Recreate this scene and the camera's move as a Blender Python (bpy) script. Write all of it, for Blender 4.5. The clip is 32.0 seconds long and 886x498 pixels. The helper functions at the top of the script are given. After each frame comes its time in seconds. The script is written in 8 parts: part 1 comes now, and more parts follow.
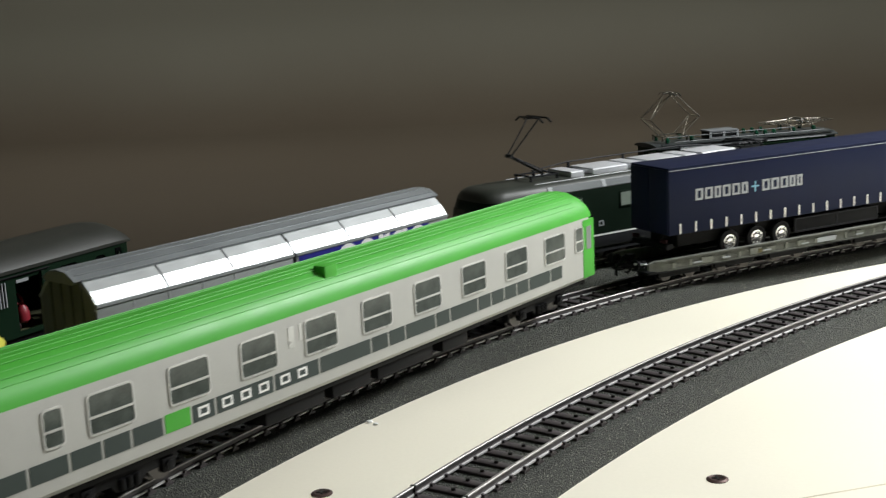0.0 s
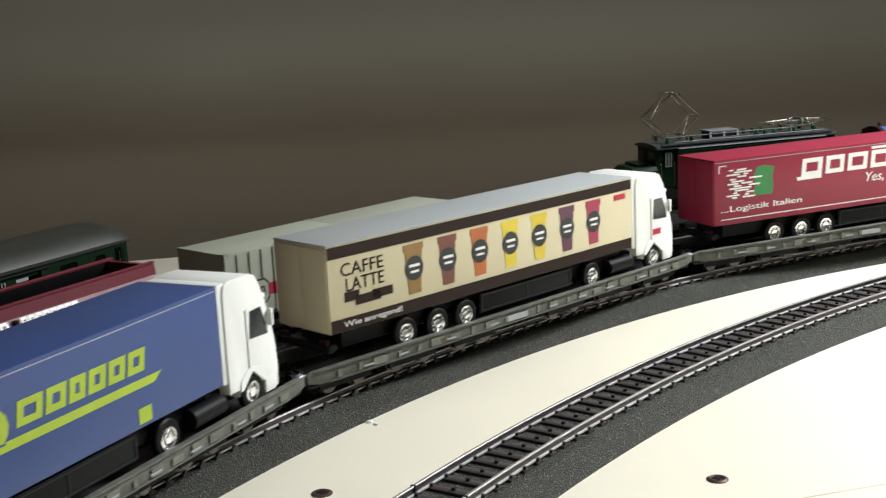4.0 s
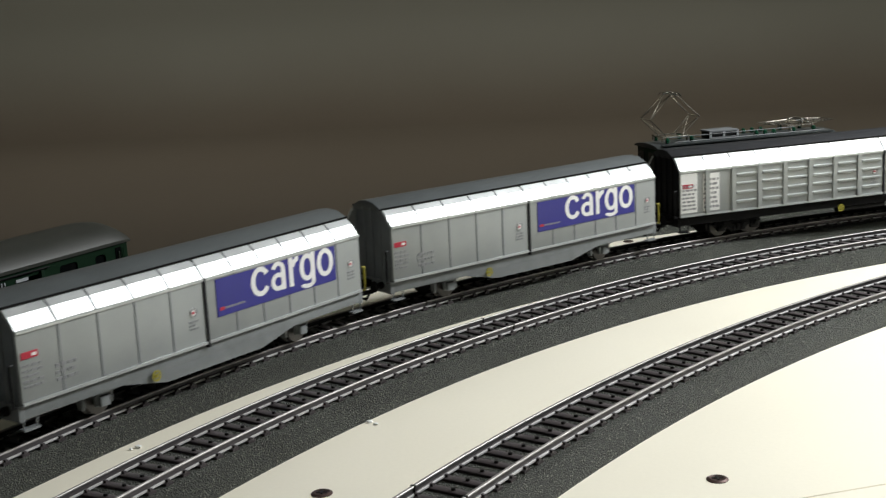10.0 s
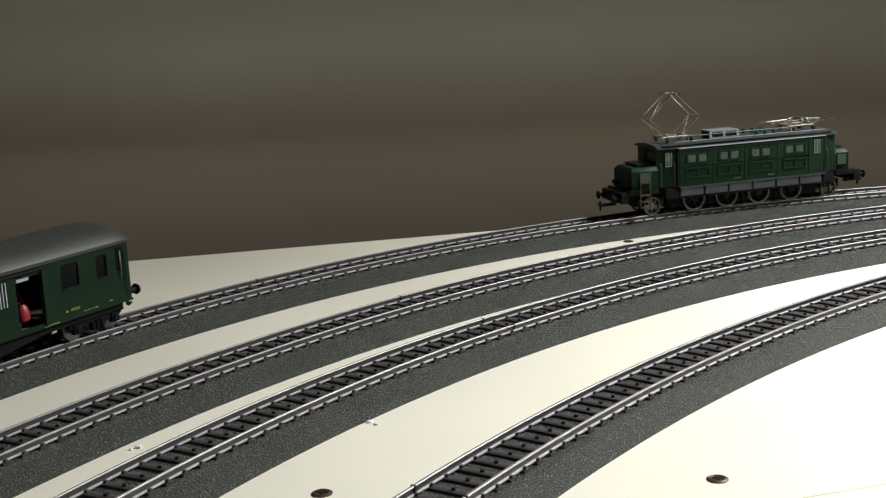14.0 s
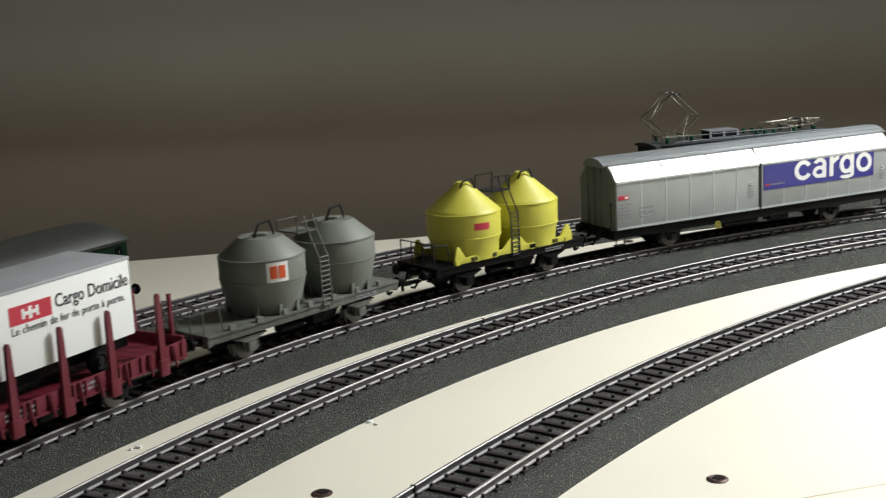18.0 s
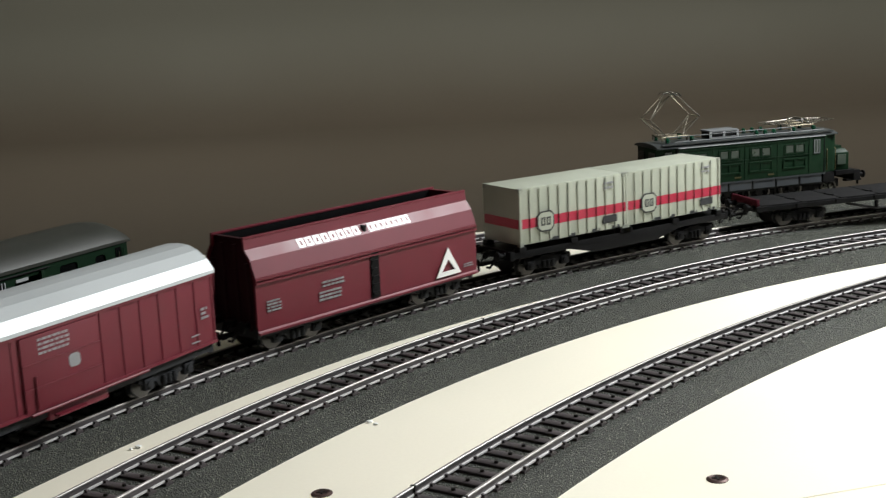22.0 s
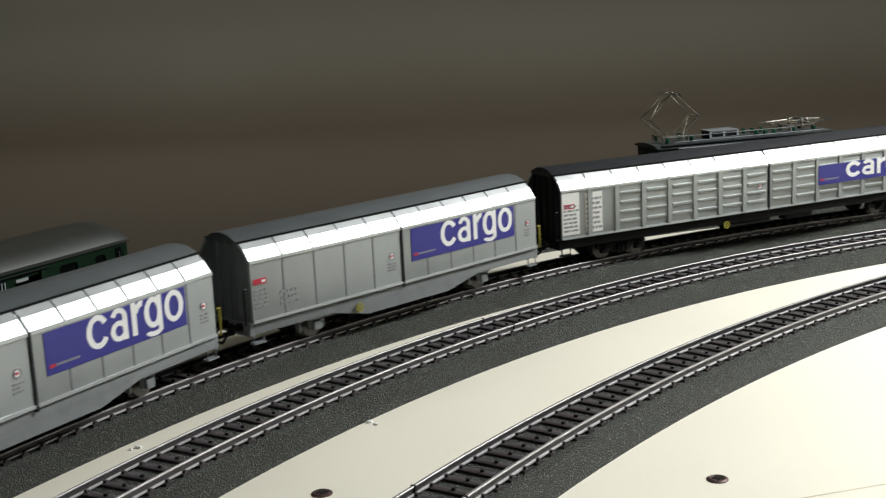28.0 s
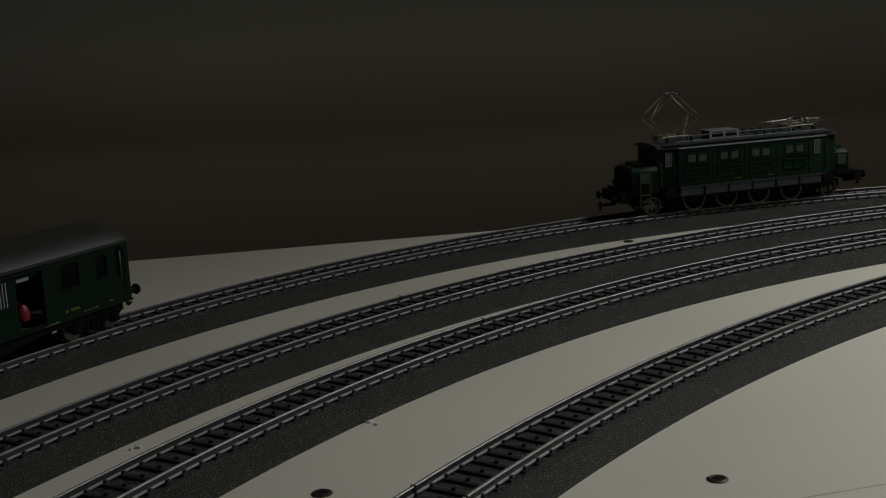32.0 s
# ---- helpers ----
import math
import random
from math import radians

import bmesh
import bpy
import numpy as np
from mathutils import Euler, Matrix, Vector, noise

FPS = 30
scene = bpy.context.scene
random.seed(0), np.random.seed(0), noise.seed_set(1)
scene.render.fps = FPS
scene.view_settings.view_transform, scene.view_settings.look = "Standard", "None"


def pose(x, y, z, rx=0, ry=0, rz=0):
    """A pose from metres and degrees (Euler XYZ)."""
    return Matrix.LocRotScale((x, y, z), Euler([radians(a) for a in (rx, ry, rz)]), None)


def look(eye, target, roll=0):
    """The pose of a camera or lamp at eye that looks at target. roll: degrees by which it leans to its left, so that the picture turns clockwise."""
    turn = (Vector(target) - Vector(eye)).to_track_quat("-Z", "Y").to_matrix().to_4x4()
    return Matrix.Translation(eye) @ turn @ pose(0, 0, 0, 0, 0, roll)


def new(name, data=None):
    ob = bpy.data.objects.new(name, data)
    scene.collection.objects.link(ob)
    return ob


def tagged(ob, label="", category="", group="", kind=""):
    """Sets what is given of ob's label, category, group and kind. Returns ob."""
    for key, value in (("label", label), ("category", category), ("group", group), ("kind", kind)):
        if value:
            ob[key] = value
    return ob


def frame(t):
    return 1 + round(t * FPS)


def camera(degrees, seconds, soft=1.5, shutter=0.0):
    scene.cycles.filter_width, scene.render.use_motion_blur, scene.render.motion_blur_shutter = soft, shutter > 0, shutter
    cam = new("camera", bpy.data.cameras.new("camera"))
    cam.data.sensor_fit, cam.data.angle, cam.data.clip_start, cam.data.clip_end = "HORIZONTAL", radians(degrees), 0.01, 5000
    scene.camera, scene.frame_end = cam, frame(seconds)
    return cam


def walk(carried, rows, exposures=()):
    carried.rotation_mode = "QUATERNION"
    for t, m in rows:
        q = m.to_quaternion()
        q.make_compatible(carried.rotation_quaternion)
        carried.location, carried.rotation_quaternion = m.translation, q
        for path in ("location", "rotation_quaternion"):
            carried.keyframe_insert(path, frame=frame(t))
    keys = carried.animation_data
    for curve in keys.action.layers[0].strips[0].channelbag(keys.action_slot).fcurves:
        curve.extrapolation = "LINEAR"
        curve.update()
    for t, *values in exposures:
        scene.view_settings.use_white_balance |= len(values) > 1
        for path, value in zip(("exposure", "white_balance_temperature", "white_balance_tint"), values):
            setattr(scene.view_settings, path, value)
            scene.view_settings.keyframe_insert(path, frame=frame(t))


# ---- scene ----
MM = 0.001

# ---- camera ----
cam = camera(38.79, 32.0, soft=1.3, shutter=0.12)
TILT, LEAN = radians(11.671), -2.741
EYE = Vector((0.0, 0.0, 0.14797))
AIM = EYE + Vector((0, math.cos(TILT), -math.sin(TILT)))
walk(cam, [(0.0, look(EYE, AIM, LEAN)), (32.0, look(EYE, AIM, LEAN))],
     exposures=[(0.0, -0.15), (1.0, -0.05), (2.0, -0.32), (3.0, 0.0), (6.0, -0.1), (7.0, 0.08), (8.0, 0.08), (9.0, -0.02), (10.0, -0.22), (11.0, -0.28),
                (12.0, 0.0), (13.0, 0.06), (14.5, 0.08), (16.5, 0.08), (17.0, 0.08), (18.0, -0.08), (19.0, 0.0), (20.0, -0.05), (21.0, 0.08), (22.0, 0.08), (23.0, 0.0),
                (24.0, -0.1), (25.0, 0.05), (28.0, -0.22), (29.0, -0.28), (30.0, -0.15), (30.6, 0.04), (31.05, 0.04), (31.3, -0.25), (31.6, -1.0), (32.0, -2.3)])

# ---- light ----
world = bpy.data.worlds.new("world")
scene.world = world
world.use_nodes = True
world.node_tree.nodes["Background"].inputs["Color"].default_value = (0.9, 0.95, 1.0, 1)
world.node_tree.nodes["Background"].inputs["Strength"].default_value = 0.02


def area(name, at, to, watts, sx, sy, colour):
    d = bpy.data.lights.new(name, "AREA")
    d.shape, d.size, d.size_y, d.energy, d.color = "RECTANGLE", sx, sy, watts, colour
    ob = new(name, d)
    ob.matrix_world = look(at, to)
    return ob


area("work_lamp", (0.56, 0.63, 0.53), (0.53, 0.14, 0.01), 15.2, 0.2, 0.24, (0.98, 1.0, 1.01))
# Weak overhead fill, added to lift the shadows; no such lamp is seen.
area("overhead_fill", (0.25, 0.0, 1.9), (0.25, 0.2, 0.0), 0.95, 1.2, 0.1, (1.0, 0.95, 0.84))
# Wide fill added to brighten the back floor and wall; its source is unseen.
area("backdrop_fill", (0.22, 3.9, 2.05), (0.22, 4.98, 0.1), 68.0, 5.8, 0.6, (1.0, 0.98, 0.9))


# ---- materials ----
def lin(h):
    c = [int(h[i:i + 2], 16) / 255 for i in (1, 3, 5)]
    return [v / 12.92 if v <= 0.04045 else ((v + 0.055) / 1.055) ** 2.4 for v in c]


def mat(name, hexa, rough=0.45, metal=0.0, vary=0.12, scale=120.0, bump=0.03, fine=1800.0, coat=0.0, island=0.0):
    """A surface with broad and fine variation of colour, gloss and relief; the scales are per metre."""
    m = bpy.data.materials.new(name)
    m.use_nodes = True
    nt = m.node_tree
    b = nt.nodes["Principled BSDF"]
    tc = nt.nodes.new("ShaderNodeTexCoord")
    n1 = nt.nodes.new("ShaderNodeTexNoise")
    n1.inputs["Scale"].default_value, n1.inputs["Detail"].default_value = scale, 5
    n2 = nt.nodes.new("ShaderNodeTexNoise")
    n2.inputs["Scale"].default_value, n2.inputs["Detail"].default_value = fine, 3
    nt.links.new(tc.outputs["Object"], n1.inputs["Vector"])
    nt.links.new(tc.outputs["Object"], n2.inputs["Vector"])
    c = lin(hexa)
    ramp = nt.nodes.new("ShaderNodeValToRGB")
    ramp.color_ramp.elements[0].position, ramp.color_ramp.elements[1].position = 0.3, 0.7
    ramp.color_ramp.elements[0].color = (*[v * (1 - vary) for v in c], 1)
    ramp.color_ramp.elements[1].color = (*[min(1, v * (1 + vary)) for v in c], 1)
    mixf = nt.nodes.new("ShaderNodeMath")
    mixf.operation = "MULTIPLY_ADD"
    nt.links.new(n2.outputs["Fac"], mixf.inputs[0])
    mixf.inputs[1].default_value = 0.35
    half = nt.nodes.new("ShaderNodeMath")
    half.operation = "MULTIPLY"
    nt.links.new(n1.outputs["Fac"], half.inputs[0])
    half.inputs[1].default_value = 0.65
    nt.links.new(half.outputs[0], mixf.inputs[2])
    nt.links.new(mixf.outputs[0], ramp.inputs["Fac"])
    col = ramp.outputs["Color"]
    if island:
        oi = nt.nodes.new("ShaderNodeObjectInfo")
        hsv = nt.nodes.new("ShaderNodeHueSaturation")
        mr = nt.nodes.new("ShaderNodeMapRange")
        mr.inputs["To Min"].default_value, mr.inputs["To Max"].default_value = 1 - island, 1 + island
        nt.links.new(oi.outputs["Random"], mr.inputs["Value"])
        nt.links.new(mr.outputs[0], hsv.inputs["Value"])
        nt.links.new(col, hsv.inputs["Color"])
        col = hsv.outputs["Color"]
    nt.links.new(col, b.inputs["Base Color"])
    rr = nt.nodes.new("ShaderNodeMapRange")
    rr.inputs["To Min"].default_value, rr.inputs["To Max"].default_value = max(0.05, rough - 0.1), min(1, rough + 0.1)
    nt.links.new(n1.outputs["Fac"], rr.inputs["Value"])
    nt.links.new(rr.outputs[0], b.inputs["Roughness"])
    b.inputs["Metallic"].default_value = metal
    b.inputs["Coat Weight"].default_value = coat
    if bump:
        bp = nt.nodes.new("ShaderNodeBump")
        bp.inputs["Strength"].default_value, bp.inputs["Distance"].default_value = min(1, bump * 4), 0.0004 * bump * 4
        nt.links.new(n2.outputs["Fac"], bp.inputs["Height"])
        nt.links.new(bp.outputs[0], b.inputs["Normal"])
    return m


def ballast_mat():
    """Dark grey moulded plastic stones; glints are put into the colour of their tips."""
    m = mat("ballast_plastic", "#373a34", 0.45, 0, 0.22, 60, 0.0)
    nt = m.node_tree
    b = nt.nodes["Principled BSDF"]
    tc = nt.nodes.new("ShaderNodeTexCoord")
    v = nt.nodes.new("ShaderNodeTexVoronoi")
    v.inputs["Scale"].default_value, v.inputs["Randomness"].default_value = 1750, 1
    nz = nt.nodes.new("ShaderNodeTexNoise")
    nz.inputs["Scale"].default_value, nz.inputs["Detail"].default_value = 2100, 4
    nt.links.new(tc.outputs["Object"], v.inputs["Vector"])
    nt.links.new(tc.outputs["Object"], nz.inputs["Vector"])
    add = nt.nodes.new("ShaderNodeMath")
    add.operation = "SUBTRACT"
    nt.links.new(nz.outputs["Fac"], add.inputs[0])
    nt.links.new(v.outputs["Distance"], add.inputs[1])
    bp = nt.nodes.new("ShaderNodeBump")
    bp.inputs["Strength"].default_value, bp.inputs["Distance"].default_value = 1.0, 0.00105
    nt.links.new(add.outputs[0], bp.inputs["Height"])
    nt.links.new(bp.outputs[0], b.inputs["Normal"])
    tip = nt.nodes.new("ShaderNodeMapRange")
    tip.inputs["From Min"].default_value, tip.inputs["From Max"].default_value = 0.24, 0.4
    nt.links.new(add.outputs[0], tip.inputs["Value"])
    mix = nt.nodes.new("ShaderNodeMix")
    mix.data_type = "RGBA"
    old = b.inputs["Base Color"].links[0].from_socket
    nt.links.new(tip.outputs[0], mix.inputs[0])
    nt.links.new(old, mix.inputs[6])
    mix.inputs[7].default_value = (*lin("#b4b3a6"), 1)
    nt.links.new(mix.outputs[2], b.inputs["Base Color"])
    return m


def board_mat():
    """Cream-painted board with faint scuffs and dust."""
    m = mat("cream_board", "#e9e4d2", 0.42, 0, 0.035, 9, 0.02, 700)
    return m


M_BOARD, M_BALLAST = board_mat(), ballast_mat()
M_SLEEPER = mat("sleeper_plastic", "#3b3536", 0.5, 0, 0.3, 420, 0.14, island=0.15)
M_RAIL = mat("dark_rail_web", "#3d393a", 0.55, 0.2, 0.12, 200, 0.02)
M_RAILHEAD = mat("nickel_rail_head", "#8f8c89", 0.4, 0.35, 0.12, 260, 0.02)
M_RAILFOOT = mat("rail_foot_glint", "#bfbebd", 0.4, 0.3, 0.08, 200, 0.02)
M_STUD = mat("contact_stud", "#141212", 0.4, 0.3)
M_WALL = mat("grey_wall", "#8a8880", 0.85, 0, 0.05, 2, 0.05, 90)
M_CEIL = mat("ceiling_paint", "#d8d6cf", 0.9, 0, 0.03, 2, 0.02, 90)
M_BLACK = mat("black_plastic", "#131314", 0.5, 0, 0.2, 200, 0.05)
M_DARK = mat("dark_grey_plastic", "#2c2d2f", 0.5, 0, 0.18, 160, 0.05)
M_GREY = mat("grey_plastic", "#6d7173", 0.5, 0, 0.12, 120, 0.05)
M_LGREY = mat("light_grey_plastic", "#9da1a3", 0.42, 0, 0.1, 120, 0.04)
M_SILVER = mat("silver_paint", "#9da19f", 0.4, 0.25, 0.07, 90, 0.02)
M_SILVERROOF = mat("silver_roof", "#cfd1d4", 0.35, 0.3, 0.06, 90, 0.02)
M_PANELGAP = mat("panel_shadow_line", "#6f7374", 0.6)
M_ROOFGREY = mat("roof_grey", "#565b5c", 0.42, 0.1, 0.1, 80, 0.03)
M_VANFRAME = mat("van_frame_grey", "#7d8182", 0.45, 0.1, 0.16, 140, 0.05)
M_BOGIEGREY = mat("slate_grey_bogie", "#44494d", 0.5, 0, 0.2, 160, 0.05)
M_WORNROOF = mat("worn_silver_roof", "#8d9294", 0.34, 0.35, 0.1, 80, 0.03)
# The walls' silver made brighter: the shoulder highlight is put into the colour.
M_SHOULDER = mat("silver_paint_with_highlight", "#c2c6c6", 0.36, 0.55, 0.04, 90, 0.0)
M_STEEL = mat("wheel_steel", "#5a5754", 0.4, 0.8, 0.15, 300, 0.02)
M_CHROME = mat("chrome", "#e2e2e2", 0.12, 1.0, 0.03, 200, 0.0)
M_BRASS = mat("yellow_paint", "#9a9230", 0.45)
M_WHITE = mat("white_print", "#e9e9e6", 0.4, 0, 0.03)
M_BLUEPANEL = mat("violet_blue_print", "#2b2b80", 0.35, 0, 0.06)
M_BANDRED = mat("crimson_band", "#a81f3c", 0.45, 0, 0.06)
M_REDPRINT = mat("red_print", "#b3243a", 0.4, 0, 0.06)
M_BLACKPRINT = mat("black_print", "#26282b", 0.45)
M_GREYPRINT = mat("grey_print", "#8b8d8e", 0.5)
M_REDFRAME = mat("oxide_red_frame", "#471721", 0.5, 0, 0.18, 160, 0.05)
M_WINE = mat("wine_red_plastic", "#631826", 0.5, 0, 0.1, 90, 0.03)
M_WHITEROOF = mat("pale_silver_roof", "#b2b7b8", 0.5, 0.25, 0.05, 14, 0.01)
M_TARPBLUE = mat("blue_tarpaulin", "#3f5f92", 0.42, 0, 0.1, 60, 0.03, coat=0.15)
M_TARPGREEN = mat("grey_green_tarpaulin", "#495147", 0.43, 0, 0.1, 60, 0.03, coat=0.15)
M_LIME = mat("lime_green_plastic", "#b6ce44", 0.42, 0, 0.07, 90, 0.03)
M_DKGREENBAND = mat("dark_green_band", "#1f4c3a", 0.4)
M_LOCOGREEN = mat("dark_green_enamel", "#101d14", 0.5, 0, 0.12, 100, 0.02, coat=0.0)
M_BOTTLE = mat("bottle_green_plastic", "#0f2416", 0.45, 0, 0.12, 100, 0.03)
M_YELLOWSILO = mat("yellow_silo_paint", "#c6c14a", 0.48, 0, 0.07, 90, 0.03)
M_GREYSILO = mat("grey_silo_paint", "#6e7269", 0.55, 0.0, 0.1, 90, 0.03)
M_ALU = mat("bright_aluminium_paint", "#bcbfbd", 0.4, 0.25, 0.08, 90, 0.03)
M_CONT = mat("pale_grey_container", "#a3a899", 0.45, 0, 0.06, 90, 0.03)
M_CONTRIB = mat("container_rib", "#8b9085", 0.5)
M_RUST = mat("brown_planks", "#84624a", 0.7, 0, 0.2, 150, 0.1)
M_WEATHER = mat("weathered_grey_steel", "#595b54", 0.6, 0, 0.38, 200, 0.1)
M_CARRIER = mat("worn_grey_carrier", "#6c6e64", 0.55, 0, 0.42, 160, 0.1)
M_NAVY = mat("navy_tarpaulin", "#191f36", 0.42, 0, 0.1, 60, 0.03)
M_CREAM = mat("cream_white_trailer", "#e6e8e4", 0.4, 0, 0.03, 60, 0.02)
M_BEIGE = mat("beige_trailer", "#cfc5a4", 0.42, 0, 0.05, 60, 0.02)
M_CRIMSON = mat("crimson_trailer", "#90203a", 0.42, 0, 0.08, 60, 0.03)
M_FOREST = mat("forest_green_trailer", "#1b3924", 0.4, 0, 0.1, 60, 0.03)
M_ROYAL = mat("royal_blue_trailer", "#32487c", 0.4, 0, 0.08, 60, 0.03)
M_YELLOW = mat("signal_yellow_print", "#d6c232", 0.42)
M_LIMEPRINT = mat("lime_print", "#a3b936", 0.42)
M_CYAN = mat("pale_blue_print", "#7fb6cf", 0.42)
M_ORANGE = mat("orange_print", "#d6531f", 0.42)
M_COFFEE = mat("coffee_brown_print", "#2f2420", 0.45)
M_RALPGREEN = mat("bright_green_roof", "#46a534", 0.5, 0, 0.06, 70, 0.02)
M_COACHGREY = mat("pale_grey_coach", "#aeaea8", 0.4, 0, 0.05, 90, 0.03)
M_BAND = mat("dark_window_band", "#303b38", 0.42)
M_DKGLASS = mat("dark_window", "#20282a", 0.12, 0, 0.1)
M_PALEGLASS = mat("frosted_window", "#6f7873", 0.15, 0, 0.12, 200)
M_LOCOROOF = mat("dark_roof_paint", "#34393a", 0.42, 0.1, 0.15, 120, 0.03)
M_LOCOGLASS = mat("grey_green_window", "#333f37", 0.3, 0, 0.1)
M_OLDBRASS = mat("dull_brass_wire", "#5a553a", 0.4, 0.6)
# Darker copy of the frame red; shade on rear walls is in the colour.
M_ENDRED = mat("dark_red_and_wall_shade", "#2d151a", 0.55, 0, 0.15, 120, 0.04)
M_GONDOLA = mat("green_grey_steel_paint", "#545b58", 0.5, 0, 0.14, 120, 0.05)
M_CABGLASS = mat("hazy_cab_window", "#7f897f", 0.12, 0, 0.15, 200)
M_SMOKEGLASS = mat("smoky_coach_window", "#4a504b", 0.14, 0, 0.35, 260)
M_ALUFRAME = mat("bright_window_frame", "#cfd0cc", 0.3, 0.4, 0.05)
M_OLDGREEN = mat("old_green_enamel", "#13291a", 0.46, 0, 0.12, 100, 0.02)
M_MATTBLACK = mat("matt_black_frame", "#0d0d0e", 0.7, 0, 0.3, 200, 0.05)
M_VANGLASS = mat("dark_van_window", "#0a0c0c", 0.2, 0, 0.1)
M_INSIDE = mat("olive_inside_with_light", "#55573f", 0.6, 0, 0.12, 90, 0.03)
M_COAL = mat("sooty_black_steel", "#19191a", 0.6, 0, 0.35, 180, 0.08)
for cloth in (M_TARPBLUE, M_TARPGREEN):
    cloth.node_tree.nodes["Principled BSDF"].inputs["Specular IOR Level"].default_value = 0.28
    cloth.node_tree.nodes["Principled BSDF"].inputs["Coat Weight"].default_value = 0.0
for dull in (M_LOCOGREEN, M_REDFRAME, M_ENDRED, M_COFFEE, M_BLACK, M_DARK, M_COAL, M_NAVY, M_OLDGREEN, M_BOTTLE, M_MATTBLACK, M_VANGLASS):
    dull.node_tree.nodes["Principled BSDF"].inputs["Specular IOR Level"].default_value = 0.12
M_FIGURE = mat("wine_red_crate", "#8c1f2c", 0.5)
M_OLIVEROOF = mat("dark_olive_roof", "#2a2e28", 0.45, 0, 0.15, 120, 0.03)
M_HAZE = mat("smoky_lorry_window", "#45433c", 0.2, 0, 0.15, 200)
M_SEAM = mat("filled_joint", "#c6bca0", 0.6, 0, 0.3, 90, 0.05)
M_DULLYELLOW = mat("dull_yellow_print", "#7d7a32", 0.5)
M_SCREW = mat("brown_screw", "#4c3b37", 0.45, 0.6)


# ---- mesh helpers: everything is drawn in millimetres ----
def B():
    return bmesh.new()


def box(bm, x0, x1, y0, y1, z0, z1):
    v = [bm.verts.new((x, y, z)) for z in (z0, z1) for y in (y0, y1) for x in (x0, x1)]
    for f in ((0, 2, 3, 1), (4, 5, 7, 6), (0, 1, 5, 4), (2, 6, 7, 3), (0, 4, 6, 2), (1, 3, 7, 5)):
        bm.faces.new([v[i] for i in f])
    return bm


def loft(bm, rings, caps=True):
    """Skin closed rings of equally many points."""
    vs = [[bm.verts.new(p) for p in r] for r in rings]
    n = len(vs[0])
    for a, b in zip(vs, vs[1:]):
        for i in range(n):
            bm.faces.new((a[i], a[(i + 1) % n], b[(i + 1) % n], b[i]))
    if caps:
        bm.faces.new(vs[0][::-1])
        bm.faces.new(vs[-1])
    return bm


def prism(bm, pts, x0, x1):
    """Profile of (y, z) drawn along x."""
    return loft(bm, [[(x, y, z) for y, z in pts] for x in (x0, x1)])


def prism_y(bm, pts, y0, y1):
    """Profile of (x, z) drawn along y."""
    return loft(bm, [[(x, y, z) for x, z in pts] for y in (y0, y1)])


def prism_z(bm, pts, z0, z1):
    return loft(bm, [[(x, y, z) for x, y in pts] for z in (z0, z1)])


def cyl(bm, p, q, r, r2=None, seg=12):
    p, q = Vector(p), Vector(q)
    d = (q - p).normalized()
    a = d.orthogonal().normalized()
    b = d.cross(a)
    r2 = r if r2 is None else r2
    rings = []
    for c, rr in ((p, r), (q, r2)):
        rings.append([tuple(c + rr * (math.cos(k * math.tau / seg) * a + math.sin(k * math.tau / seg) * b)) for k in range(seg)])
    return loft(bm, rings)


def rod(bm, pts, r=0.35, seg=6):
    """A bent wire: one tube through all the points."""
    pts = [Vector(p) for p in pts]
    rings = []
    up = None
    for i, p in enumerate(pts):
        d0 = (p - pts[i - 1]).normalized() if i else (pts[1] - p).normalized()
        d1 = (pts[i + 1] - p).normalized() if i < len(pts) - 1 else d0
        d = (d0 + d1).normalized()
        w = min(1.6, 1 / max(0.3, d.dot(d0)))
        a = (up - up.dot(d) * d).normalized() if up is not None and (up - up.dot(d) * d).length > 0.05 else d.orthogonal().normalized()
        up = a
        b = d.cross(a)
        rings.append([tuple(p + r * w * (math.cos(k * math.tau / seg) * a + math.sin(k * math.tau / seg) * b)) for k in range(seg)])
    return loft(bm, rings)


def lathe(bm, prof, cx, cy, seg=28):
    return loft(bm, [[(cx + r * math.cos(k * math.tau / seg), cy + r * math.sin(k * math.tau / seg), z) for k in range(seg)] for r, z in prof])


def finish(bm, bev=0.0, angle=32):
    bmesh.ops.remove_doubles(bm, verts=bm.verts, dist=1e-4)
    bmesh.ops.recalc_face_normals(bm, faces=bm.faces)
    if bev:
        e = [k for k in bm.edges if len(k.link_faces) == 2 and k.calc_face_angle(0) > radians(28)]
        bmesh.ops.bevel(bm, geom=e, offset=bev, segments=2, profile=0.6, affect="EDGES", clamp_overlap=True)
    bmesh.ops.scale(bm, vec=(MM, MM, MM), verts=bm.verts)


def data(name, bm, material, bev=0.0):
    finish(bm, bev)
    me = bpy.data.meshes.new(name)
    bm.to_mesh(me)
    bm.free()
    for f in me.polygons:
        f.use_smooth = True
    me.set_sharp_from_angle(angle=radians(33))
    me.materials.append(material)
    return me


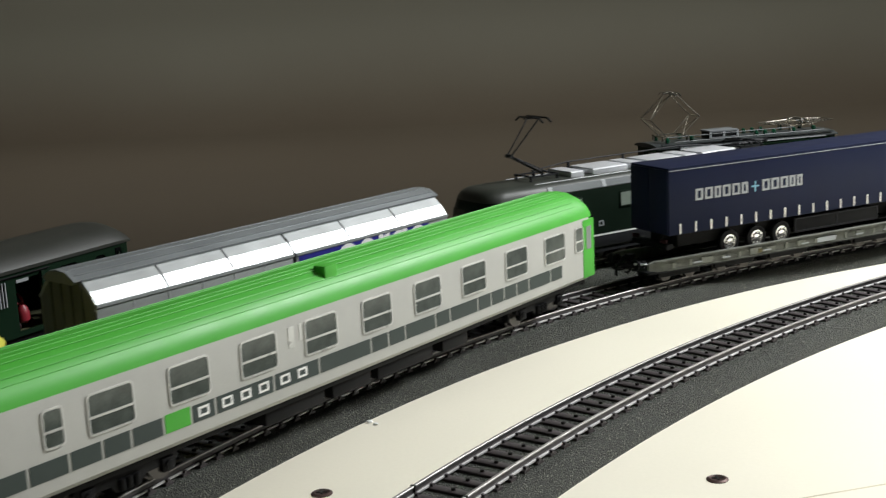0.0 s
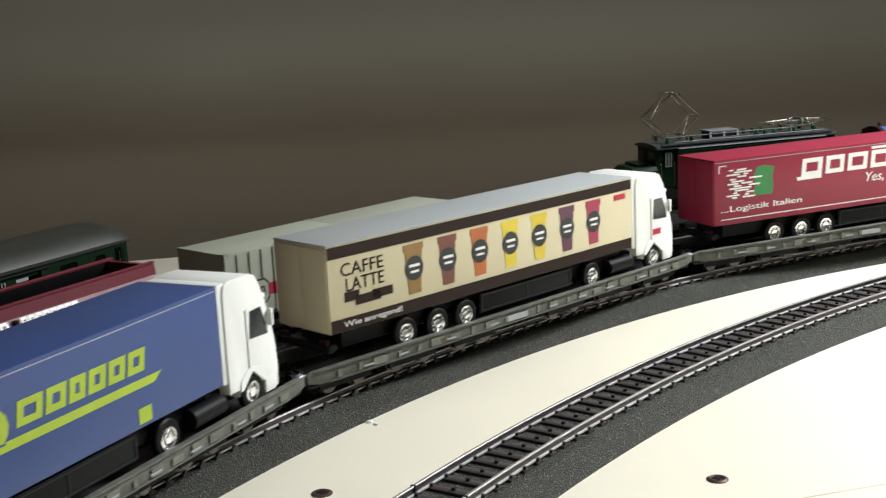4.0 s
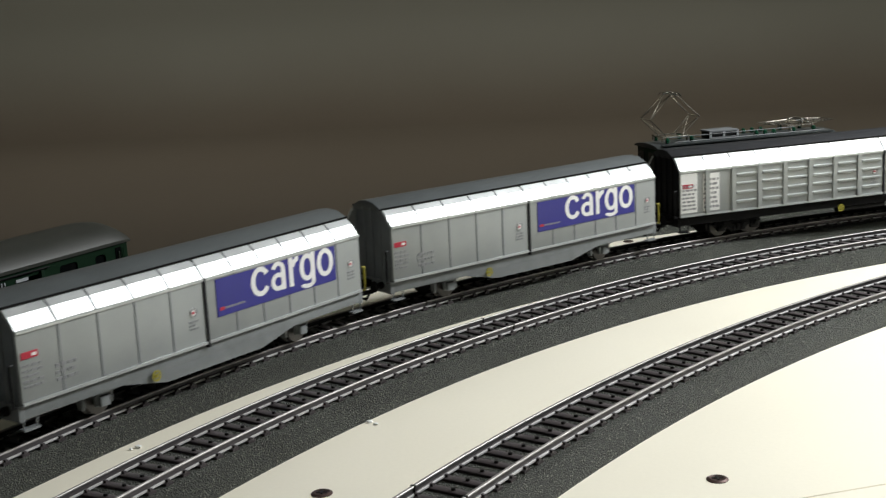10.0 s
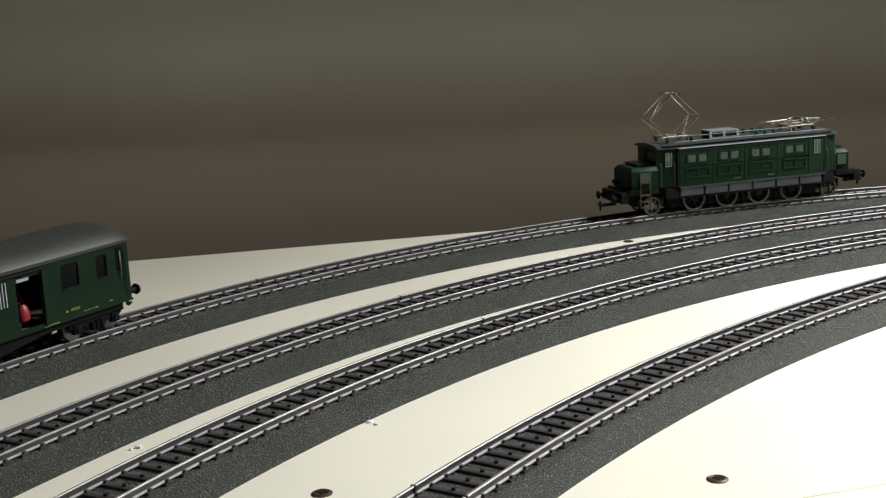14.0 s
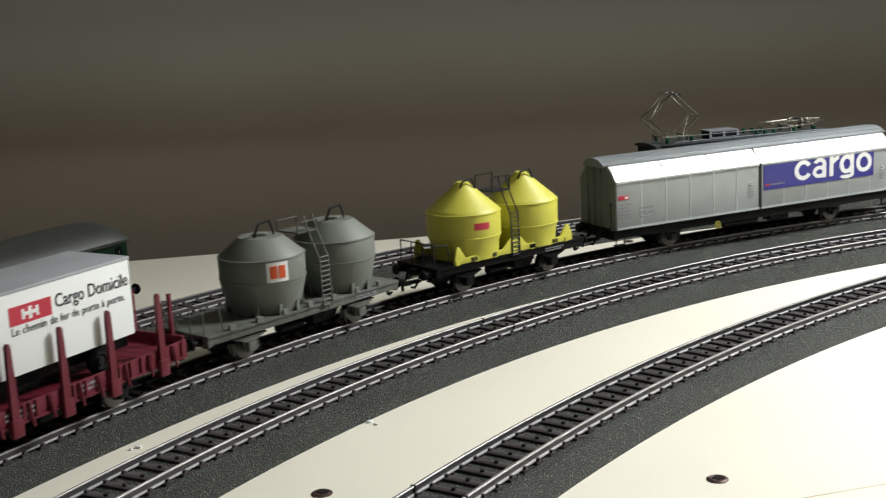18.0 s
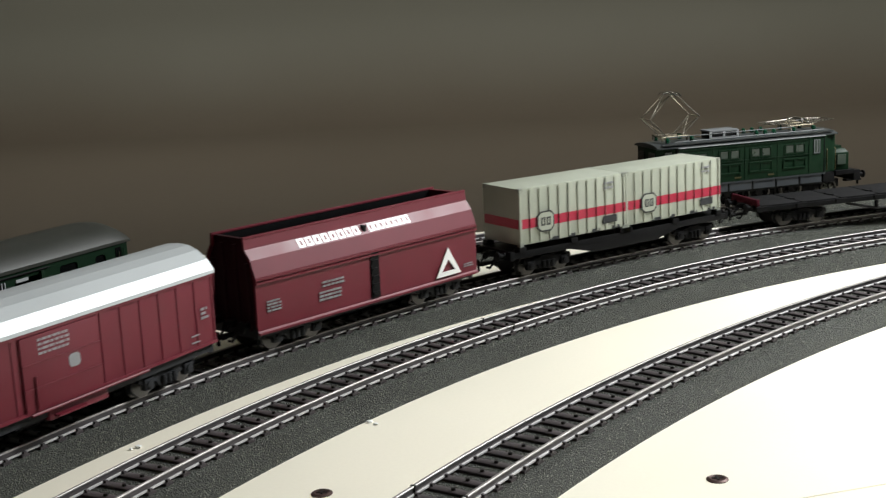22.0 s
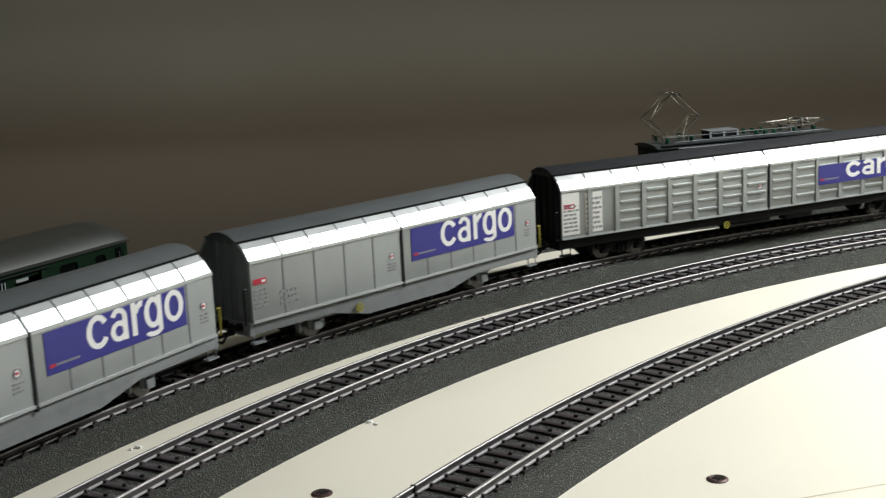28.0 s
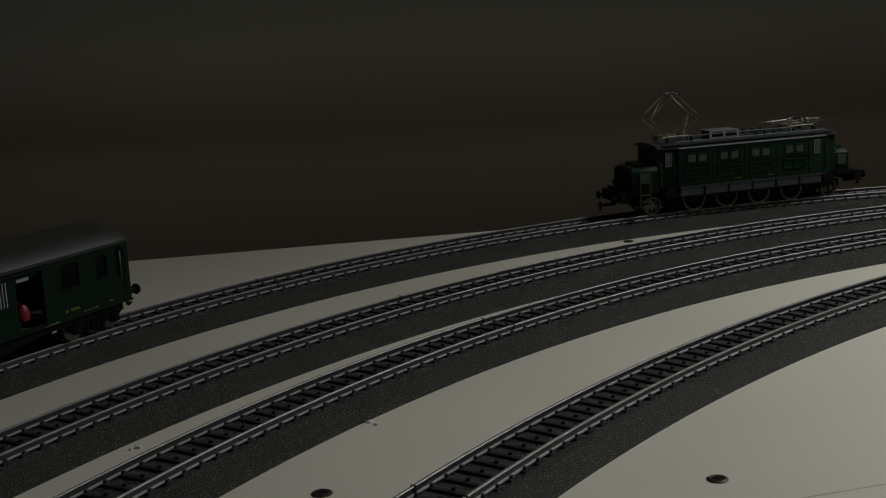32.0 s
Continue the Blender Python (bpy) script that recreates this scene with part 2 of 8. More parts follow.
EACH = {"stake_pocket", "side_post", "rib", "roof_slat", "wall_rib", "end_rib", "twist_lock", "corner_casting", "side_rib", "tie_down",
        "tank_foot", "roof_strap", "insulator", "plank", "deck_plate", "panel_joint", "end_strut", "side_window", "side_rail", "door_rail",
        "end_post", "sill_pocket", "battery_box", "step", "pantograph_arm", "discharge_box", "weld_band", "roof_box", "strap", "tank_box",
        "discharge_latch", "door_handle", "ladder_rung", "post", "strut", "axle_spring", "ladder_stile", "pantograph_head", "side_sill",
        "data_panel", "data_sign", "dark_band", "brown_band", "fork_pocket", "side_guard", "roof_rib", "frame_panel", "frame_beam", "headlamp", "louvre_slat", "waist_strip", "window_bar", "chute", "emblem", "logo_base", "white_dab", "white_line", "cab_stripe"}


def islands(bm):
    """Split a mesh into its loose pieces."""
    bmesh.ops.remove_doubles(bm, verts=bm.verts, dist=1e-4)
    seen, out = set(), []
    for v in bm.verts:
        if v in seen:
            continue
        stack, grp = [v], []
        seen.add(v)
        while stack:
            q = stack.pop()
            grp.append(q)
            for e in q.link_edges:
                o = e.other_vert(q)
                if o not in seen:
                    seen.add(o)
                    stack.append(o)
        one = bmesh.new()
        m = {q: one.verts.new(q.co) for q in grp}
        faces = {f for q in grp for f in q.link_faces}
        for f in sorted(faces, key=lambda f: f.index):
            one.faces.new([m[q] for q in f.verts])
        out.append(one)
    bm.free()
    return out


def part(name, bm, material, parent, label="", bev=0.0):
    if name in EACH:
        bm.faces.index_update()
        got = islands(bm)
        for one in got[1:]:
            ob = new(name, data(name, one, material, bev))
            ob.parent = parent
            if label:
                tagged(ob, label)
        bm = got[0]
    ob = new(name, data(name, bm, material, bev))
    ob.parent = parent
    if label:
        tagged(ob, label)
    return ob


def faceted(ob):
    """Keep the plane faces of a folded sheet crisp."""
    for f in ob.data.polygons:
        f.use_smooth = False
    return ob


def share(name, me, parent, x=0, y=0, z=0, rz=0, label=""):
    ob = new(name, me)
    ob.parent = parent
    ob.matrix_basis = pose(x * MM, y * MM, z * MM, 0, 0, rz)
    if label:
        tagged(ob, label)
    return ob


def thing(name, label, category, group="", kind=""):
    return tagged(new(name), label, category, group, kind)


def words(name, text, x0, x1, z0, z1, y, material, parent, lean=0.0, thick=0.12, bold=0.0, rot=0.0):
    """Raised lettering on a side that faces -y, filling the given box."""
    cu = bpy.data.curves.new(name, "FONT")
    cu.body, cu.extrude, cu.offset, cu.resolution_u = text, 0.02, bold, 3
    tmp = bpy.data.objects.new(name, cu)
    me = bpy.data.meshes.new_from_object(tmp)
    bpy.data.objects.remove(tmp)
    co = [v.co.copy() for v in me.vertices]
    ax, bx = min(c.x for c in co), max(c.x for c in co)
    az, bz = min(c.y for c in co), max(c.y for c in co)
    for v, c in zip(me.vertices, co):
        u, w = (c.x - ax) / (bx - ax), (c.y - az) / (bz - az)
        v.co = Vector(((x0 + u * (x1 - x0) + lean * w * (z1 - z0)) * MM, (y - (thick if c.z > 0 else -0.2)) * MM, (z0 + w * (z1 - z0) + rot * u * (x1 - x0)) * MM))
    me.materials.clear()
    me.materials.append(material)
    ob = new(name, me)
    ob.parent = parent
    return ob


def bars(name, rects, y, material, parent, lean=0.0, thick=0.1, label=""):
    """Flat printed bars (x0, x1, z0, z1) on a side that faces -y."""
    bm = B()
    base = min(r[2] for r in rects)
    for x0, x1, z0, z1 in rects:
        j, k = lean * (z0 - base), lean * (z1 - base)
        loft(bm, [[(x0 + j, yy, z0), (x1 + j, yy, z0), (x1 + k, yy, z1), (x0 + k, yy, z1)] for yy in (y - thick, y + 0.2)])
    return part(name, bm, material, parent, label)


def arc(bm, cx, cz, rx, rz, w, y, a0=0.0, a1=360.0, thick=0.1, seg=22):
    """A raised stroke along part of an oval, on a side that faces -y; heavier at its flanks."""
    rings = []
    for i in range(seg + 1):
        a = radians(a0 + (a1 - a0) * i / seg)
        c, s = math.cos(a), math.sin(a)
        o, q = (cx + rx * c, cz + rz * s), (cx + (rx - w) * c, cz + (rz - w * 0.82) * s)
        rings.append([(o[0], y - thick, o[1]), (q[0], y - thick, q[1]), (q[0], y + 0.2, q[1]), (o[0], y + 0.2, o[1])])
    return loft(bm, rings, a1 - a0 < 359.9)


def cargo_word(x0, x1, zd, zb, zt, y, material, parent):
    """The word cargo in heavy upright letters between the base line zb and zt, with the tail of the g down to zd."""
    u = (x1 - x0) / 100.0
    H = zt - zb
    cz, rz, w, ww = (zb + zt) / 2, H / 2, 4.9 * u, 4.9 * u
    put = lambda bm: part("letter", bm, material, parent)

    def stem(bm, a, b, z0, z1):
        return box(bm, x0 + a * u, x0 + b * u, y - 0.12, y + 0.2, z0, z1)
    put(arc(B(), x0 + 11 * u, cz, 11 * u, rz, w, y, 32, 328))
    bm = arc(B(), x0 + 31.5 * u, zb + H * 0.31, 8.5 * u, H * 0.31, w * 0.9, y)
    stem(bm, 35.2, 40, zb, zb + H * 0.72)
    arc(bm, x0 + 31.8 * u, zb + H * 0.68, 8.2 * u, H * 0.32, w * 0.9, y - 0.02, 0, 160)
    put(bm)
    bm = stem(B(), 44.5, 49.4, zb, zt)
    arc(bm, x0 + 55.5 * u, zb + H * 0.58, 9.4 * u, H * 0.41, w, y - 0.02, 82, 165)
    put(bm)
    bm = arc(B(), x0 + 67 * u, zb + H * 0.52, 9.4 * u, H * 0.48, w, y)
    stem(bm, 71.6, 76.3, zd + H * 0.12, zt)
    arc(bm, x0 + 67 * u, zd + H * 0.2, 9.3 * u, H * 0.2, w * 0.9, y - 0.02, 195, 360)
    put(bm)
    put(arc(B(), x0 + 89.6 * u, cz, 10.4 * u, rz, w, y))


def small_print(n, x0, x1, z0, z1, rnd):
    """Rows of unreadable writing as short bars."""
    out = []
    h = (z1 - z0) / n
    for i in range(n):
        x = x0
        while x < x1 - 1.0:
            w = rnd.uniform(0.8, 2.6)
            out.append((x, min(x + w, x1), z0 + i * h + 0.25 * h, z0 + i * h + 0.75 * h))
            x += w + rnd.uniform(0.4, 0.8)
    return out


def hollow(x0, x1, z0, z1, w):
    """Four bars round an empty block."""
    return [(x0, x0 + w, z0, z1), (x1 - w, x1, z0, z1), (x0 + w, x1 - w, z0, z0 + w * 0.8), (x0 + w, x1 - w, z1 - w * 0.8, z1)]


def block_word(widths, x0, z0, h, stroke, gap):
    """An unlettered brand word: a hollow block for each sign."""
    out, x = [], x0
    for w in widths:
        if w < 2.2 * stroke:
            out.append((x, x + min(w, 1.2 * stroke), z0, z0 + h))
        else:
            out += hollow(x, x + w, z0, z0 + h, stroke)
        x += w + gap
    return out


# ---- tracks ----
# centre, radius in mm; distance s runs clockwise from the westernmost point
RUN = 518.9
TRACKS = {"a": (373.72, 135.03, 660.75), "b": (488.84, 26.37, 732.45), "c": (496.02, 26.09, 678.37), "d": (680.05, -112.5, 816.09)}
LOOP_B = math.tau * TRACKS["b"][2] + 2 * RUN
LOOP_C = math.tau * TRACKS["c"][2] + 2 * RUN


def oval(key, s):
    """Point on the closed ovals b and c."""
    cx, cy, r = TRACKS[key]
    s %= math.tau * r + 2 * RUN
    q = math.pi * r / 2
    if s < q:
        a = math.pi - s / r
        return Vector((cx + r * math.cos(a), cy + r * math.sin(a), 0))
    if s < q + RUN:
        return Vector((cx + s - q, cy + r, 0))
    if s < 3 * q + RUN:
        a = math.pi / 2 - (s - q - RUN) / r
        return Vector((cx + RUN + r * math.cos(a), cy + r * math.sin(a), 0))
    if s < 3 * q + 2 * RUN:
        return Vector((cx + RUN - (s - 3 * q - RUN), cy - r, 0))
    a = -math.pi / 2 - (s - 3 * q - 2 * RUN) / r
    return Vector((cx + r * math.cos(a), cy + r * math.sin(a), 0))


def siding(key, s):
    """Point on the open tracks a and d: straight, arc, and on to the east."""
    cx, cy, r = TRACKS[key]
    if s < 0:
        return Vector((cx - r, cy + s, 0))
    stop = radians(180 - 96) * r if key == "a" else radians(180 - 113) * r
    if s <= stop:
        a = math.pi - s / r
        return Vector((cx + r * math.cos(a), cy + r * math.sin(a), 0))
    a = math.pi - stop / r
    p = Vector((cx + r * math.cos(a), cy + r * math.sin(a), 0))
    if key == "a":
        return p + (s - stop) * Vector((math.sin(a), -math.cos(a), 0))
    r2 = 470.0
    c2 = p - r2 * Vector((math.cos(a), math.sin(a), 0))
    end = (a - math.pi / 2) * r2
    if s - stop <= end:
        b = a - (s - stop) / r2
        return c2 + r2 * Vector((math.cos(b), math.sin(b), 0))
    return c2 + Vector((s - stop - end, r2, 0))


def at(key, s):
    return oval(key, s) if key in "bc" else siding(key, s)


def heading(key, s):
    return (at(key, s + 1) - at(key, s - 1)).normalized()


def sweep(bm, key, prof, s0, s1, step=7.85, closed=False):
    """Draw a profile of (offset to the outside, height) along a track."""
    n = max(2, round((s1 - s0) / step))
    rings = []
    for i in range(n + (0 if closed else 1)):
        s = s0 + (s1 - s0) * i / n
        p, t = at(key, s), heading(key, s)
        out = Vector((-t.y, t.x, 0))
        rings.append([tuple(p + o * out + Vector((0, 0, z))) for o, z in prof])
    if closed:
        rings.append(rings[0])
    return loft(bm, rings, not closed)


BED = [(-20, 0), (20, 0), (19.6, 0.8), (13.6, 6.2), (11.6, 6.75), (-11.6, 6.75), (-13.6, 6.2), (-19.6, 0.8)]
RAILHEAD = 10.3


def rail_profile(o):
    half = [(1.05, 7.7), (1.05, 8.1), (0.35, 8.4), (0.3, 9.4), (0.46, 9.6), (0.46, 10.1), (0.38, 10.26)]
    return [(o + x, z) for x, z in half] + [(o - x, z) for x, z in half[::-1]]


def sleeper_data():
    bm = B()
    prism(bm, [(-1.75, 5.9), (1.75, 5.9), (1.55, 7.5), (1.1, 7.72), (-1.1, 7.72), (-1.55, 7.5)], -10.9, 10.9)
    for o in (-8.7, 8.7):
        for e in (-1, 1):
            c = o + e * 1.4
            loft(bm, [[(c - w, -d, z), (c + w, -d, z), (c + w, d, z), (c - w, d, z)] for w, d, z in ((0.7, 0.7, 7.5), (0.55, 0.5, 8.45))])
    cyl(bm, (0.0, 0, 7.6), (0.0, 0, 8.45), 0.8, 0.55, 8)
    me = data("sleeper", bm, M_SLEEPER)
    me.materials.append(M_STUD)
    for f in me.polygons:
        if f.center.z > 7.8 * MM and abs(f.center.x) < 1.2 * MM:
            f.material_index = 1
    return me


SLEEPER = sleeper_data()
PITCH = 7.85
SPANS = {"a": (-260, 1500, 300, 1000), "b": (0, LOOP_B, 330, 990), "c": (0, LOOP_C, 270, 860), "d": (-420, 1900, 180, 770)}


def track(key, label):
    root = thing("railway_track", label, "model track", "parallel model railway tracks")
    s0, s1, n0, n1 = SPANS[key]
    closed = key in "bc"
    part("roadbed", sweep(B(), key, BED, s0, s1, closed=closed), M_BALLAST, root, "dark grey moulded ballast bed")
    for o in (-8.7, 8.7):
        rail = part("rail", sweep(B(), key, rail_profile(o), s0, s1, closed=closed), M_RAIL, root)
        head = [(o - 0.56, 9.8), (o + 0.56, 9.8), (o + 0.56, 10.16), (o + 0.42, 10.3), (o - 0.42, 10.3), (o - 0.56, 10.16)]
        part("rail_head", sweep(B(), key, head, s0, s1, closed=closed), M_RAILHEAD, rail, "worn nickel rail head")
        # Strip on the viewer's side only; the foot's glint is in its colour.
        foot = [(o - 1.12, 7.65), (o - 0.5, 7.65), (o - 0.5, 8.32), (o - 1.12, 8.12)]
        part("rail_foot", sweep(B(), key, foot, s0, s1, closed=closed), M_RAILFOOT, rail, "strip along the rail foot with a painted glint")
    n = round((s1 - s0) / PITCH)
    far = B()
    for i in range(n):
        s = s0 + (i + 0.5) * (s1 - s0) / n
        p, t = at(key, s), heading(key, s)
        rz = math.degrees(math.atan2(t.y, t.x)) + 90
        if n0 <= s <= n1:
            share("sleeper", SLEEPER, root, p.x, p.y, 0, rz)
        else:
            m = Matrix.Translation(p) @ Matrix.Rotation(radians(rz), 4, "Z")
            vs = [far.verts.new(m @ Vector((x, y, z))) for z in (5.9, 7.75) for y in (-1.3, 1.3) for x in (-11.2, 11.2)]
            for f in ((0, 2, 3, 1), (4, 5, 7, 6), (0, 1, 5, 4), (2, 6, 7, 3), (0, 4, 6, 2), (1, 3, 7, 5)):
                far.faces.new([vs[k] for k in f])
    tagged(part("sleeper", far, M_SLEEPER, root), kind="stuff")
    # rail joints
    for js in {"a": (527,), "b": (595, 1100), "c": (540,), "d": (470,)}[key]:
        p, t = at(key, js), heading(key, js)
        jb = B()
        for o in (-8.7, 8.7):
            box(jb, -0.3, 0.3, o - 0.75, o + 0.75, 8.2, 10.45)
        j = part("rail_joint", jb, M_STUD, root)
        j.matrix_basis = pose(p.x * MM, p.y * MM, 0, 0, 0, math.degrees(math.atan2(t.y, t.x)))
    return root


for k, l in (("a", "curved siding with nickel rails on dark grey plastic ballast"),
             ("b", "outer curved running track with nickel rails on grey ballast"),
             ("c", "inner curved running track with nickel rails on grey ballast"),
             ("d", "separate tighter curved track on grey plastic ballast")):
    track(k, l)


# ---- room and board ----
def board():
    u = Vector((211, 39, 0)).normalized()
    w = Vector((-u.y, u.x, 0))
    p0 = Vector((-184.3, 725.4, 0))
    c = [p0 - 900 * u, p0 + 2300 * u, p0 + 2300 * u - 2500 * w, p0 - 900 * u - 2500 * w]
    ob = new("baseboard_table", data("baseboard_table", prism_z(B(), [(q.x, q.y) for q in c], -19, 0), M_BOARD, 0.8))
    tagged(ob, "large flat cream-painted baseboard under the model tracks", "baseboard")
    a, d = Vector((103.65, 339.3, 0)), Vector((22.35, 6.1, 0)).normalized()
    n = Vector((-d.y, d.x, 0))
    seam = [a - 60 * d, a + 420 * d, a + 420 * d + 0.6 * n, a - 60 * d + 0.6 * n]
    part("board_seam", prism_z(B(), [(q.x, q.y) for q in seam], -0.5, 0.04), M_SEAM, ob, "faint filled joint of two boards")
    mid = sum(c, Vector()) / 4
    for k in c:
        q = k + 90 * (mid - k).normalized()
        part("leg", box(B(), q.x - 25, q.x + 25, q.y - 25, q.y + 25, -400, -19), M_BOARD, ob)


board()


def slab(name, x0, x1, y0, y1, z0, z1, material, label, category):
    bm = box(B(), x0 * 1000, x1 * 1000, y0 * 1000, y1 * 1000, z0 * 1000, z1 * 1000)
    return tagged(new(name, data(name, bm, material)), label, category, kind="structure")


def backdrop_mat():
    """Brown floor covering that fades into the olive grey wall paint."""
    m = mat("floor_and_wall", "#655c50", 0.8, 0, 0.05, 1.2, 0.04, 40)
    nt = m.node_tree
    b = nt.nodes["Principled BSDF"]
    old = b.inputs["Base Color"].links[0].from_socket
    tc = nt.nodes.new("ShaderNodeTexCoord")
    sep = nt.nodes.new("ShaderNodeSeparateXYZ")
    nt.links.new(tc.outputs["Object"], sep.inputs[0])
    nz = nt.nodes.new("ShaderNodeTexNoise")
    nz.inputs["Scale"].default_value = 1.5
    nt.links.new(tc.outputs["Object"], nz.inputs["Vector"])
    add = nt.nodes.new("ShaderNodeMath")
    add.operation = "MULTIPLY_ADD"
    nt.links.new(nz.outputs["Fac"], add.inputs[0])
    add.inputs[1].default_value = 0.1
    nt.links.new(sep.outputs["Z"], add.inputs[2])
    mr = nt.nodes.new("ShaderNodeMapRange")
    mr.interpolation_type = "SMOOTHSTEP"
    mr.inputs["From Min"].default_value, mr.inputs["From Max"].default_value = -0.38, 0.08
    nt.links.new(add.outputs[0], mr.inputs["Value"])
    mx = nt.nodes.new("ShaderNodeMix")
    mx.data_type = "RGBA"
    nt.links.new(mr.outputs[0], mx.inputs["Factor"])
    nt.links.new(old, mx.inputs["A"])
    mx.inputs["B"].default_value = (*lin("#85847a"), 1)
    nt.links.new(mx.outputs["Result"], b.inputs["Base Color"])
    return m


def backdrop():
    """Floor, cove and north wall in one bent sheet."""
    r, wall_y, z0 = 500.0, 5600.0, -400.0
    line = [(-2600, z0), (wall_y - r, z0)]
    line += [(wall_y - r + r * math.sin(a), z0 + r - r * math.cos(a)) for a in [math.pi / 2 * k / 12 for k in range(1, 13)]]
    line += [(wall_y, 2100)]
    back = [(y + (60 if i > 1 else 0), z - 60) for i, (y, z) in enumerate(line)]
    bm = B()
    loft(bm, [[(x, y, z) for y, z in line + back[::-1]] for x in (-3200, 4200)])
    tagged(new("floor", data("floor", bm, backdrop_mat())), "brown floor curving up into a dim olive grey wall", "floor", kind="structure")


backdrop()
slab("wall_south", -3.2, 4.2, -2.75, -2.6, -0.4, 2.1, M_WALL, "plain grey room wall", "wall")
slab("wall_west", -3.15, -3.0, -2.6, 5.6, -0.4, 2.1, M_WALL, "plain grey room wall", "wall")
slab("wall_east", 4.0, 4.15, -2.6, 5.6, -0.4, 2.1, M_WALL, "plain grey room wall", "wall")
slab("ceiling", -3.2, 4.2, -2.8, 5.8, 2.1, 2.2, M_CEIL, "plain pale ceiling", "ceiling")


def screw(x, y, r):
    ob = thing("screw", "brown countersunk screw head sunk in the cream board", "screw", "board screws")
    ob.location = (x * MM, y * MM, 0)
    part("head", lathe(B(), [(r, -0.5), (r, 0.25), (r * 0.75, 0.6), (r * 0.7, 0.5)], 0, 0, 20), M_SCREW, ob)
    bm = B()
    box(bm, -r * 0.5, r * 0.5, -0.35, 0.35, 0.45, 0.7)
    box(bm, -0.35, 0.35, -r * 0.5, r * 0.5, 0.45, 0.72)
    part("cross_slot", bm, M_STUD, ob)


screw(-40.2, 358.9, 3.3)
screw(79.0, 355.2, 3.3)
screw(107.2, 712.0, 3.0)


def crumb(x, y, r):
    rnd = random.Random(int(x * 7 + y))
    bm = B()
    bmesh.ops.create_icosphere(bm, subdivisions=1, radius=r)
    for v in bm.verts:
        v.co = Vector((v.co.x * rnd.uniform(0.7, 1.5), v.co.y * rnd.uniform(0.6, 1.2), v.co.z * 0.5 + r * 0.4))
    ob = tagged(new("plaster_crumb", data("plaster_crumb", bm, M_CREAM)), "tiny pale crumb of plaster lying on the board", "crumb", "crumbs")
    ob.location = (x * MM, y * MM, 0)


for q in ((-28.5, 421.2, 1.1), (-26.4, 418.6, 0.9), (-106.8, 406.7, 1.3), (-109, 405, 0.8), (133.0, 731.3, 1.6)):
    crumb(*q)


# ---- rolling stock: running gear ----
def wheel_data(r=5.3, name="wheel"):
    bm = B()
    cyl(bm, (0, -1.4, 0), (0, 1.0, 0), r, None, 24)
    cyl(bm, (0, 0.8, 0), (0, 1.5, 0), r + 0.7, None, 24)
    cyl(bm, (0, -1.7, 0), (0, -1.3, 0), r * 0.3, None, 10)
    return data(name, bm, M_STEEL)


WHEEL = wheel_data()
SMALLWHEEL = wheel_data(3.2)
BUFFER_BM = B()
cyl(BUFFER_BM, (0, 0, 0), (4.2, 0, 0), 1.15, None, 10)
cyl(BUFFER_BM, (0, 0, 0), (1.6, 0, 0), 1.6, None, 10)
cyl(BUFFER_BM, (4.2, 0, 0), (5.0, 0, 0), 2.5, 2.3, 16)
BUFFER = data("buffer", BUFFER_BM, M_BLACK)
COUPLER_BM = B()
box(COUPLER_BM, 0, 9.5, -1.6, 1.6, -1.0, 0.4)
box(COUPLER_BM, 8.0, 10.4, -3.6, 3.6, -0.7, 0.3)
box(COUPLER_BM, 9.6, 10.4, -0.8, 0.8, -3.6, 2.2)
COUPLER = data("coupling", COUPLER_BM, M_BLACK, 0.25)


HOSE_BM = B()
for side in (-4.6, 4.6):
    rod(HOSE_BM, [(-1.0, side, 11.6), (1.8, side, 11.0), (3.6, side * 0.95, 7.4), (5.2, side * 0.9, 5.6), (7.0, side * 0.9, 6.4)], 0.55)
box(HOSE_BM, -0.6, 2.6, -2.0, 2.0, 10.4, 13.2)
rod(HOSE_BM, [(2.4, -0.9, 12.0), (5.6, -0.9, 9.4)], 0.5)
rod(HOSE_BM, [(2.4, 0.9, 12.0), (5.6, 0.9, 9.4)], 0.5)
HOSE = data("brake_hose", HOSE_BM, M_BLACK)


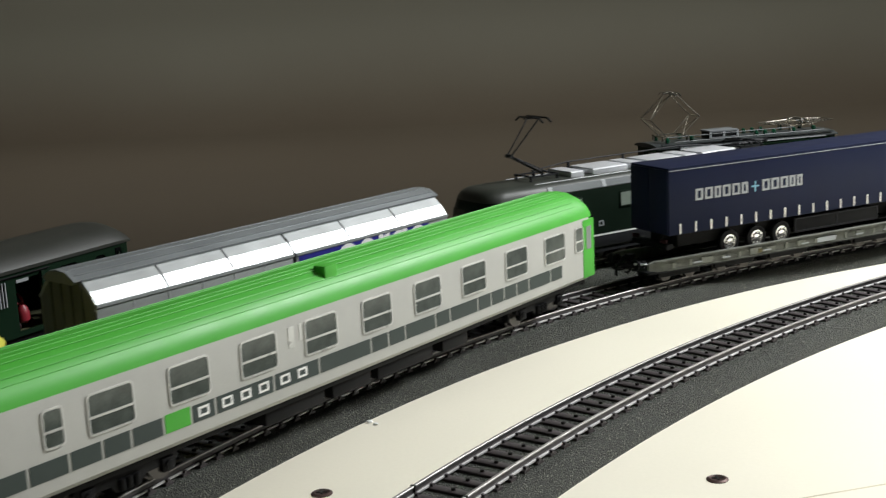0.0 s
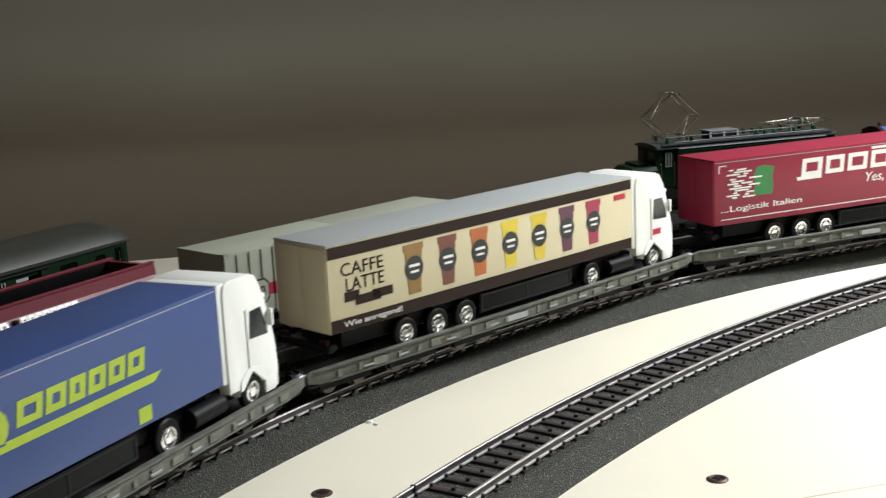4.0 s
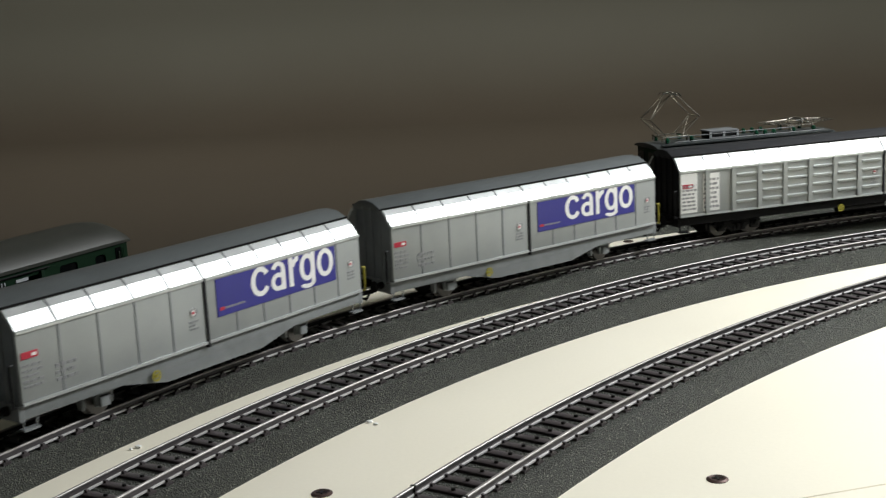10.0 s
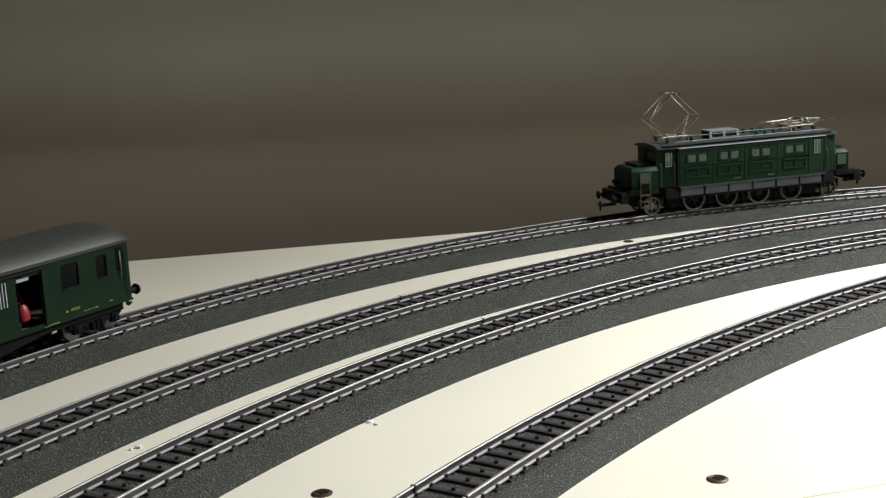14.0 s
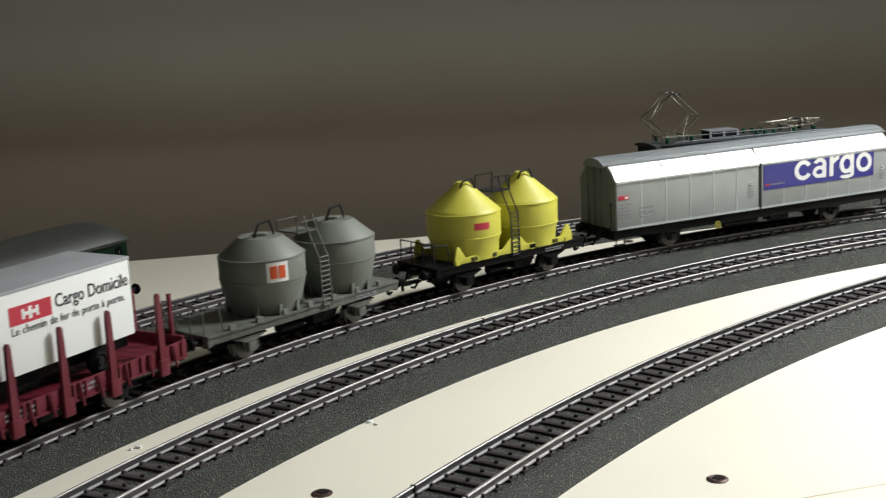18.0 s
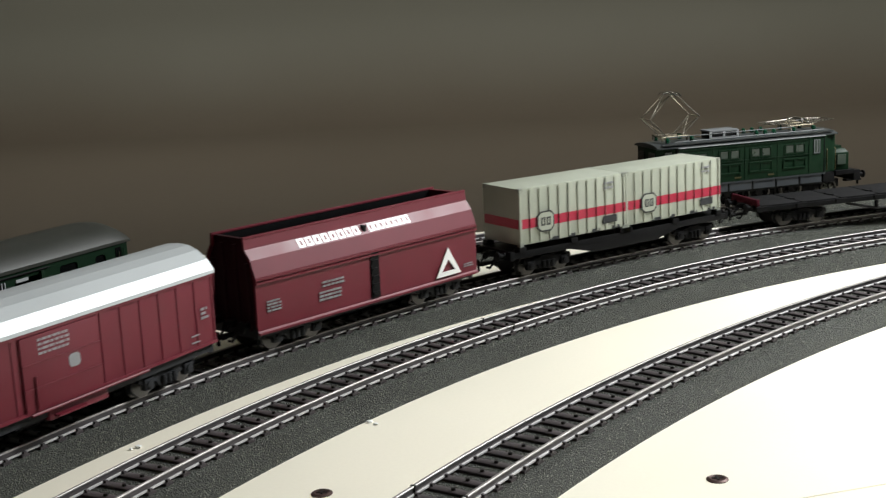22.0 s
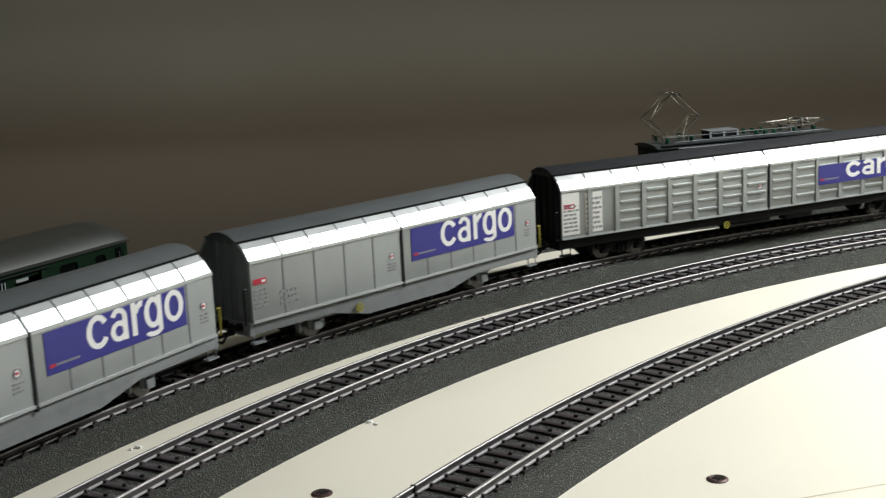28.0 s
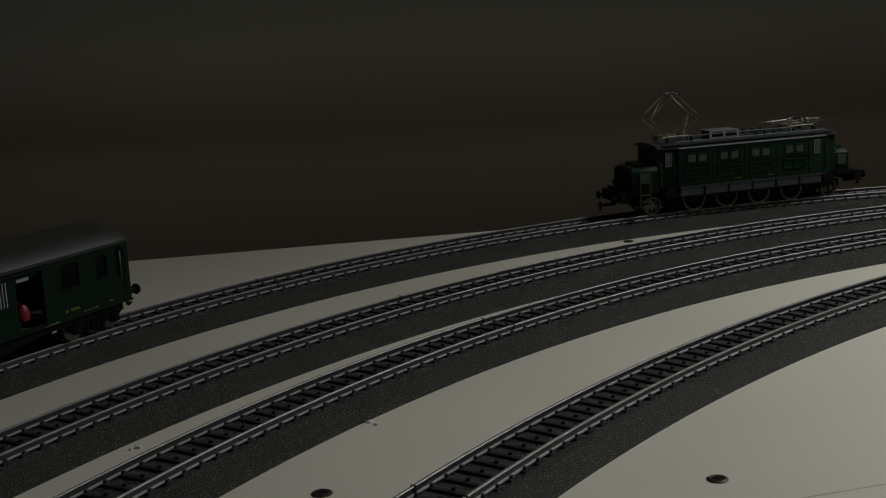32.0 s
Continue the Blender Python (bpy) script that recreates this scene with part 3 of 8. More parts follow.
def bogie_data(material, base=20.7, wheel_r=5.3, name="bogie"):
    bm = B()
    h = base / 2
    for e in (-1,):
        y0, y1 = sorted((e * 10.6, e * 12.6))
        prism_y(bm, [(-h - 4.5, 6.6), (-h - 3.6, 8.6), (-5, 8.2), (-3.5, 9.2), (3.5, 9.2), (5, 8.2), (h + 3.6, 8.6), (h + 4.5, 6.6),
                     (h + 2.4, 5.4), (6, 5.0), (4.5, 2.8), (-4.5, 2.8), (-6, 5.0), (-h - 2.4, 5.4)], y0, y1)
        for x in (-h, h):
            box(bm, x - 2.2, x + 2.2, min(e * 11, e * 13.4), max(e * 11, e * 13.4), 3.2, 7.4)
            cyl(bm, (x, e * 13.2, 5.3), (x, e * 14.0, 5.3), 1.4, None, 10)
        for x in (-2.6, 0, 2.6):
            cyl(bm, (x, e * 13.0, 3.0), (x, e * 13.0, 6.6), 1.1, None, 8)
        for x in (-h - 5.4, h + 5.4, -h + 6, h - 6):
            box(bm, x - 0.6, x + 0.6, min(e * 7.2, e * 9.6), max(e * 7.2, e * 9.6), 2.6, 7.0)
    side = data("side_frame", bm, material, 0.15)
    bm = B()
    prism_z(bm, [(-3, -11), (3, -11), (3, -3), (h + 4, -3), (h + 4, 3), (3, 3), (3, 11), (-3, 11), (-3, 3), (-h - 4, 3), (-h - 4, -3), (-3, -3)], 6.4, 9.2)
    return data(name, bm, material, 0.15), side


BOGIES = {}


def bogies(root, xs, material, base=20.7):
    key = (material.name, base)
    if key not in BOGIES:
        BOGIES[key] = bogie_data(material, base)
    for x in xs:
        b = share("bogie", BOGIES[key][0], root, x)
        share("side_frame", BOGIES[key][1], b)
        share("side_frame", BOGIES[key][1], b, rz=180)
        for wx in (-base / 2, base / 2):
            share("wheel", WHEEL, b, wx, 8.3, 5.3, 180)
            share("wheel", WHEEL, b, wx, -8.3, 5.3)


def axles(root, xs, material):
    """Two-axle running gear with leaf springs and guards."""
    for x in xs:
        for e in (-1, 1):
            bm = B()
            y0, y1 = sorted((e * 10.6, e * 12.2))
            prism_y(bm, [(x - 8.5, 11.5), (x - 6.5, 9.2), (x - 3.0, 8.6), (x - 2.4, 3.4), (x + 2.4, 3.4), (x + 3.0, 8.6), (x + 6.5, 9.2), (x + 8.5, 11.5)], y0, y1)
            sp = [(x - 8 + 1.6 * k, z) for k in range(4) for z in (9.9 - k * 0.6, 9.3 - k * 0.6)]
            leaf = prism_y(B(), sp + [(2 * x - q, z) for q, z in sp[::-1]], min(e * 11.2, e * 13.4), max(e * 11.2, e * 13.4))
            box(bm, x - 1.9, x + 1.9, min(e * 11.2, e * 14), max(e * 11.2, e * 14), 3.6, 7.2)
            for q in (-6.0, 6.0):
                box(bm, x + q - 0.7, x + q + 0.7, min(e * 7.0, e * 9.8), max(e * 7.0, e * 9.8), 2.8, 7.2)
            g = part("axle_guard", bm, material, root, bev=0.12)
            part("leaf_spring", leaf, material, g)
            share("wheel", WHEEL, g, x, e * 8.3, 5.3, 180 if e > 0 else 0)


def ends(root, L, z=12.0):
    """Buffers and couplings at both ends."""
    for e, rz in ((1, 0), (-1, 180)):
        for y in (-10, 10):
            share("buffer", BUFFER, root, e * L / 2, y, z, rz)
        share("coupling", COUPLER, root, e * (L / 2 - 1.2), 0, 7.6, rz)
        share("brake_hose", HOSE, root, e * L / 2, 0, 0, rz)


def underframe(root, L, material, z0=8.6, z1=12.4, W=31.0, truss=True, deep=4.8):
    bm = B()
    h = W / 2
    for e in (-1, 1):
        y0, y1 = sorted((e * (h - 1.6), e * h))
        part("solebar", box(B(), -L / 2 + 2.2, L / 2 - 2.2, y0, y1, z0 + 0.6, z1), material, root, bev=0.15)
        if truss:
            tb = B()
            prism_y(tb, [(-L * 0.26, z0 + 0.8), (-L * 0.14, deep), (L * 0.14, deep), (L * 0.26, z0 + 0.8)], y0 + 0.3 * (e > 0), y1 - 0.3 * (e > 0))
            part("truss_plate", tb, material, root, bev=0.15)
    for e in (-1, 1):
        part("headstock", box(B(), min(e * (L / 2 - 2.2), e * L / 2), max(e * (L / 2 - 2.2), e * L / 2), -h, h, z0, z1 + 0.6), material, root, bev=0.15)
    prism(bm, [(-4, z0 - 0.8), (4, z0 - 0.8), (4, z1 - 1), (h - 1.7, z1 - 1), (h - 1.7, z1 - 0.1), (-h + 1.7, z1 - 0.1), (-h + 1.7, z1 - 1), (-4, z1 - 1)], -L / 2 + 2.3, L / 2 - 2.3)
    u = part("underframe", bm, material, root, bev=0.15)
    bm = B()
    part("brake_cylinder", cyl(bm, (-L * 0.09, -5, 6.2), (L * 0.03, -5, 6.2), 2.2, None, 12), M_BLACK, root)
    part("brake_box", box(B(), L * 0.07, L * 0.14, -8, -2, 4.6, 8.6), M_BLACK, root)
    return u


def handrail(root, pts, material=None, r=0.35):
    return part("handrail", rod(B(), pts, r), material or M_BLACK, root)


# ---- sliding-wall vans ----
def sliding_van(label, L, split, panels, frame_m, end_m, roof_m, ribbed, two_axle, logo, seed, curved=False, deep=4.8):
    rnd = random.Random(seed)
    root = thing("sliding_wall_wagon", label, "freight wagon", "freight train on the outer track")
    W, zb, ze = 33.4, 14.0, 38.6
    h = W / 2
    underframe(root, L - 2, frame_m, 8.6, 13.4, W - 1.5, not (ribbed or curved), deep)
    shoulder = [(h, ze), (h - 3.3, 42.8), (h - 6.2, 45.2)] if not curved else [(h, ze), (h - 3.3, 42.7), (h - 7.2, 46.0)]
    crown = [(5.0, 48.0), (0.0, 48.6), (-5.0, 48.0)] if not curved else [(5.0, 48.9), (0.0, 49.5), (-5.0, 48.9)]
    # end walls
    for e in (-1, 1):
        prof = [(h - 1.2, 12.2)] + [(y - 1.0, z - 0.8) for y, z in shoulder] + [(y, z - 0.7) for y, z in crown] + [(1.0 - y, z - 0.8) for y, z in shoulder[::-1]] + [(-h + 1.2, 12.2)]
        bm = B()
        x0, x1 = sorted((e * (L / 2 - 5.5), e * (L / 2 - 2.2)))
        prism(bm, prof, x0, x1)
        wall = part("end_wall", bm, end_m, root, bev=0.25)
        bm = B()
        for y in (-9, -3, 3, 9):
            a, b = sorted((e * (L / 2 - 2.4), e * (L / 2 - 1.4)))
            box(bm, a, b, y - 0.7, y + 0.7, 13, 45.5)
        part("end_rib", bm, end_m, wall)
    # inner body closes the space behind the doors
    part("body", prism(B(), [(h - 2, zb), (h - 2, ze), (h - 5, 44), (-h + 5, 44), (-h + 2, ze), (-h + 2, zb)], -L / 2 + 5, L / 2 - 5), frame_m, root)
    # roof centre
    q = shoulder[-1]
    top = [(q[0] + 0.2, q[1] + 0.2)] + crown + [(-q[0] - 0.2, q[1] + 0.2), (-q[0] + 1.5, q[1] - 1.0), (q[0] - 1.5, q[1] - 1.0)]
    part("roof", prism(B(), top, -L / 2 + 1.5, L / 2 - 1.5), roof_m, root, bev=0.2)
    if curved:
        for q, z in ((2.6, 49.2), (-2.6, 49.2), (7.0, 47.8), (-7.0, 47.8)):
            part("roof_rib", box(B(), -L / 2 + 1.6, L / 2 - 1.6, q - 0.3, q + 0.3, z - 0.4, z + 0.25), roof_m, root)
        for e in (-1, 1):
            x0, x1 = sorted((e * (L / 2 - 1.6), e * (L / 2 + 0.4)))
            part("roof_lip", prism(B(), top, x0, x1), roof_m, root)
    for side in (-1, 1):
        gy, gz = side * (shoulder[-1][0] + 0.35), shoulder[-1][1] + 0.15
        part("roof_guide_rail", box(B(), -L / 2 + 2, L / 2 - 2, gy - 0.3, gy + 0.3, gz - 0.2, gz + 0.45), roof_m if curved else M_BLACK, root)
    # the sliding half-walls with their roof shoulders
    xs = -L / 2 + 2.4 + split * (L - 4.8)
    for side in (-1, 1):
        for k, (a, b) in enumerate(((-L / 2 + 2.4, xs - 0.6), (xs + 0.6, L / 2 - 2.4))):
            bm = B()
            prism(bm, [(side * y, z) for y, z in ((h, zb), (h, ze), (h - 1.4, ze - 0.3), (h - 1.4, zb))], a, b)
            door = part("sliding_wall", bm, M_SILVER, root, "silver painted sliding wall", 0.15)
            for z in (zb + 0.4, ze - 0.6):
                part("edge_rail", box(B(), a, b, min(side * h, side * (h + 0.5)), max(side * h, side * (h + 0.5)), z - 0.5, z + 0.5), M_SHOULDER, door)
            # Same silver as the wall below; the brighter copy paints its highlight.
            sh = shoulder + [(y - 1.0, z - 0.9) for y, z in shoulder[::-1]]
            faceted(part("wall_shoulder", prism(B(), [(side * y, z) for y, z in sh], a, b), M_SHOULDER, door, "silver roof shoulder with its highlight in the colour"))
            n = max(2, round(panels * (b - a) / L))
            fb, tick = B(), B()
            wide, deep_j = (1.25, 0.85) if ribbed else (0.32, 0.16)
            for i in range(1, n):
                x = a + (b - a) * i / n
                box(fb, x - wide, x + wide, min(side * h, side * (h + deep_j)), max(side * h, side * (h + deep_j)), zb + 0.9, ze - 0.9)
                q = shoulder
                if ribbed or not curved or i % 2 == 0:
                    for (y0, z0), (y1, z1) in zip(q, q[1:]):
                        loft(tick, [[(x + d, side * y0, z0), (x + d, side * (y0 + 0.25), z0 + 0.1), (x + d, side * (y1 + 0.2), z1 + 0.25), (x + d, side * y1, z1)] for d in (-0.26, 0.26)])
            part("panel_joint", fb, M_SILVER if ribbed else M_SHOULDER if curved else M_PANELGAP, door)
            if len(tick.verts):
                part("panel_joint", tick, M_PANELGAP, door)
            else:
                tick.free()
            if ribbed:
                rb = B()
                for i in range(n):
                    u, v = a + (b - a) * i / n + 2.0, a + (b - a) * (i + 1) / n - 2.0
                    if k == 0 and i < 2:
                        continue
                    for z in (19.2, 24.0, 28.8, 33.6):
                        loft(rb, [[(x, side * h, z - 0.9), (x, side * (h + 0.75), z - 0.2), (x, side * (h + 0.75), z + 0.5), (x, side * h, z + 0.8)] for x in (u, v)])
                part("wall_rib", rb, M_SILVER, door)
    y = -h - 0.18
    # blue sign with white word
    lx0, lx1, lz0, lz1 = logo
    bars("blue_sign", [(lx0, lx1, lz0, lz1)], y - (0.85 if ribbed else 0), M_BLUEPANEL, root, label="violet blue sign panel")
    ys = y - (0.95 if ribbed else 0.1)
    tw = lx1 - lx0
    cargo_word(lx0 + tw * 0.27, lx1 - tw * 0.02, lz0 + (lz1 - lz0) * 0.02, lz0 + (lz1 - lz0) * 0.2, lz1 + 0.2, ys, M_WHITE, root)
    bars("red_mark", [(lx0 + 1.2, lx0 + 3.6, lz0 + 2.2, lz0 + 3.4)], ys, M_REDPRINT, root)
    bars("small_print", [(lx0 + 4.2 + i * 1.5, lx0 + 5.3 + i * 1.5, lz0 + 2.4, lz0 + 3.2) for i in range(7)], ys, M_GREYPRINT, root)
    # data panels
    xl = -L / 2 + 4
    if ribbed:
        bars("data_panel", [(xl - 1.5, xl + 8.5, 16, 36.8), (xl + 12, xl + 22, 16, 36)], y + 0.05, M_WHITE, root)
        bars("small_print", small_print(7, xl - 0.6, xl + 8, 17, 31, rnd) + small_print(7, xl + 12.6, xl + 21.4, 17, 34, rnd), y - 0.05, M_GREYPRINT, root)
    else:
        bars("small_print", small_print(5, xl - 0.5, xl + 7, 19, 27.5, rnd) + small_print(3, xl + 12, xl + 21, 18, 25, rnd), y + 0.05, M_GREYPRINT, root)
    bars("red_sign", [(xl - 0.5, xl + 5.8, 29.0, 31.2)], y, M_REDPRINT, root)
    bars("white_cross_bar", [(xl + 3.4, xl + 5.2, 29.6, 30.6)], y - 0.1, M_WHITE, root)
    for px in (xs - 6.2, L / 2 - 8.5):
        bars("small_print", small_print(3, px - 2.2, px + 2.2, 20.5, 24.5, rnd), y + 0.05, M_GREYPRINT, root)
        bm = cyl(B(), (px, y, 27.2), (px, y + 0.3, 27.2), 1.7, None, 18)
        part("round_sign", bm, M_WHITE, root)
        ring = B()
        ring_shape(ring, px, 27.2, 1.65, 1.65, 0.42, y - 0.1)
        part("round_mark", ring, M_GREYPRINT, root)
        part("warning_mark", box(B(), px - 0.9, px + 0.5, y - 0.1, y + 0.1, 26.7, 27.5), M_REDPRINT if not curved else M_BLACKPRINT, root)
    # gap between the two half walls
    for side in (-1, 1):
        part("centre_post", box(B(), xs - 0.5, xs + 0.5, min(side * (h - 1), side * (h + 0.55)), max(side * (h - 1), side * (h + 0.55)), 12.6, ze), M_DARK, root)
    # brake wheel, end ladders
    bx = -30.0
    bm = B()
    ring_shape(bm, bx, 9.0, 2.0, 2.0, 0.55, -h - 0.6)
    for t in (0.5, 1.55, 2.6):
        rod(bm, [(bx - 1.7 * math.cos(t), -h - 0.55, 9.0 - 1.7 * math.sin(t)), (bx + 1.7 * math.cos(t), -h - 0.55, 9.0 + 1.7 * math.sin(t))], 0.22)
    part("brake_wheel", bm, M_BRASS, root, "yellow brake handwheel")
    part("wheel_hub", cyl(B(), (bx, -h + 0.8, 9.0), (bx, -h - 0.9, 9.0), 0.5, None, 12), M_BRASS, root)
    handrail(root, [(L / 2 - 0.6, -h + 0.6, 14), (L / 2 + 0.4, -h + 0.2, 14), (L / 2 + 0.4, -h + 0.2, 24), (L / 2 - 0.6, -h + 0.6, 24)], M_BRASS, 0.45)
    handrail(root, [(-L / 2 + 0.6, -h + 0.6, 14), (-L / 2 - 0.8, -h + 0.6, 14), (-L / 2 - 0.8, -h + 0.6, 28), (-L / 2 + 0.6, -h + 0.6, 28)])
    st = B()
    for e in (-1, 1):
        box(st, e * (L / 2 - 5) - 3, e * (L / 2 - 5) + 3, -h, -h + 3, 5.4, 6.0)
        rod(st, [(e * (L / 2 - 5) - 2.5, -h + 1, 6), (e * (L / 2 - 5) - 2.5, -h + 1, 12)], 0.3)
        rod(st, [(e * (L / 2 - 5) + 2.5, -h + 1, 6), (e * (L / 2 - 5) + 2.5, -h + 1, 12)], 0.3)
    part("step", st, frame_m, root)
    if two_axle:
        axles(root, (-L * 0.29, L * 0.29), frame_m if frame_m is not M_BLACK else M_DARK)
    else:
        bogies(root, (-L * 0.35, L * 0.35), M_BLACK)
    ends(root, L - 2)
    return root


# ---- hooded tarpaulin wagon ----
def hood_wagon(label, tarp, L, emblem, seed):
    rnd = random.Random(seed)
    root = thing("hooded_wagon", label, "freight wagon", "freight train on the outer track")
    h, zb = 16.6, 11.8
    # The dark red holds the shade under the hood.
    underframe(root, L - 3, M_ENDRED, 8.4, 11.7, 28.0, False)
    part("frame_plate", box(B(), -L * 0.17, L * 0.05, -14.6, -13.4, 7.4, 11.2), M_REDFRAME, root, "", 0.2)
    part("frame_plate", box(B(), L * 0.16, L * 0.24, -14.6, -13.4, 7.8, 11.2), M_REDFRAME, root, "", 0.2)
    bogies(root, (-L * 0.36, L * 0.36), M_REDFRAME)
    ends(root, L - 3)
    prof = [(h, zb), (h, 26), (h, 33.5), (h - 0.1, 35.0), (h - 0.3, 36.5), (h - 0.65, 38.0), (h - 1.2, 39.4), (h - 2.0, 40.9), (h - 3.0, 42.2), (h - 4.2, 43.5), (h - 5.6, 44.6), (h - 7.2, 45.6), (h - 9, 46.4), (h - 12.5, 47.3), (0, 47.6)]
    fine = []
    for (ya, za), (yb, zb2) in zip(prof, prof[1:]):
        n = 4 if za > 33 and za < 46 else 1
        fine += [(ya + (yb - ya) * i / n, za + (zb2 - za) * i / n) for i in range(n)]
    fine.append(prof[-1])
    prof = prof + [(-y, z) for y, z in prof[-2::-1]]
    fine = fine + [(-y, z) for y, z in fine[-2::-1]]
    bm = B()
    # slack cloth between hoops
    rings, n = [], 340
    hoops = 17
    for i in range(n + 1):
        x = -L / 2 + 4 + (L - 6.5) * i / n
        u = (i / n) * hoops
        slack = 0.5 - 0.5 * math.cos(math.tau * u)
        r = []
        for y, z in fine:
            top = max(0.0, min(1.0, (z - 31) / 6)) * max(0.0, min(1.0, (48.4 - z) / 4))
            f = 2 * (u % 1.0) - 1
            drape = math.sin(2.5 * (z + 2.0 * f * f + 1.4 * noise.noise(Vector((u * 0.9, seed * 2.0, 0.5)))))
            k = 0.34 * slack * top + 0.06 * (f + 0.4) * top * (0.8 + noise.noise(Vector((math.floor(u) * 0.7, seed, 3.0)))) + 0.15 * drape * slack * top * (0.6 + noise.noise(Vector((x * 0.06, seed, 5.0)))) + 0.1 * noise.noise(Vector((x * 0.12, y * 0.1, z * 0.1 + seed)))
            side = 1.0 if z < 36 else 0.35
            crease = max(0.0, 1 - 15 * abs(noise.noise(Vector((x * 0.055 + 0.012 * z, seed * 3.1, z * 0.012)))))
            fold = (0.16 * noise.noise(Vector((x * 0.16 + 0.05 * z, seed * 3.1, z * 0.03))) + 0.24 * crease * min(1.0, max(0.0, (z - 12) / 10))) * side
            fold += 0.09 * noise.noise(Vector((x * 0.33 + 0.3 * z, z * 0.16 + seed, 2.7)))
            k += top * 0.1 * (noise.noise(Vector((x * 0.11 + 0.1 * z, z * 0.7 + seed, 0.3))) + 0.6 * noise.noise(Vector((x * 0.2 - 0.16 * z, z * 1.3 + seed, 7.3))))
            r.append((x, y - math.copysign(k * 0.7 + fold, y) * (abs(y) > 1), z - k * 0.8))
        rings.append(r)
    loft(bm, rings)
    part("tarpaulin", bm, tarp, root, "glossy cloth hood pulled over hoops")
    # end walls, taller than the hood
    for e in (-1, 1):
        pr = [(y * 1.02, z + 0.9 if z > 20 else z - 2) for y, z in prof] if e < 0 else [(y * 0.995, z) for y, z in prof]
        bm = B()
        x0, x1 = sorted((e * (L / 2 - 3.6), e * (L / 2 - 1.0)))
        prism(bm, pr, x0, x1)
        # Rear wall only: its shade is painted in with the darker red.
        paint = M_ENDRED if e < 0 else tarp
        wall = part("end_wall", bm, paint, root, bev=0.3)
        bm = B()
        for y in (-10, -3.4, 3.4, 10):
            a, b = sorted((e * (L / 2 - 1.2), e * (L / 2 + 0.2)))
            box(bm, a, b, y - 0.8, y + 0.8, 12, 46)
        part("end_rib", bm, paint, wall)
    part("lock_knob", lathe(B(), [(0.9, 48.5), (0.9, 50.2), (0.5, 50.6)], -L / 2 + 5, 0, 10), M_REDFRAME, root)
    part("lock_knob", lathe(B(), [(0.9, 48.5), (0.9, 50.2), (0.5, 50.6)], L / 2 - 6, 0, 10), M_DARK, root)
    y = -h - 0.55
    bars("red_square", [(L / 2 - 10.4, L / 2 - 2.8, 12.8, 21.4)], y, M_REDFRAME, root)
    if emblem:
        x0 = 10.6
        wid = (11.5, 12.6, 12.0, 12.4)
        x = x0
        out = []
        for w in wid:
            out += [(x, x + 3.6, 19.8, 31.0), (x + 1.2, x + w - 1.0, 28.8, 31.0)]
            if w != wid[-1]:
                out += [(x + 5.0, x + w - 1.5, 19.8, 25.2)]
            x += w
        bars("logo_shape", out, y, M_WHITE, root, 0.28, label="white slanted logo blocks")
        bars("logo_plate", [(x + 1, x + 31, 20.0, 31.4)], y, M_WHITE, root, 0.28)
        bars("logo_outline", [r for i in range(4) for r in hollow(x + 4.4 + i * 6.6, x + 9.6 + i * 6.6, 23.0, 29.2, 0.8)], y - 0.15, tarp, root, 0.28)
    bars("data_sign", [(-L / 2 + 7, -L / 2 + 12.5, 15.5, 19.5), (-L / 2 + 13.5, -L / 2 + 17.5, 14.6, 18)], y, M_BLACKPRINT, root)
    bars("small_print", small_print(3, -L / 2 + 7, -L / 2 + 17, 20.2, 24.5, rnd) + [(-L / 2 + 13.4, -L / 2 + 17.6, 18.4, 20)], y, M_WHITE, root)
    bars("small_print", [(-L * 0.08, -L * 0.03, 9.2, 10.4), (L * 0.06, L * 0.075, 8.6, 10.4), (L * 0.10, L * 0.115, 8.8, 10.6), (L * 0.14, L * 0.155, 9.0, 10.8)], -15.7, M_GREYPRINT, root)
    part("solebar_box", box(B(), -L * 0.16, L * 0.02, -15.6, -12, 6.6, 9.2), M_REDFRAME, root)
    handrail(root, [(L / 2 - 1, -h + 1, 14), (L / 2 + 1.0, -h + 1, 14), (L / 2 + 1.0, -h + 1, 26), (L / 2 - 1, -h + 1, 26)])
    return root


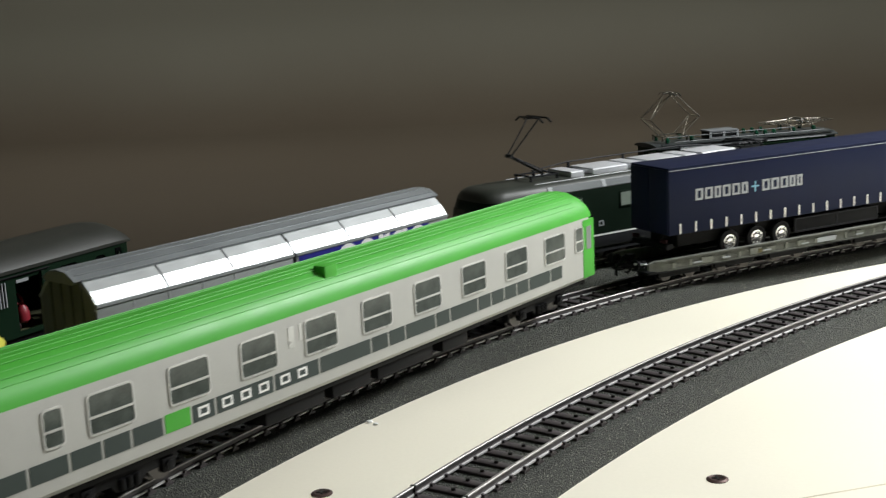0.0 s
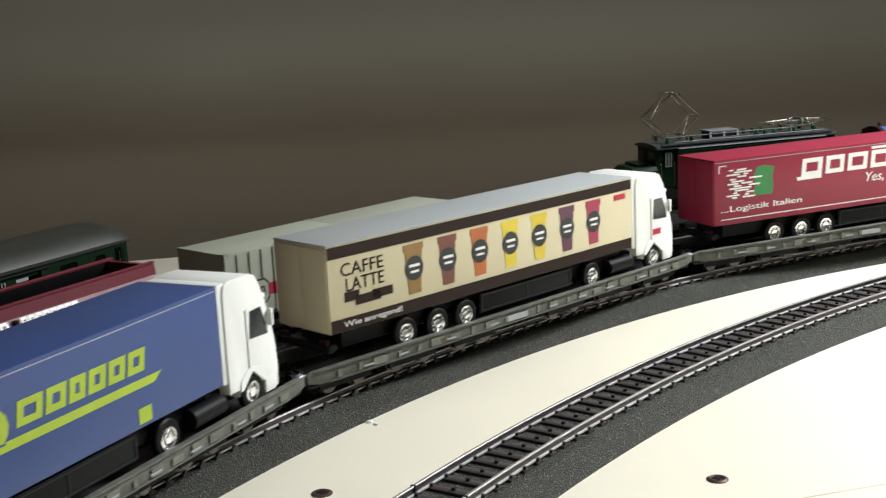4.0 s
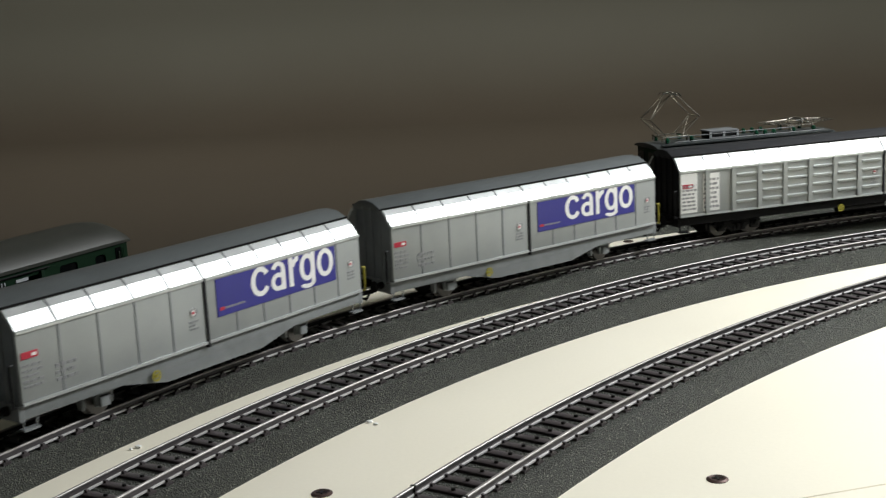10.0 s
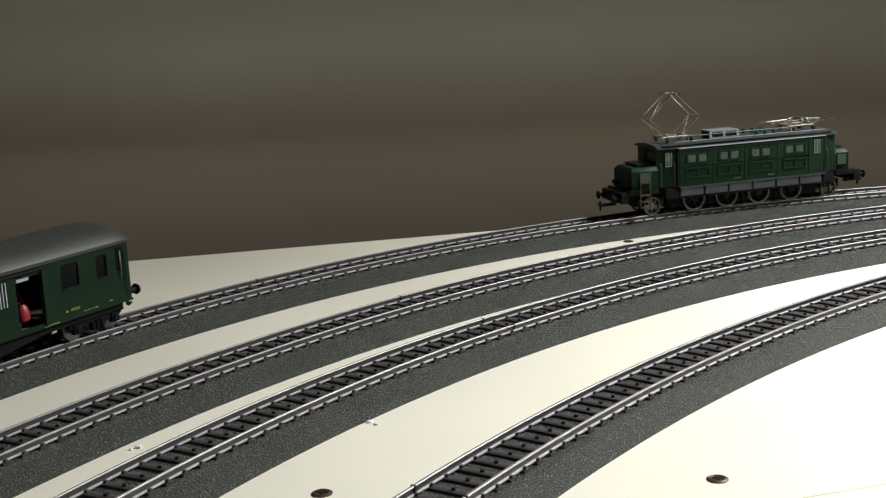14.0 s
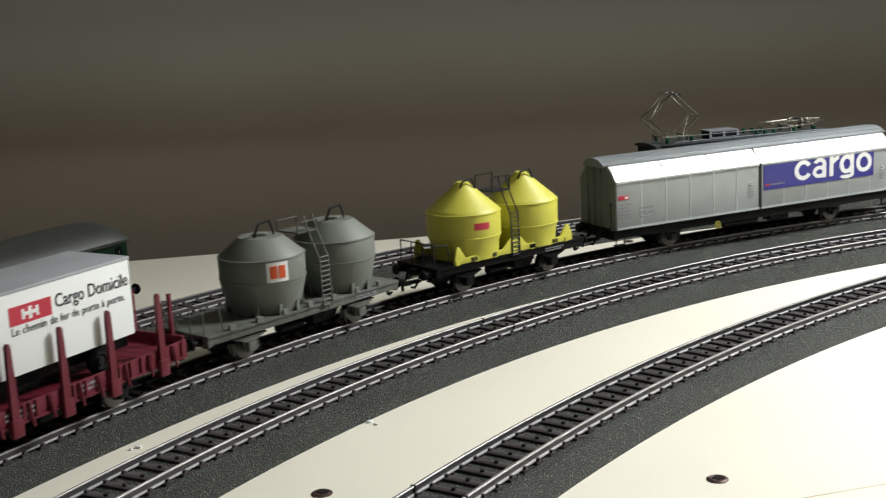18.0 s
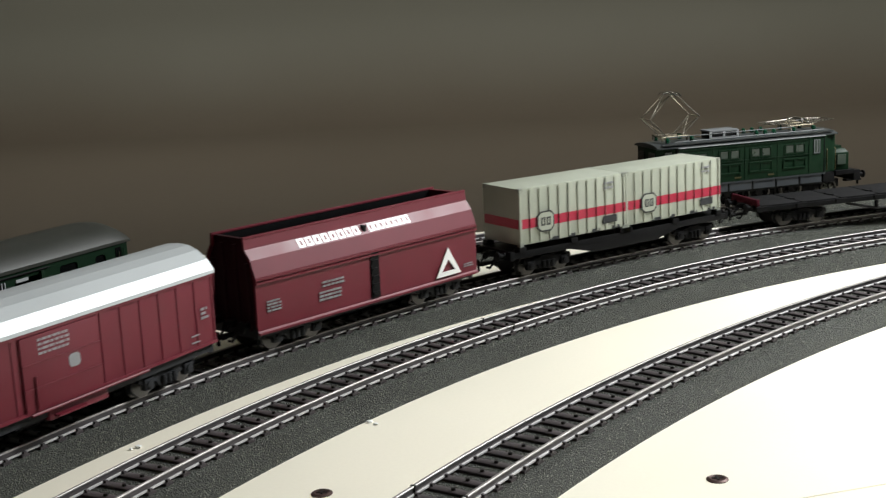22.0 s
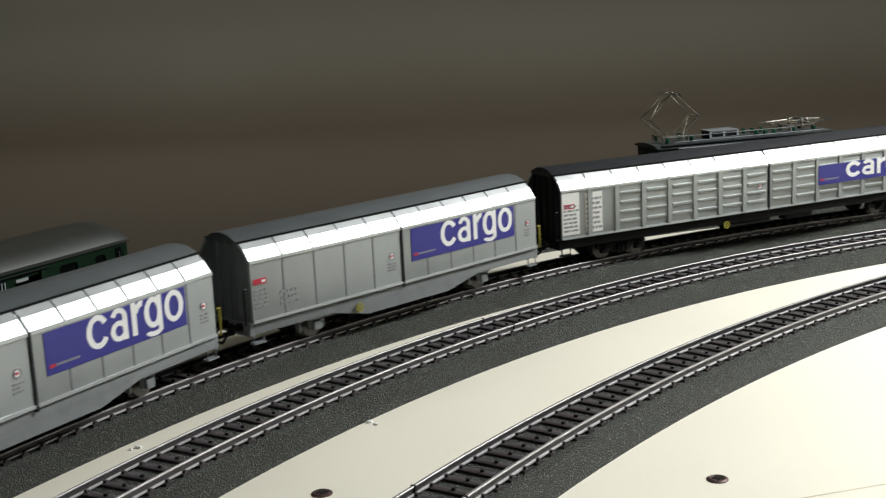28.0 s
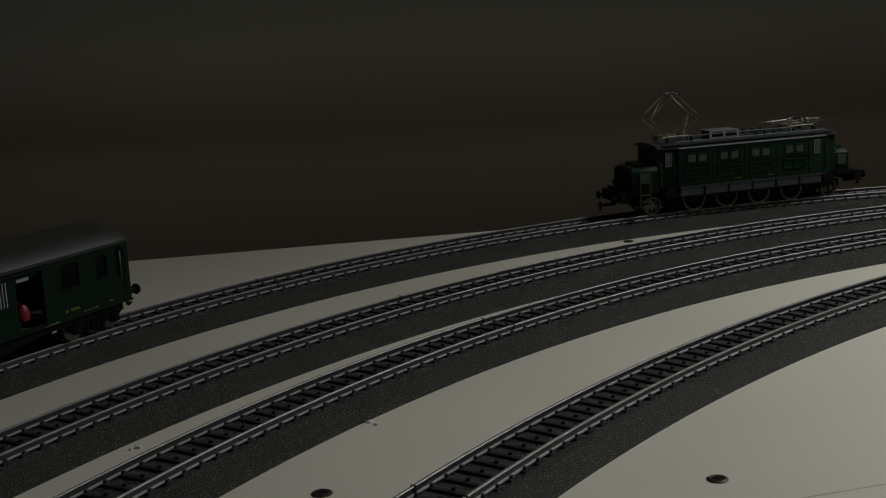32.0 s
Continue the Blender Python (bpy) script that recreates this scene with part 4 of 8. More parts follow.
# ---- silo wagon ----
def silo_wagon(label, L, tank, deck_m, cone, sign_m, seed):
    root = thing("silo_wagon", label, "freight wagon", "freight train on the outer track")
    underframe(root, L, deck_m, 10.2, 13.6, 29.0, False)
    axles(root, (-L * 0.29, L * 0.29), deck_m)
    ends(root, L)
    part("deck", box(B(), -L / 2, L / 2, -15, 15, 13.4, 14.6), deck_m, root, bev=0.2)
    r = 17.4
    for cx in ((-17.6, 19.8) if cone else (-11.0, 29.8)):
        if cone:
            pr = [(r - 1.5, 14.6), (r - 1.0, 22), (r - 0.2, 24), (r, 25), (r, 35.6), (r - 0.3, 36.4), (r - 1.6, 37.6), (4.4, 47.6), (3.8, 48.4), (0.4, 48.6)]
        else:
            pr = [(13.6, 14.6), (15.6, 20.0), (r - 0.2, 26.4), (r, 28.2), (r, 36.6), (r - 0.6, 37.6), (9.6, 43.8), (8.8, 44.4), (0.4, 44.8)]
        t = part("tank", lathe(B(), pr, cx, 0, 40), tank, root)
        bm = B()
        for z in ((25.0, 35.8) if cone else (28.2, 37.0)):
            lathe(bm, [(r - 0.1, z - 0.35), (r + 0.25, z - 0.2), (r + 0.25, z + 0.2), (r - 0.1, z + 0.35)], cx, 0, 40)
        part("weld_band", bm, tank, t)
        part("manhole", lathe(B(), [(3.0, pr[-1][1] - 0.6), (3.0, pr[-1][1] + 0.5), (2.4, pr[-1][1] + 0.9)], cx, 0, 16), tank, t)
        bm = B()
        for k in range(10):
            a = math.tau * k / 10
            c, s2 = math.cos(a), math.sin(a)
            box(bm, cx + (r - 2.6) * c - 0.8, cx + (r - 2.6) * c + 0.8, (r - 2.6) * s2 - 0.8, (r - 2.6) * s2 + 0.8, 14.4, 19)
        part("tank_foot", bm, tank, t)
    cx = -17.6 if cone else -11.0
    rr = r + 0.15
    bm = B()
    n = 8
    a0, a1, z0, z1 = (-2.0, -1.55, 29.0, 32.2) if cone else (-2.2, -1.68, 28.6, 36.4)
    loft(bm, [[(cx + q * math.cos(a0 + (a1 - a0) * i / n), q * math.sin(a0 + (a1 - a0) * i / n), z) for q, z in ((rr, z0), (rr, z1), (rr - 0.4, z1), (rr - 0.4, z0))] for i in range(n + 1)])
    sg = part("sign", bm, sign_m, root)
    if not cone:
        bm = B()
        for b0, b1, c0, c1 in ((-2.12, -1.96, 30, 35), (-1.92, -1.76, 30, 35)):
            loft(bm, [[(cx + q * math.cos(b0 + (b1 - b0) * i / 4), q * math.sin(b0 + (b1 - b0) * i / 4), z) for q, z in ((rr + 0.15, c0), (rr + 0.15, c1), (rr, c1), (rr, c0))] for i in range(5)])
        part("sign_mark", bm, M_ORANGE, sg)
    if cone:
        for s in (-1, 1):
            y0, y1 = sorted((s * 14.0, s * 15.0))
            part("base_plate", prism_y(B(), [(-36.6, 14.6), (39, 14.6), (39, 17.2), (36.6, 22.6), (35.2, 22.6), (31, 17.2), (9, 17.2), (4.4, 21.6), (-2.2, 21.6), (-6.6, 17.2), (-30, 17.2), (-33.6, 22.6), (-35.2, 22.6), (-36.6, 17.2)], y0, y1), tank, root, "", 0.15)
            for x in (-25, -13, 12, 27):
                part("base_fitting", box(B(), x - 1.6, x + 1.6, min(s * 14.8, s * 15.6), max(s * 14.8, s * 15.6), 15.0, 16.8), M_OLDBRASS if x != 12 else M_BLACK, root)
    # ladder and platform between the tanks
    mx = 1.1 if cone else 9.4
    bm = B()
    for d in (-2.4, 2.4):
        rod(bm, [(mx + d, -15.4, 12), (mx + d, -14.6, 33), (mx + d, -9, 44), (mx + d, -7, 50)], 0.4)
    for k in range(11):
        z = 13.5 + k * 2.0
        rod(bm, [(mx - 2.4, -15.3 + 0.03 * k, z), (mx + 2.4, -15.3 + 0.03 * k, z)], 0.3)
    part("ladder", bm, M_DARK if cone else M_WEATHER, root)
    bm = box(B(), mx - 5.5, mx + 5.5, -6, 6, 42.8, 43.4)
    for y in (-6, 6):
        rod(bm, [(mx - 5.5, y, 43), (mx - 5.5, y, 50 if cone else 47.4), (mx + 5.5, y, 50 if cone else 47.4), (mx + 5.5, y, 43)], 0.32)
    part("gangway", bm, M_DARK if cone else M_WEATHER, root)
    for cx in ((-22, 15) if cone else (-16, 24)):
        part("filler_pipe", rod(B(), [(cx, -2, 44), (cx + 1, -4, 50), (cx + 6, -5, 51), (cx + 8, -5, 45)], 0.45), M_DARK, root)
    # brakeman's railing at the rear end
    bm = B()
    for z in (20, 25):
        rod(bm, [(-L / 2 + 0.6, -12, z), (-L / 2 + 0.6, 12, z)], 0.32)
    for y in (-12, -4, 4, 12):
        rod(bm, [(-L / 2 + 0.6, y, 14.4), (-L / 2 + 0.6, y, 25)], 0.32)
    rod(bm, [(-L / 2 + 0.6, -12, 25), (-L / 2 + 8, -12.6, 24), (-L / 2 + 9, -13, 14.6)], 0.32)
    part("end_railing", bm, M_DARK if cone else M_WEATHER, root)
    bm = B()
    for k in range(7):
        x = -L / 2 + 12 + k * (L - 24) / 6
        box(bm, x - 1.2, x + 1.2, -15.4, -13.8, 14.4, 16.6)
    part("tie_down", bm, tank, root)
    bars("small_print", small_print(2, L * 0.5 - 26, L * 0.5 - 14, 11.0, 13.2, random.Random(seed)), -14.7, M_GREYPRINT, root)
    return root


# ---- stake wagon and its load ----
def stake_wagon():
    L = 150.0
    root = thing("stake_wagon", "wine red flat wagon with upright stakes and low sides", "freight wagon", "freight train on the outer track")
    underframe(root, L, M_WINE, 9.0, 13.0, 30.0, False)
    axles(root, (-L * 0.29, L * 0.29), M_BLACK)
    ends(root, L)
    bm = B()
    n = 30
    for i in range(n):
        x = -L / 2 + L * i / n
        box(bm, x + 0.15, x + L / n - 0.15, -15.2, 15.2, 13.0, 14.4)
    part("plank", bm, M_WINE, root)
    for s in (-1, 1):
        y0, y1 = sorted((s * 15.2, s * 16.0))
        board = part("side_board", box(B(), -L / 2, L / 2, y0, y1, 10.6, 16.6), M_WINE, root, bev=0.12)
        for i in range(28):
            x = -L / 2 + L * (i + 0.5) / 28
            part("side_rib", box(B(), x - 0.5, x + 0.5, min(s * 15.9, s * 16.7), max(s * 15.9, s * 16.7), 10.8, 16.4), M_WINE, board)
        part("edge_rail", box(B(), -L / 2, L / 2, min(s * 15.9, s * 16.5), max(s * 15.9, s * 16.5), 10.2, 11.0), M_WINE, board)
        for i in range(7):
            x = -71.5 + 21.6 * i + (3.0 if i == 6 else 0)
            part("stake_pocket", box(B(), x - 2.2, x + 2.2, min(s * 16, s * 18.0), max(s * 16, s * 18.0), 7.0, 12.8), M_WINE, root, bev=0.2)
            for q in (-6.4, 6.4):
                part("side_hinge", rod(B(), [(x + q, s * 16.4, 16.4), (x + q, s * 17.0, 12.4), (x + q + 1.2, s * 16.6, 8.2)], 0.6), M_WINE, board)
    for e in (-1, 1):
        a, b = sorted((e * (L / 2 - 1.2), e * L / 2))
        part("end_board", box(B(), a, b, -15.4, 15.4, 12, 18.0), M_WINE, root, bev=0.15)
        for y in (-9, 9):
            part("stake", prism(B(), [(y - 0.9, 12), (y + 0.9, 12), (y + 0.6, 33), (y - 0.6, 33)], min(e * (L / 2), e * (L / 2 + 1.2)), max(e * (L / 2), e * (L / 2 + 1.2))), M_WINE, root)
    for s in (-1, 1):
        for i in range(7):
            x = -71.5 + 21.6 * i + (3.0 if i == 6 else 0)
            y0, y1 = sorted((s * 16.0, s * 17.4))
            part("stake", loft(B(), [[(x - w, y0, z), (x + w, y0, z), (x + w, y1, z), (x - w, y1, z)] for w, z in ((1.5, 11), (1.4, 20), (0.9, 36), (0.4, 37))]), M_WINE, root)
    bars("small_print", small_print(2, -10, 4, 12.2, 15.4, random.Random(5)) + small_print(2, 22, 30, 12.2, 15.4, random.Random(6)), -16.1, M_GREYPRINT, root)
    return root


def lorry_wheel(root, x, y, r=5.4, rim_m=M_CHROME):
    """Black tyre and bright rim at the near or far side."""
    e = -1 if y < 0 else 1
    t = part("tyre", loft(B(), [[(x + q * math.cos(k * math.tau / 26), yy, r + q * math.sin(k * math.tau / 26)) for k in range(26)] for q, yy in
                                ((r - 0.5, y - e * 2.4), (r, y - e * 2.0), (r, y - e * 0.4), (r - 0.5, y), (r * 0.62, y), (r * 0.6, y - e * 0.7), (0.4, y - e * 0.7))]), M_BLACK, root)
    bm = loft(B(), [[(x + q * math.cos(k * math.tau / 20), yy, r + q * math.sin(k * math.tau / 20)) for k in range(20)] for q, yy in
                    ((r * 0.6, y - e * 0.6), (r * 0.6, y + e * 0.1), (r * 0.5, y + e * 0.15), (r * 0.44, y - e * 0.75), (r * 0.3, y - e * 0.7), (r * 0.26, y + e * 0.2), (r * 0.05, y + e * 0.3))])
    rim = part("rim", bm, rim_m, t, "bright chrome rim")
    for k in range(8):
        c, d = x + r * 0.37 * math.cos(k * math.tau / 8), r + r * 0.37 * math.sin(k * math.tau / 8)
        part("rim_hole", cyl(B(), (c, y - e * 0.9, d), (c, y - e * 0.55, d), r * 0.075, None, 6), M_BLACK, rim)


def box_lorry():
    root = thing("box_lorry", "old dark blue lorry with white box body and red sign", "lorry")
    paint = mat("dark_blue_cab", "#161a24", 0.4, 0, 0.1, 90, 0.02)
    part("chassis", box(B(), -42, 40, -8, 8, 5, 10.6), M_BLACK, root)
    part("box_body", box(B(), -24, 38, -14.2, 14.2, 10.6, 37.2), M_CREAM, root, "white box body", 0.4)
    part("roof", box(B(), -24.3, 38.3, -14.4, 14.4, 37.0, 38.2), M_LGREY, root, bev=0.3)
    cab = part("cab", prism_y(B(), [(-46.4, 5), (-26, 5), (-26, 29.4), (-28, 31.2), (-43.6, 31.2), (-45.0, 29.6), (-46.8, 18.4), (-46.8, 8)], -13.2, 13.2), paint, root, "", 0.5)
    for s in (-1, 1):
        y0, y1 = sorted((s * 13.0, s * 13.35))
        part("side_window", prism_y(B(), [(-44.0, 19.6), (-36.6, 19.6), (-36.6, 28.8), (-43.0, 28.8)], y0, y1), M_HAZE, cab)
        part("quarter_window", prism_y(B(), [(-34.6, 20.6), (-29.6, 20.6), (-29.6, 28.4), (-34.6, 28.4)], y0, y1), M_HAZE, cab)
        part("door_line", box(B(), -35.8, -35.4, y0, y1, 8, 29.4), M_GREY, cab)
        part("trim_line", box(B(), -46, -26.4, y0, y1, 17.4, 17.9), M_GREY, cab)
    part("windscreen", loft(B(), [[(-46.75 + d, -11.4, 19.4), (-46.75 + d, 11.4, 19.4), (-45.1 + d, 11, 29.0), (-45.1 + d, -11, 29.0)] for d in (-0.2, 0.3)]), M_HAZE, cab)
    part("windscreen_bar", loft(B(), [[(-47.0 + d, -0.35, 19.4), (-47.0 + d, 0.35, 19.4), (-45.35 + d, 0.35, 29.0), (-45.35 + d, -0.35, 29.0)] for d in (-0.15, 0.3)]), paint, cab)
    part("bumper", box(B(), -48.2, -46.2, -13.2, 13.2, 4, 8), M_DARK, root, bev=0.4)
    for y in (-12.8, 12.8):
        lorry_wheel(root, -31, y, 5.0, M_WEATHER)
        lorry_wheel(root, 22, y, 5.0, M_DARK)
    y = -14.25
    bars("red_sign", [(-16, 1.5, 26.6, 32.6)], y, M_REDPRINT, root)
    bars("white_arrows", [(-11, -4, 29.0, 30.2), (-8.2, -6.8, 27.6, 31.6), (-11, -9.9, 28, 31.2), (-5.1, -4, 28, 31.2)], y - 0.1, M_WHITE, root)
    words("lettering", "Cargo Domicile", 3.2, 36.5, 26.8, 32.8, y, M_BLACKPRINT, root, bold=0.008)
    words("lettering", "Le chemin de fer de porte à porte.", -15.5, 34.5, 22.6, 26.0, y, M_BLACKPRINT, root)
    return root


# ---- aluminium hopper ----
def alu_hopper():
    L = 161.0
    root = thing("grain_hopper_wagon", "pale silver ridged hopper wagon with large dark lettering blocks", "freight wagon", "freight train on the outer track")
    underframe(root, L, M_LGREY, 9.4, 12.6, 27.0, False)
    bogies(root, (-L * 0.36, L * 0.36), M_BOGIEGREY)
    ends(root, L)
    h = 16.6
    x0, x1 = -71.6, 79.6
    prof = [(7, 15), (h - 1.2, 24.5), (h, 26), (h, 38), (h - 0.4, 38.8), (4.2, 48.4), (-4.2, 48.4), (-h + 0.4, 38.8), (-h, 38), (-h, 26), (-h + 1.2, 24.5), (-7, 15)]
    part("body", prism(B(), prof, x0, x1), M_ALU, root, bev=0.3)
    n = 9
    for s in (-1, 1):
        bm = B()
        for i in range(n + 1):
            x = x0 + (x1 - x0) * i / n
            pts = [(s * 7, 15), (s * (h - 1.2), 24.5), (s * h, 26), (s * h, 38), (s * (h - 0.4), 38.8), (s * 4.2, 48.4)]
            out = [(s * 7.8, 14.4), (s * (h - 0.3), 24.1), (s * (h + 0.8), 25.8), (s * (h + 0.8), 38.3), (s * (h + 0.2), 39.4), (s * 4.4, 49.2)]
            loft(bm, [[(x + d, y, z) for y, z in pts + out[::-1]] for d in (-0.55, 0.55)])
        part("rib", bm, M_ALU, root)
        bm = B()
        for q in (0.03, 0.225, 0.42, 0.615, 0.81):
            (ya, za), (yb, zb) = [((h - 0.4) + (4.2 - h + 0.4) * u, 38.8 + 9.6 * u) for u in (q, q + 0.15)]
            prism(bm, [(s * ya, za), (s * (ya + 0.62), za + 0.78), (s * (yb + 0.62), zb + 0.78), (s * yb, zb)], x0 + 0.4, x1 - 0.4)
        part("roof_slat", bm, M_ALU, root)
    part("walkway", box(B(), x0, x1, -3, 3, 48.6, 49.4), M_LGREY, root)
    y = -h - 0.08
    w = (x1 - x0) / n
    out = []
    for i in range(9):
        a = x0 + w * i + w * 0.2
        wd = 1.6 if i == 5 else w * 0.56
        if i == 5:
            a += w * 0.22
            out.append((a, a + 1.9, 27.6, 35.8))
        else:
            out += hollow(a, a + wd, 27.6, 35.8, 1.6)
    bars("logo_block", out, y, M_BLACKPRINT, root, label="dark lettering blocks")
    # discharge gear
    bm = B()
    rod(bm, [(x0 - 4, -13.5, 15.6), (x1, -13.5, 15.6)], 0.6)
    for i in range(5):
        x = -30 + i * 15
        box(bm, x - 2.5, x + 2.5, -13.6, -8, 8, 15)
        cyl(bm, (x, -14.6, 11), (x, -12.8, 11), 2.0, None, 12)
    part("discharge_gear", bm, M_LGREY, root, bev=0.15)
    bm = B()
    for e in (-1, 1):
        for y2 in (-13, 13):
            rod(bm, [(e * (L / 2 - 2), y2, 13), (e * (L / 2 - (8 if e < 0 else 3)), y2, 30)], 0.55)
    part("end_strut", bm, M_LGREY, root)
    bm = B()
    for d in (-2.2, 2.2):
        rod(bm, [(-L / 2 + 3, d - 9, 13), (-L / 2 + 6.5, d - 9, 48)], 0.4)
    for k in range(12):
        z = 15 + k * 2.8
        rod(bm, [(-L / 2 + 3.2 + k * 0.28, -11.2, z), (-L / 2 + 3.2 + k * 0.28, -6.8, z)], 0.3)
    part("ladder", bm, M_WEATHER, root)
    handrail(root, [(-L / 2 + 2, -14, 13), (-L / 2 + 2, -14, 25), (-L / 2 + 8, -14, 25)], M_BRASS, 0.4)
    part("end_panel", prism(B(), [(-12, 13), (12, 13), (14, 38), (4, 47), (-4, 47), (-14, 38)], x0 - 2.0, x0 - 0.2), M_WEATHER, root, bev=0.2)
    bars("small_print", small_print(2, x0 + w * 1.2, x0 + w * 1.9, 24.5, 27.5, random.Random(7)) + small_print(2, x0 + w * 2.2, x0 + w * 3.6, 24.5, 27.5, random.Random(8)), -h + 1.0, M_GREYPRINT, root)
    return root


# ---- empty flat wagon, container wagon, containers ----
def flat_wagon():
    L = 229.0
    root = thing("flat_wagon", "long empty black flat wagon with folded stakes", "freight wagon", "freight train on the outer track")
    underframe(root, L, M_BLACK, 9.6, 12.6, 30.0, False)
    for s in (-1, 1):
        part("truss_rod", rod(B(), [(-58, s * 13.6, 9.8), (-38, s * 13.6, 5.2), (38, s * 13.6, 5.2), (58, s * 13.6, 9.8)], 0.8), M_BLACK, root)
        for x in (-38, -13, 13, 38):
            part("truss_post", box(B(), x - 0.9, x + 0.9, min(s * 13, s * 14.2), max(s * 13, s * 14.2), 5.0, 9.8), M_BLACK, root)
    bogies(root, (-L * 0.37, L * 0.37), M_BLACK)
    ends(root, L)
    bm = B()
    n = 9
    for i in range(n):
        x = -L / 2 + 2 + (L - 4) * i / n
        box(bm, x + 0.5, x + (L - 4) / n - 0.5, -14.4, 14.4, 12.4, 13.6)
    part("deck_plate", bm, M_COAL, root, bev=0.15)
    bm = B()
    for i in range(n + 1):
        x = -L / 2 + 2 + (L - 4) * i / n
        box(bm, x - 1.2, x + 1.2, -6.5, -0.5, 13.4, 14.2)
        for s in (-1, 1):
            box(bm, x - 3.4, x + 3.4, min(s * 14.6, s * 16), max(s * 14.6, s * 16), 10.6, 13.0)
    part("stake_pocket", bm, M_BLACK, root)
    for e in (-1, 1):
        a, b = sorted((e * (L / 2 - 1.6), e * L / 2))
        part("end_flap", box(B(), a, b, -13.6, 13.6, 12.6, 16.6), M_REDFRAME if e < 0 else M_BLACK, root, bev=0.2)
    part("raised_stake", rod(B(), [(-8, 14.6, 13), (2, 15.2, 20)], 0.8), M_BLACK, root)
    return root


def container_wagon():
    L = 146.0
    root = thing("container_wagon", "black container flat wagon on bogies", "freight wagon", "freight train on the outer track")
    underframe(root, L, M_BLACK, 9.6, 13.2, 29.0, True, 6.2)
    bogies(root, (-L * 0.34, L * 0.34), M_BLACK)
    ends(root, L)
    bm = B()
    for x in (-66, -34, -2, 2, 34, 66):
        for s in (-1, 1):
            box(bm, x - 2, x + 2, min(s * 11, s * 15), max(s * 11, s * 15), 13.0, 15.4)
    part("twist_lock", bm, M_BLACK, root)
    return root


def container():
    L, h, H = 67.0, 14.2, 28.0
    root = thing("freight_container", "pale grey ribbed container with a red band", "container", "containers on the wagon")
    part("shell", box(B(), -L / 2, L / 2, -h, h, 0.8, H), M_CONT, root, bev=0.3)
    for s in (-1, 1):
        bm = B()
        n = 11
        for i in range(n + 1):
            x = -L / 2 + 0.7 + (L - 1.4) * i / n
            box(bm, x - 0.55, x + 0.55, min(s * h, s * (h + 0.5)), max(s * h, s * (h + 0.5)), 1.6, H - 0.8)
        part("side_rib", bm, M_CONT, root)
    bm = B()
    for x in (-L / 2, L / 2 - 2.2):
        for y in (-h - 0.2, h - 2):
            for z in (0, H - 2.0):
                box(bm, x, x + 2.2, y, y + 2.2, z, z + 2.1)
    part("corner_casting", bm, M_CONTRIB, root)
    y = -h - 0.1
    n = 11
    p = (L - 1.4) / n
    band = B()
    for i in range(n):
        a = -L / 2 + 0.7 + p * i
        box(band, a + 0.55, a + p - 0.55, -h - 0.1, -h + 0.2, 8.6, 13.2)
        box(band, a + p - 0.56, a + p + 0.56, -h - 0.62, -h - 0.3, 8.6, 13.2)
    box(band, -L / 2 - 0.12, -L / 2 + 0.2, -h + 0.5, h - 0.5, 8.6, 13.2)
    part("red_band", band, M_BANDRED, root)
    # sign plate and lines of print
    part("sign_plate", loft(B(), [[(-L / 2 + 15.5 + 5.2 * c, yy, 10.8 + 5.0 * s) for c, s in
                                   ((-1, -0.6), (-0.6, -1), (0.6, -1), (1, -0.6), (1, 0.6), (0.6, 1), (-0.6, 1), (-1, 0.6))] for yy in (y - 0.62, y - 0.4)]), M_BLACKPRINT, root)
    part("sign_field", loft(B(), [[(-L / 2 + 15.5 + 4.5 * c, yy, 10.8 + 4.3 * s) for c, s in
                                   ((-1, -0.6), (-0.6, -1), (0.6, -1), (1, -0.6), (1, 0.6), (0.6, 1), (-0.6, 1), (-1, 0.6))] for yy in (y - 0.7, y - 0.55)]), M_CONT, root)
    bars("sign_mark", hollow(-L / 2 + 12.6, -L / 2 + 15.1, 8.8, 12.8, 0.8) + hollow(-L / 2 + 15.9, -L / 2 + 18.4, 8.8, 12.8, 0.8), y - 0.68, M_BLACKPRINT, root)
    bars("data_plate", [(L / 2 - 15, L / 2 - 6, 4.4, 8.0)], y - 0.45, M_BLACKPRINT, root)
    bars("small_print", small_print(2, L / 2 - 14, L / 2 - 7, 21, 25.5, random.Random(3)), y - 0.45, M_GREYPRINT, root)
    bars("fork_pocket", [(-L / 2 + 18, -L / 2 + 24, 0.9, 2.4), (-L / 2 + 30, -L / 2 + 34, 0.9, 2.4), (L / 2 - 22, L / 2 - 17, 0.9, 2.4), (L / 2 - 9, L / 2 - 4, 0.9, 2.4)], y - 0.1, M_BLACKPRINT, root)
    return root


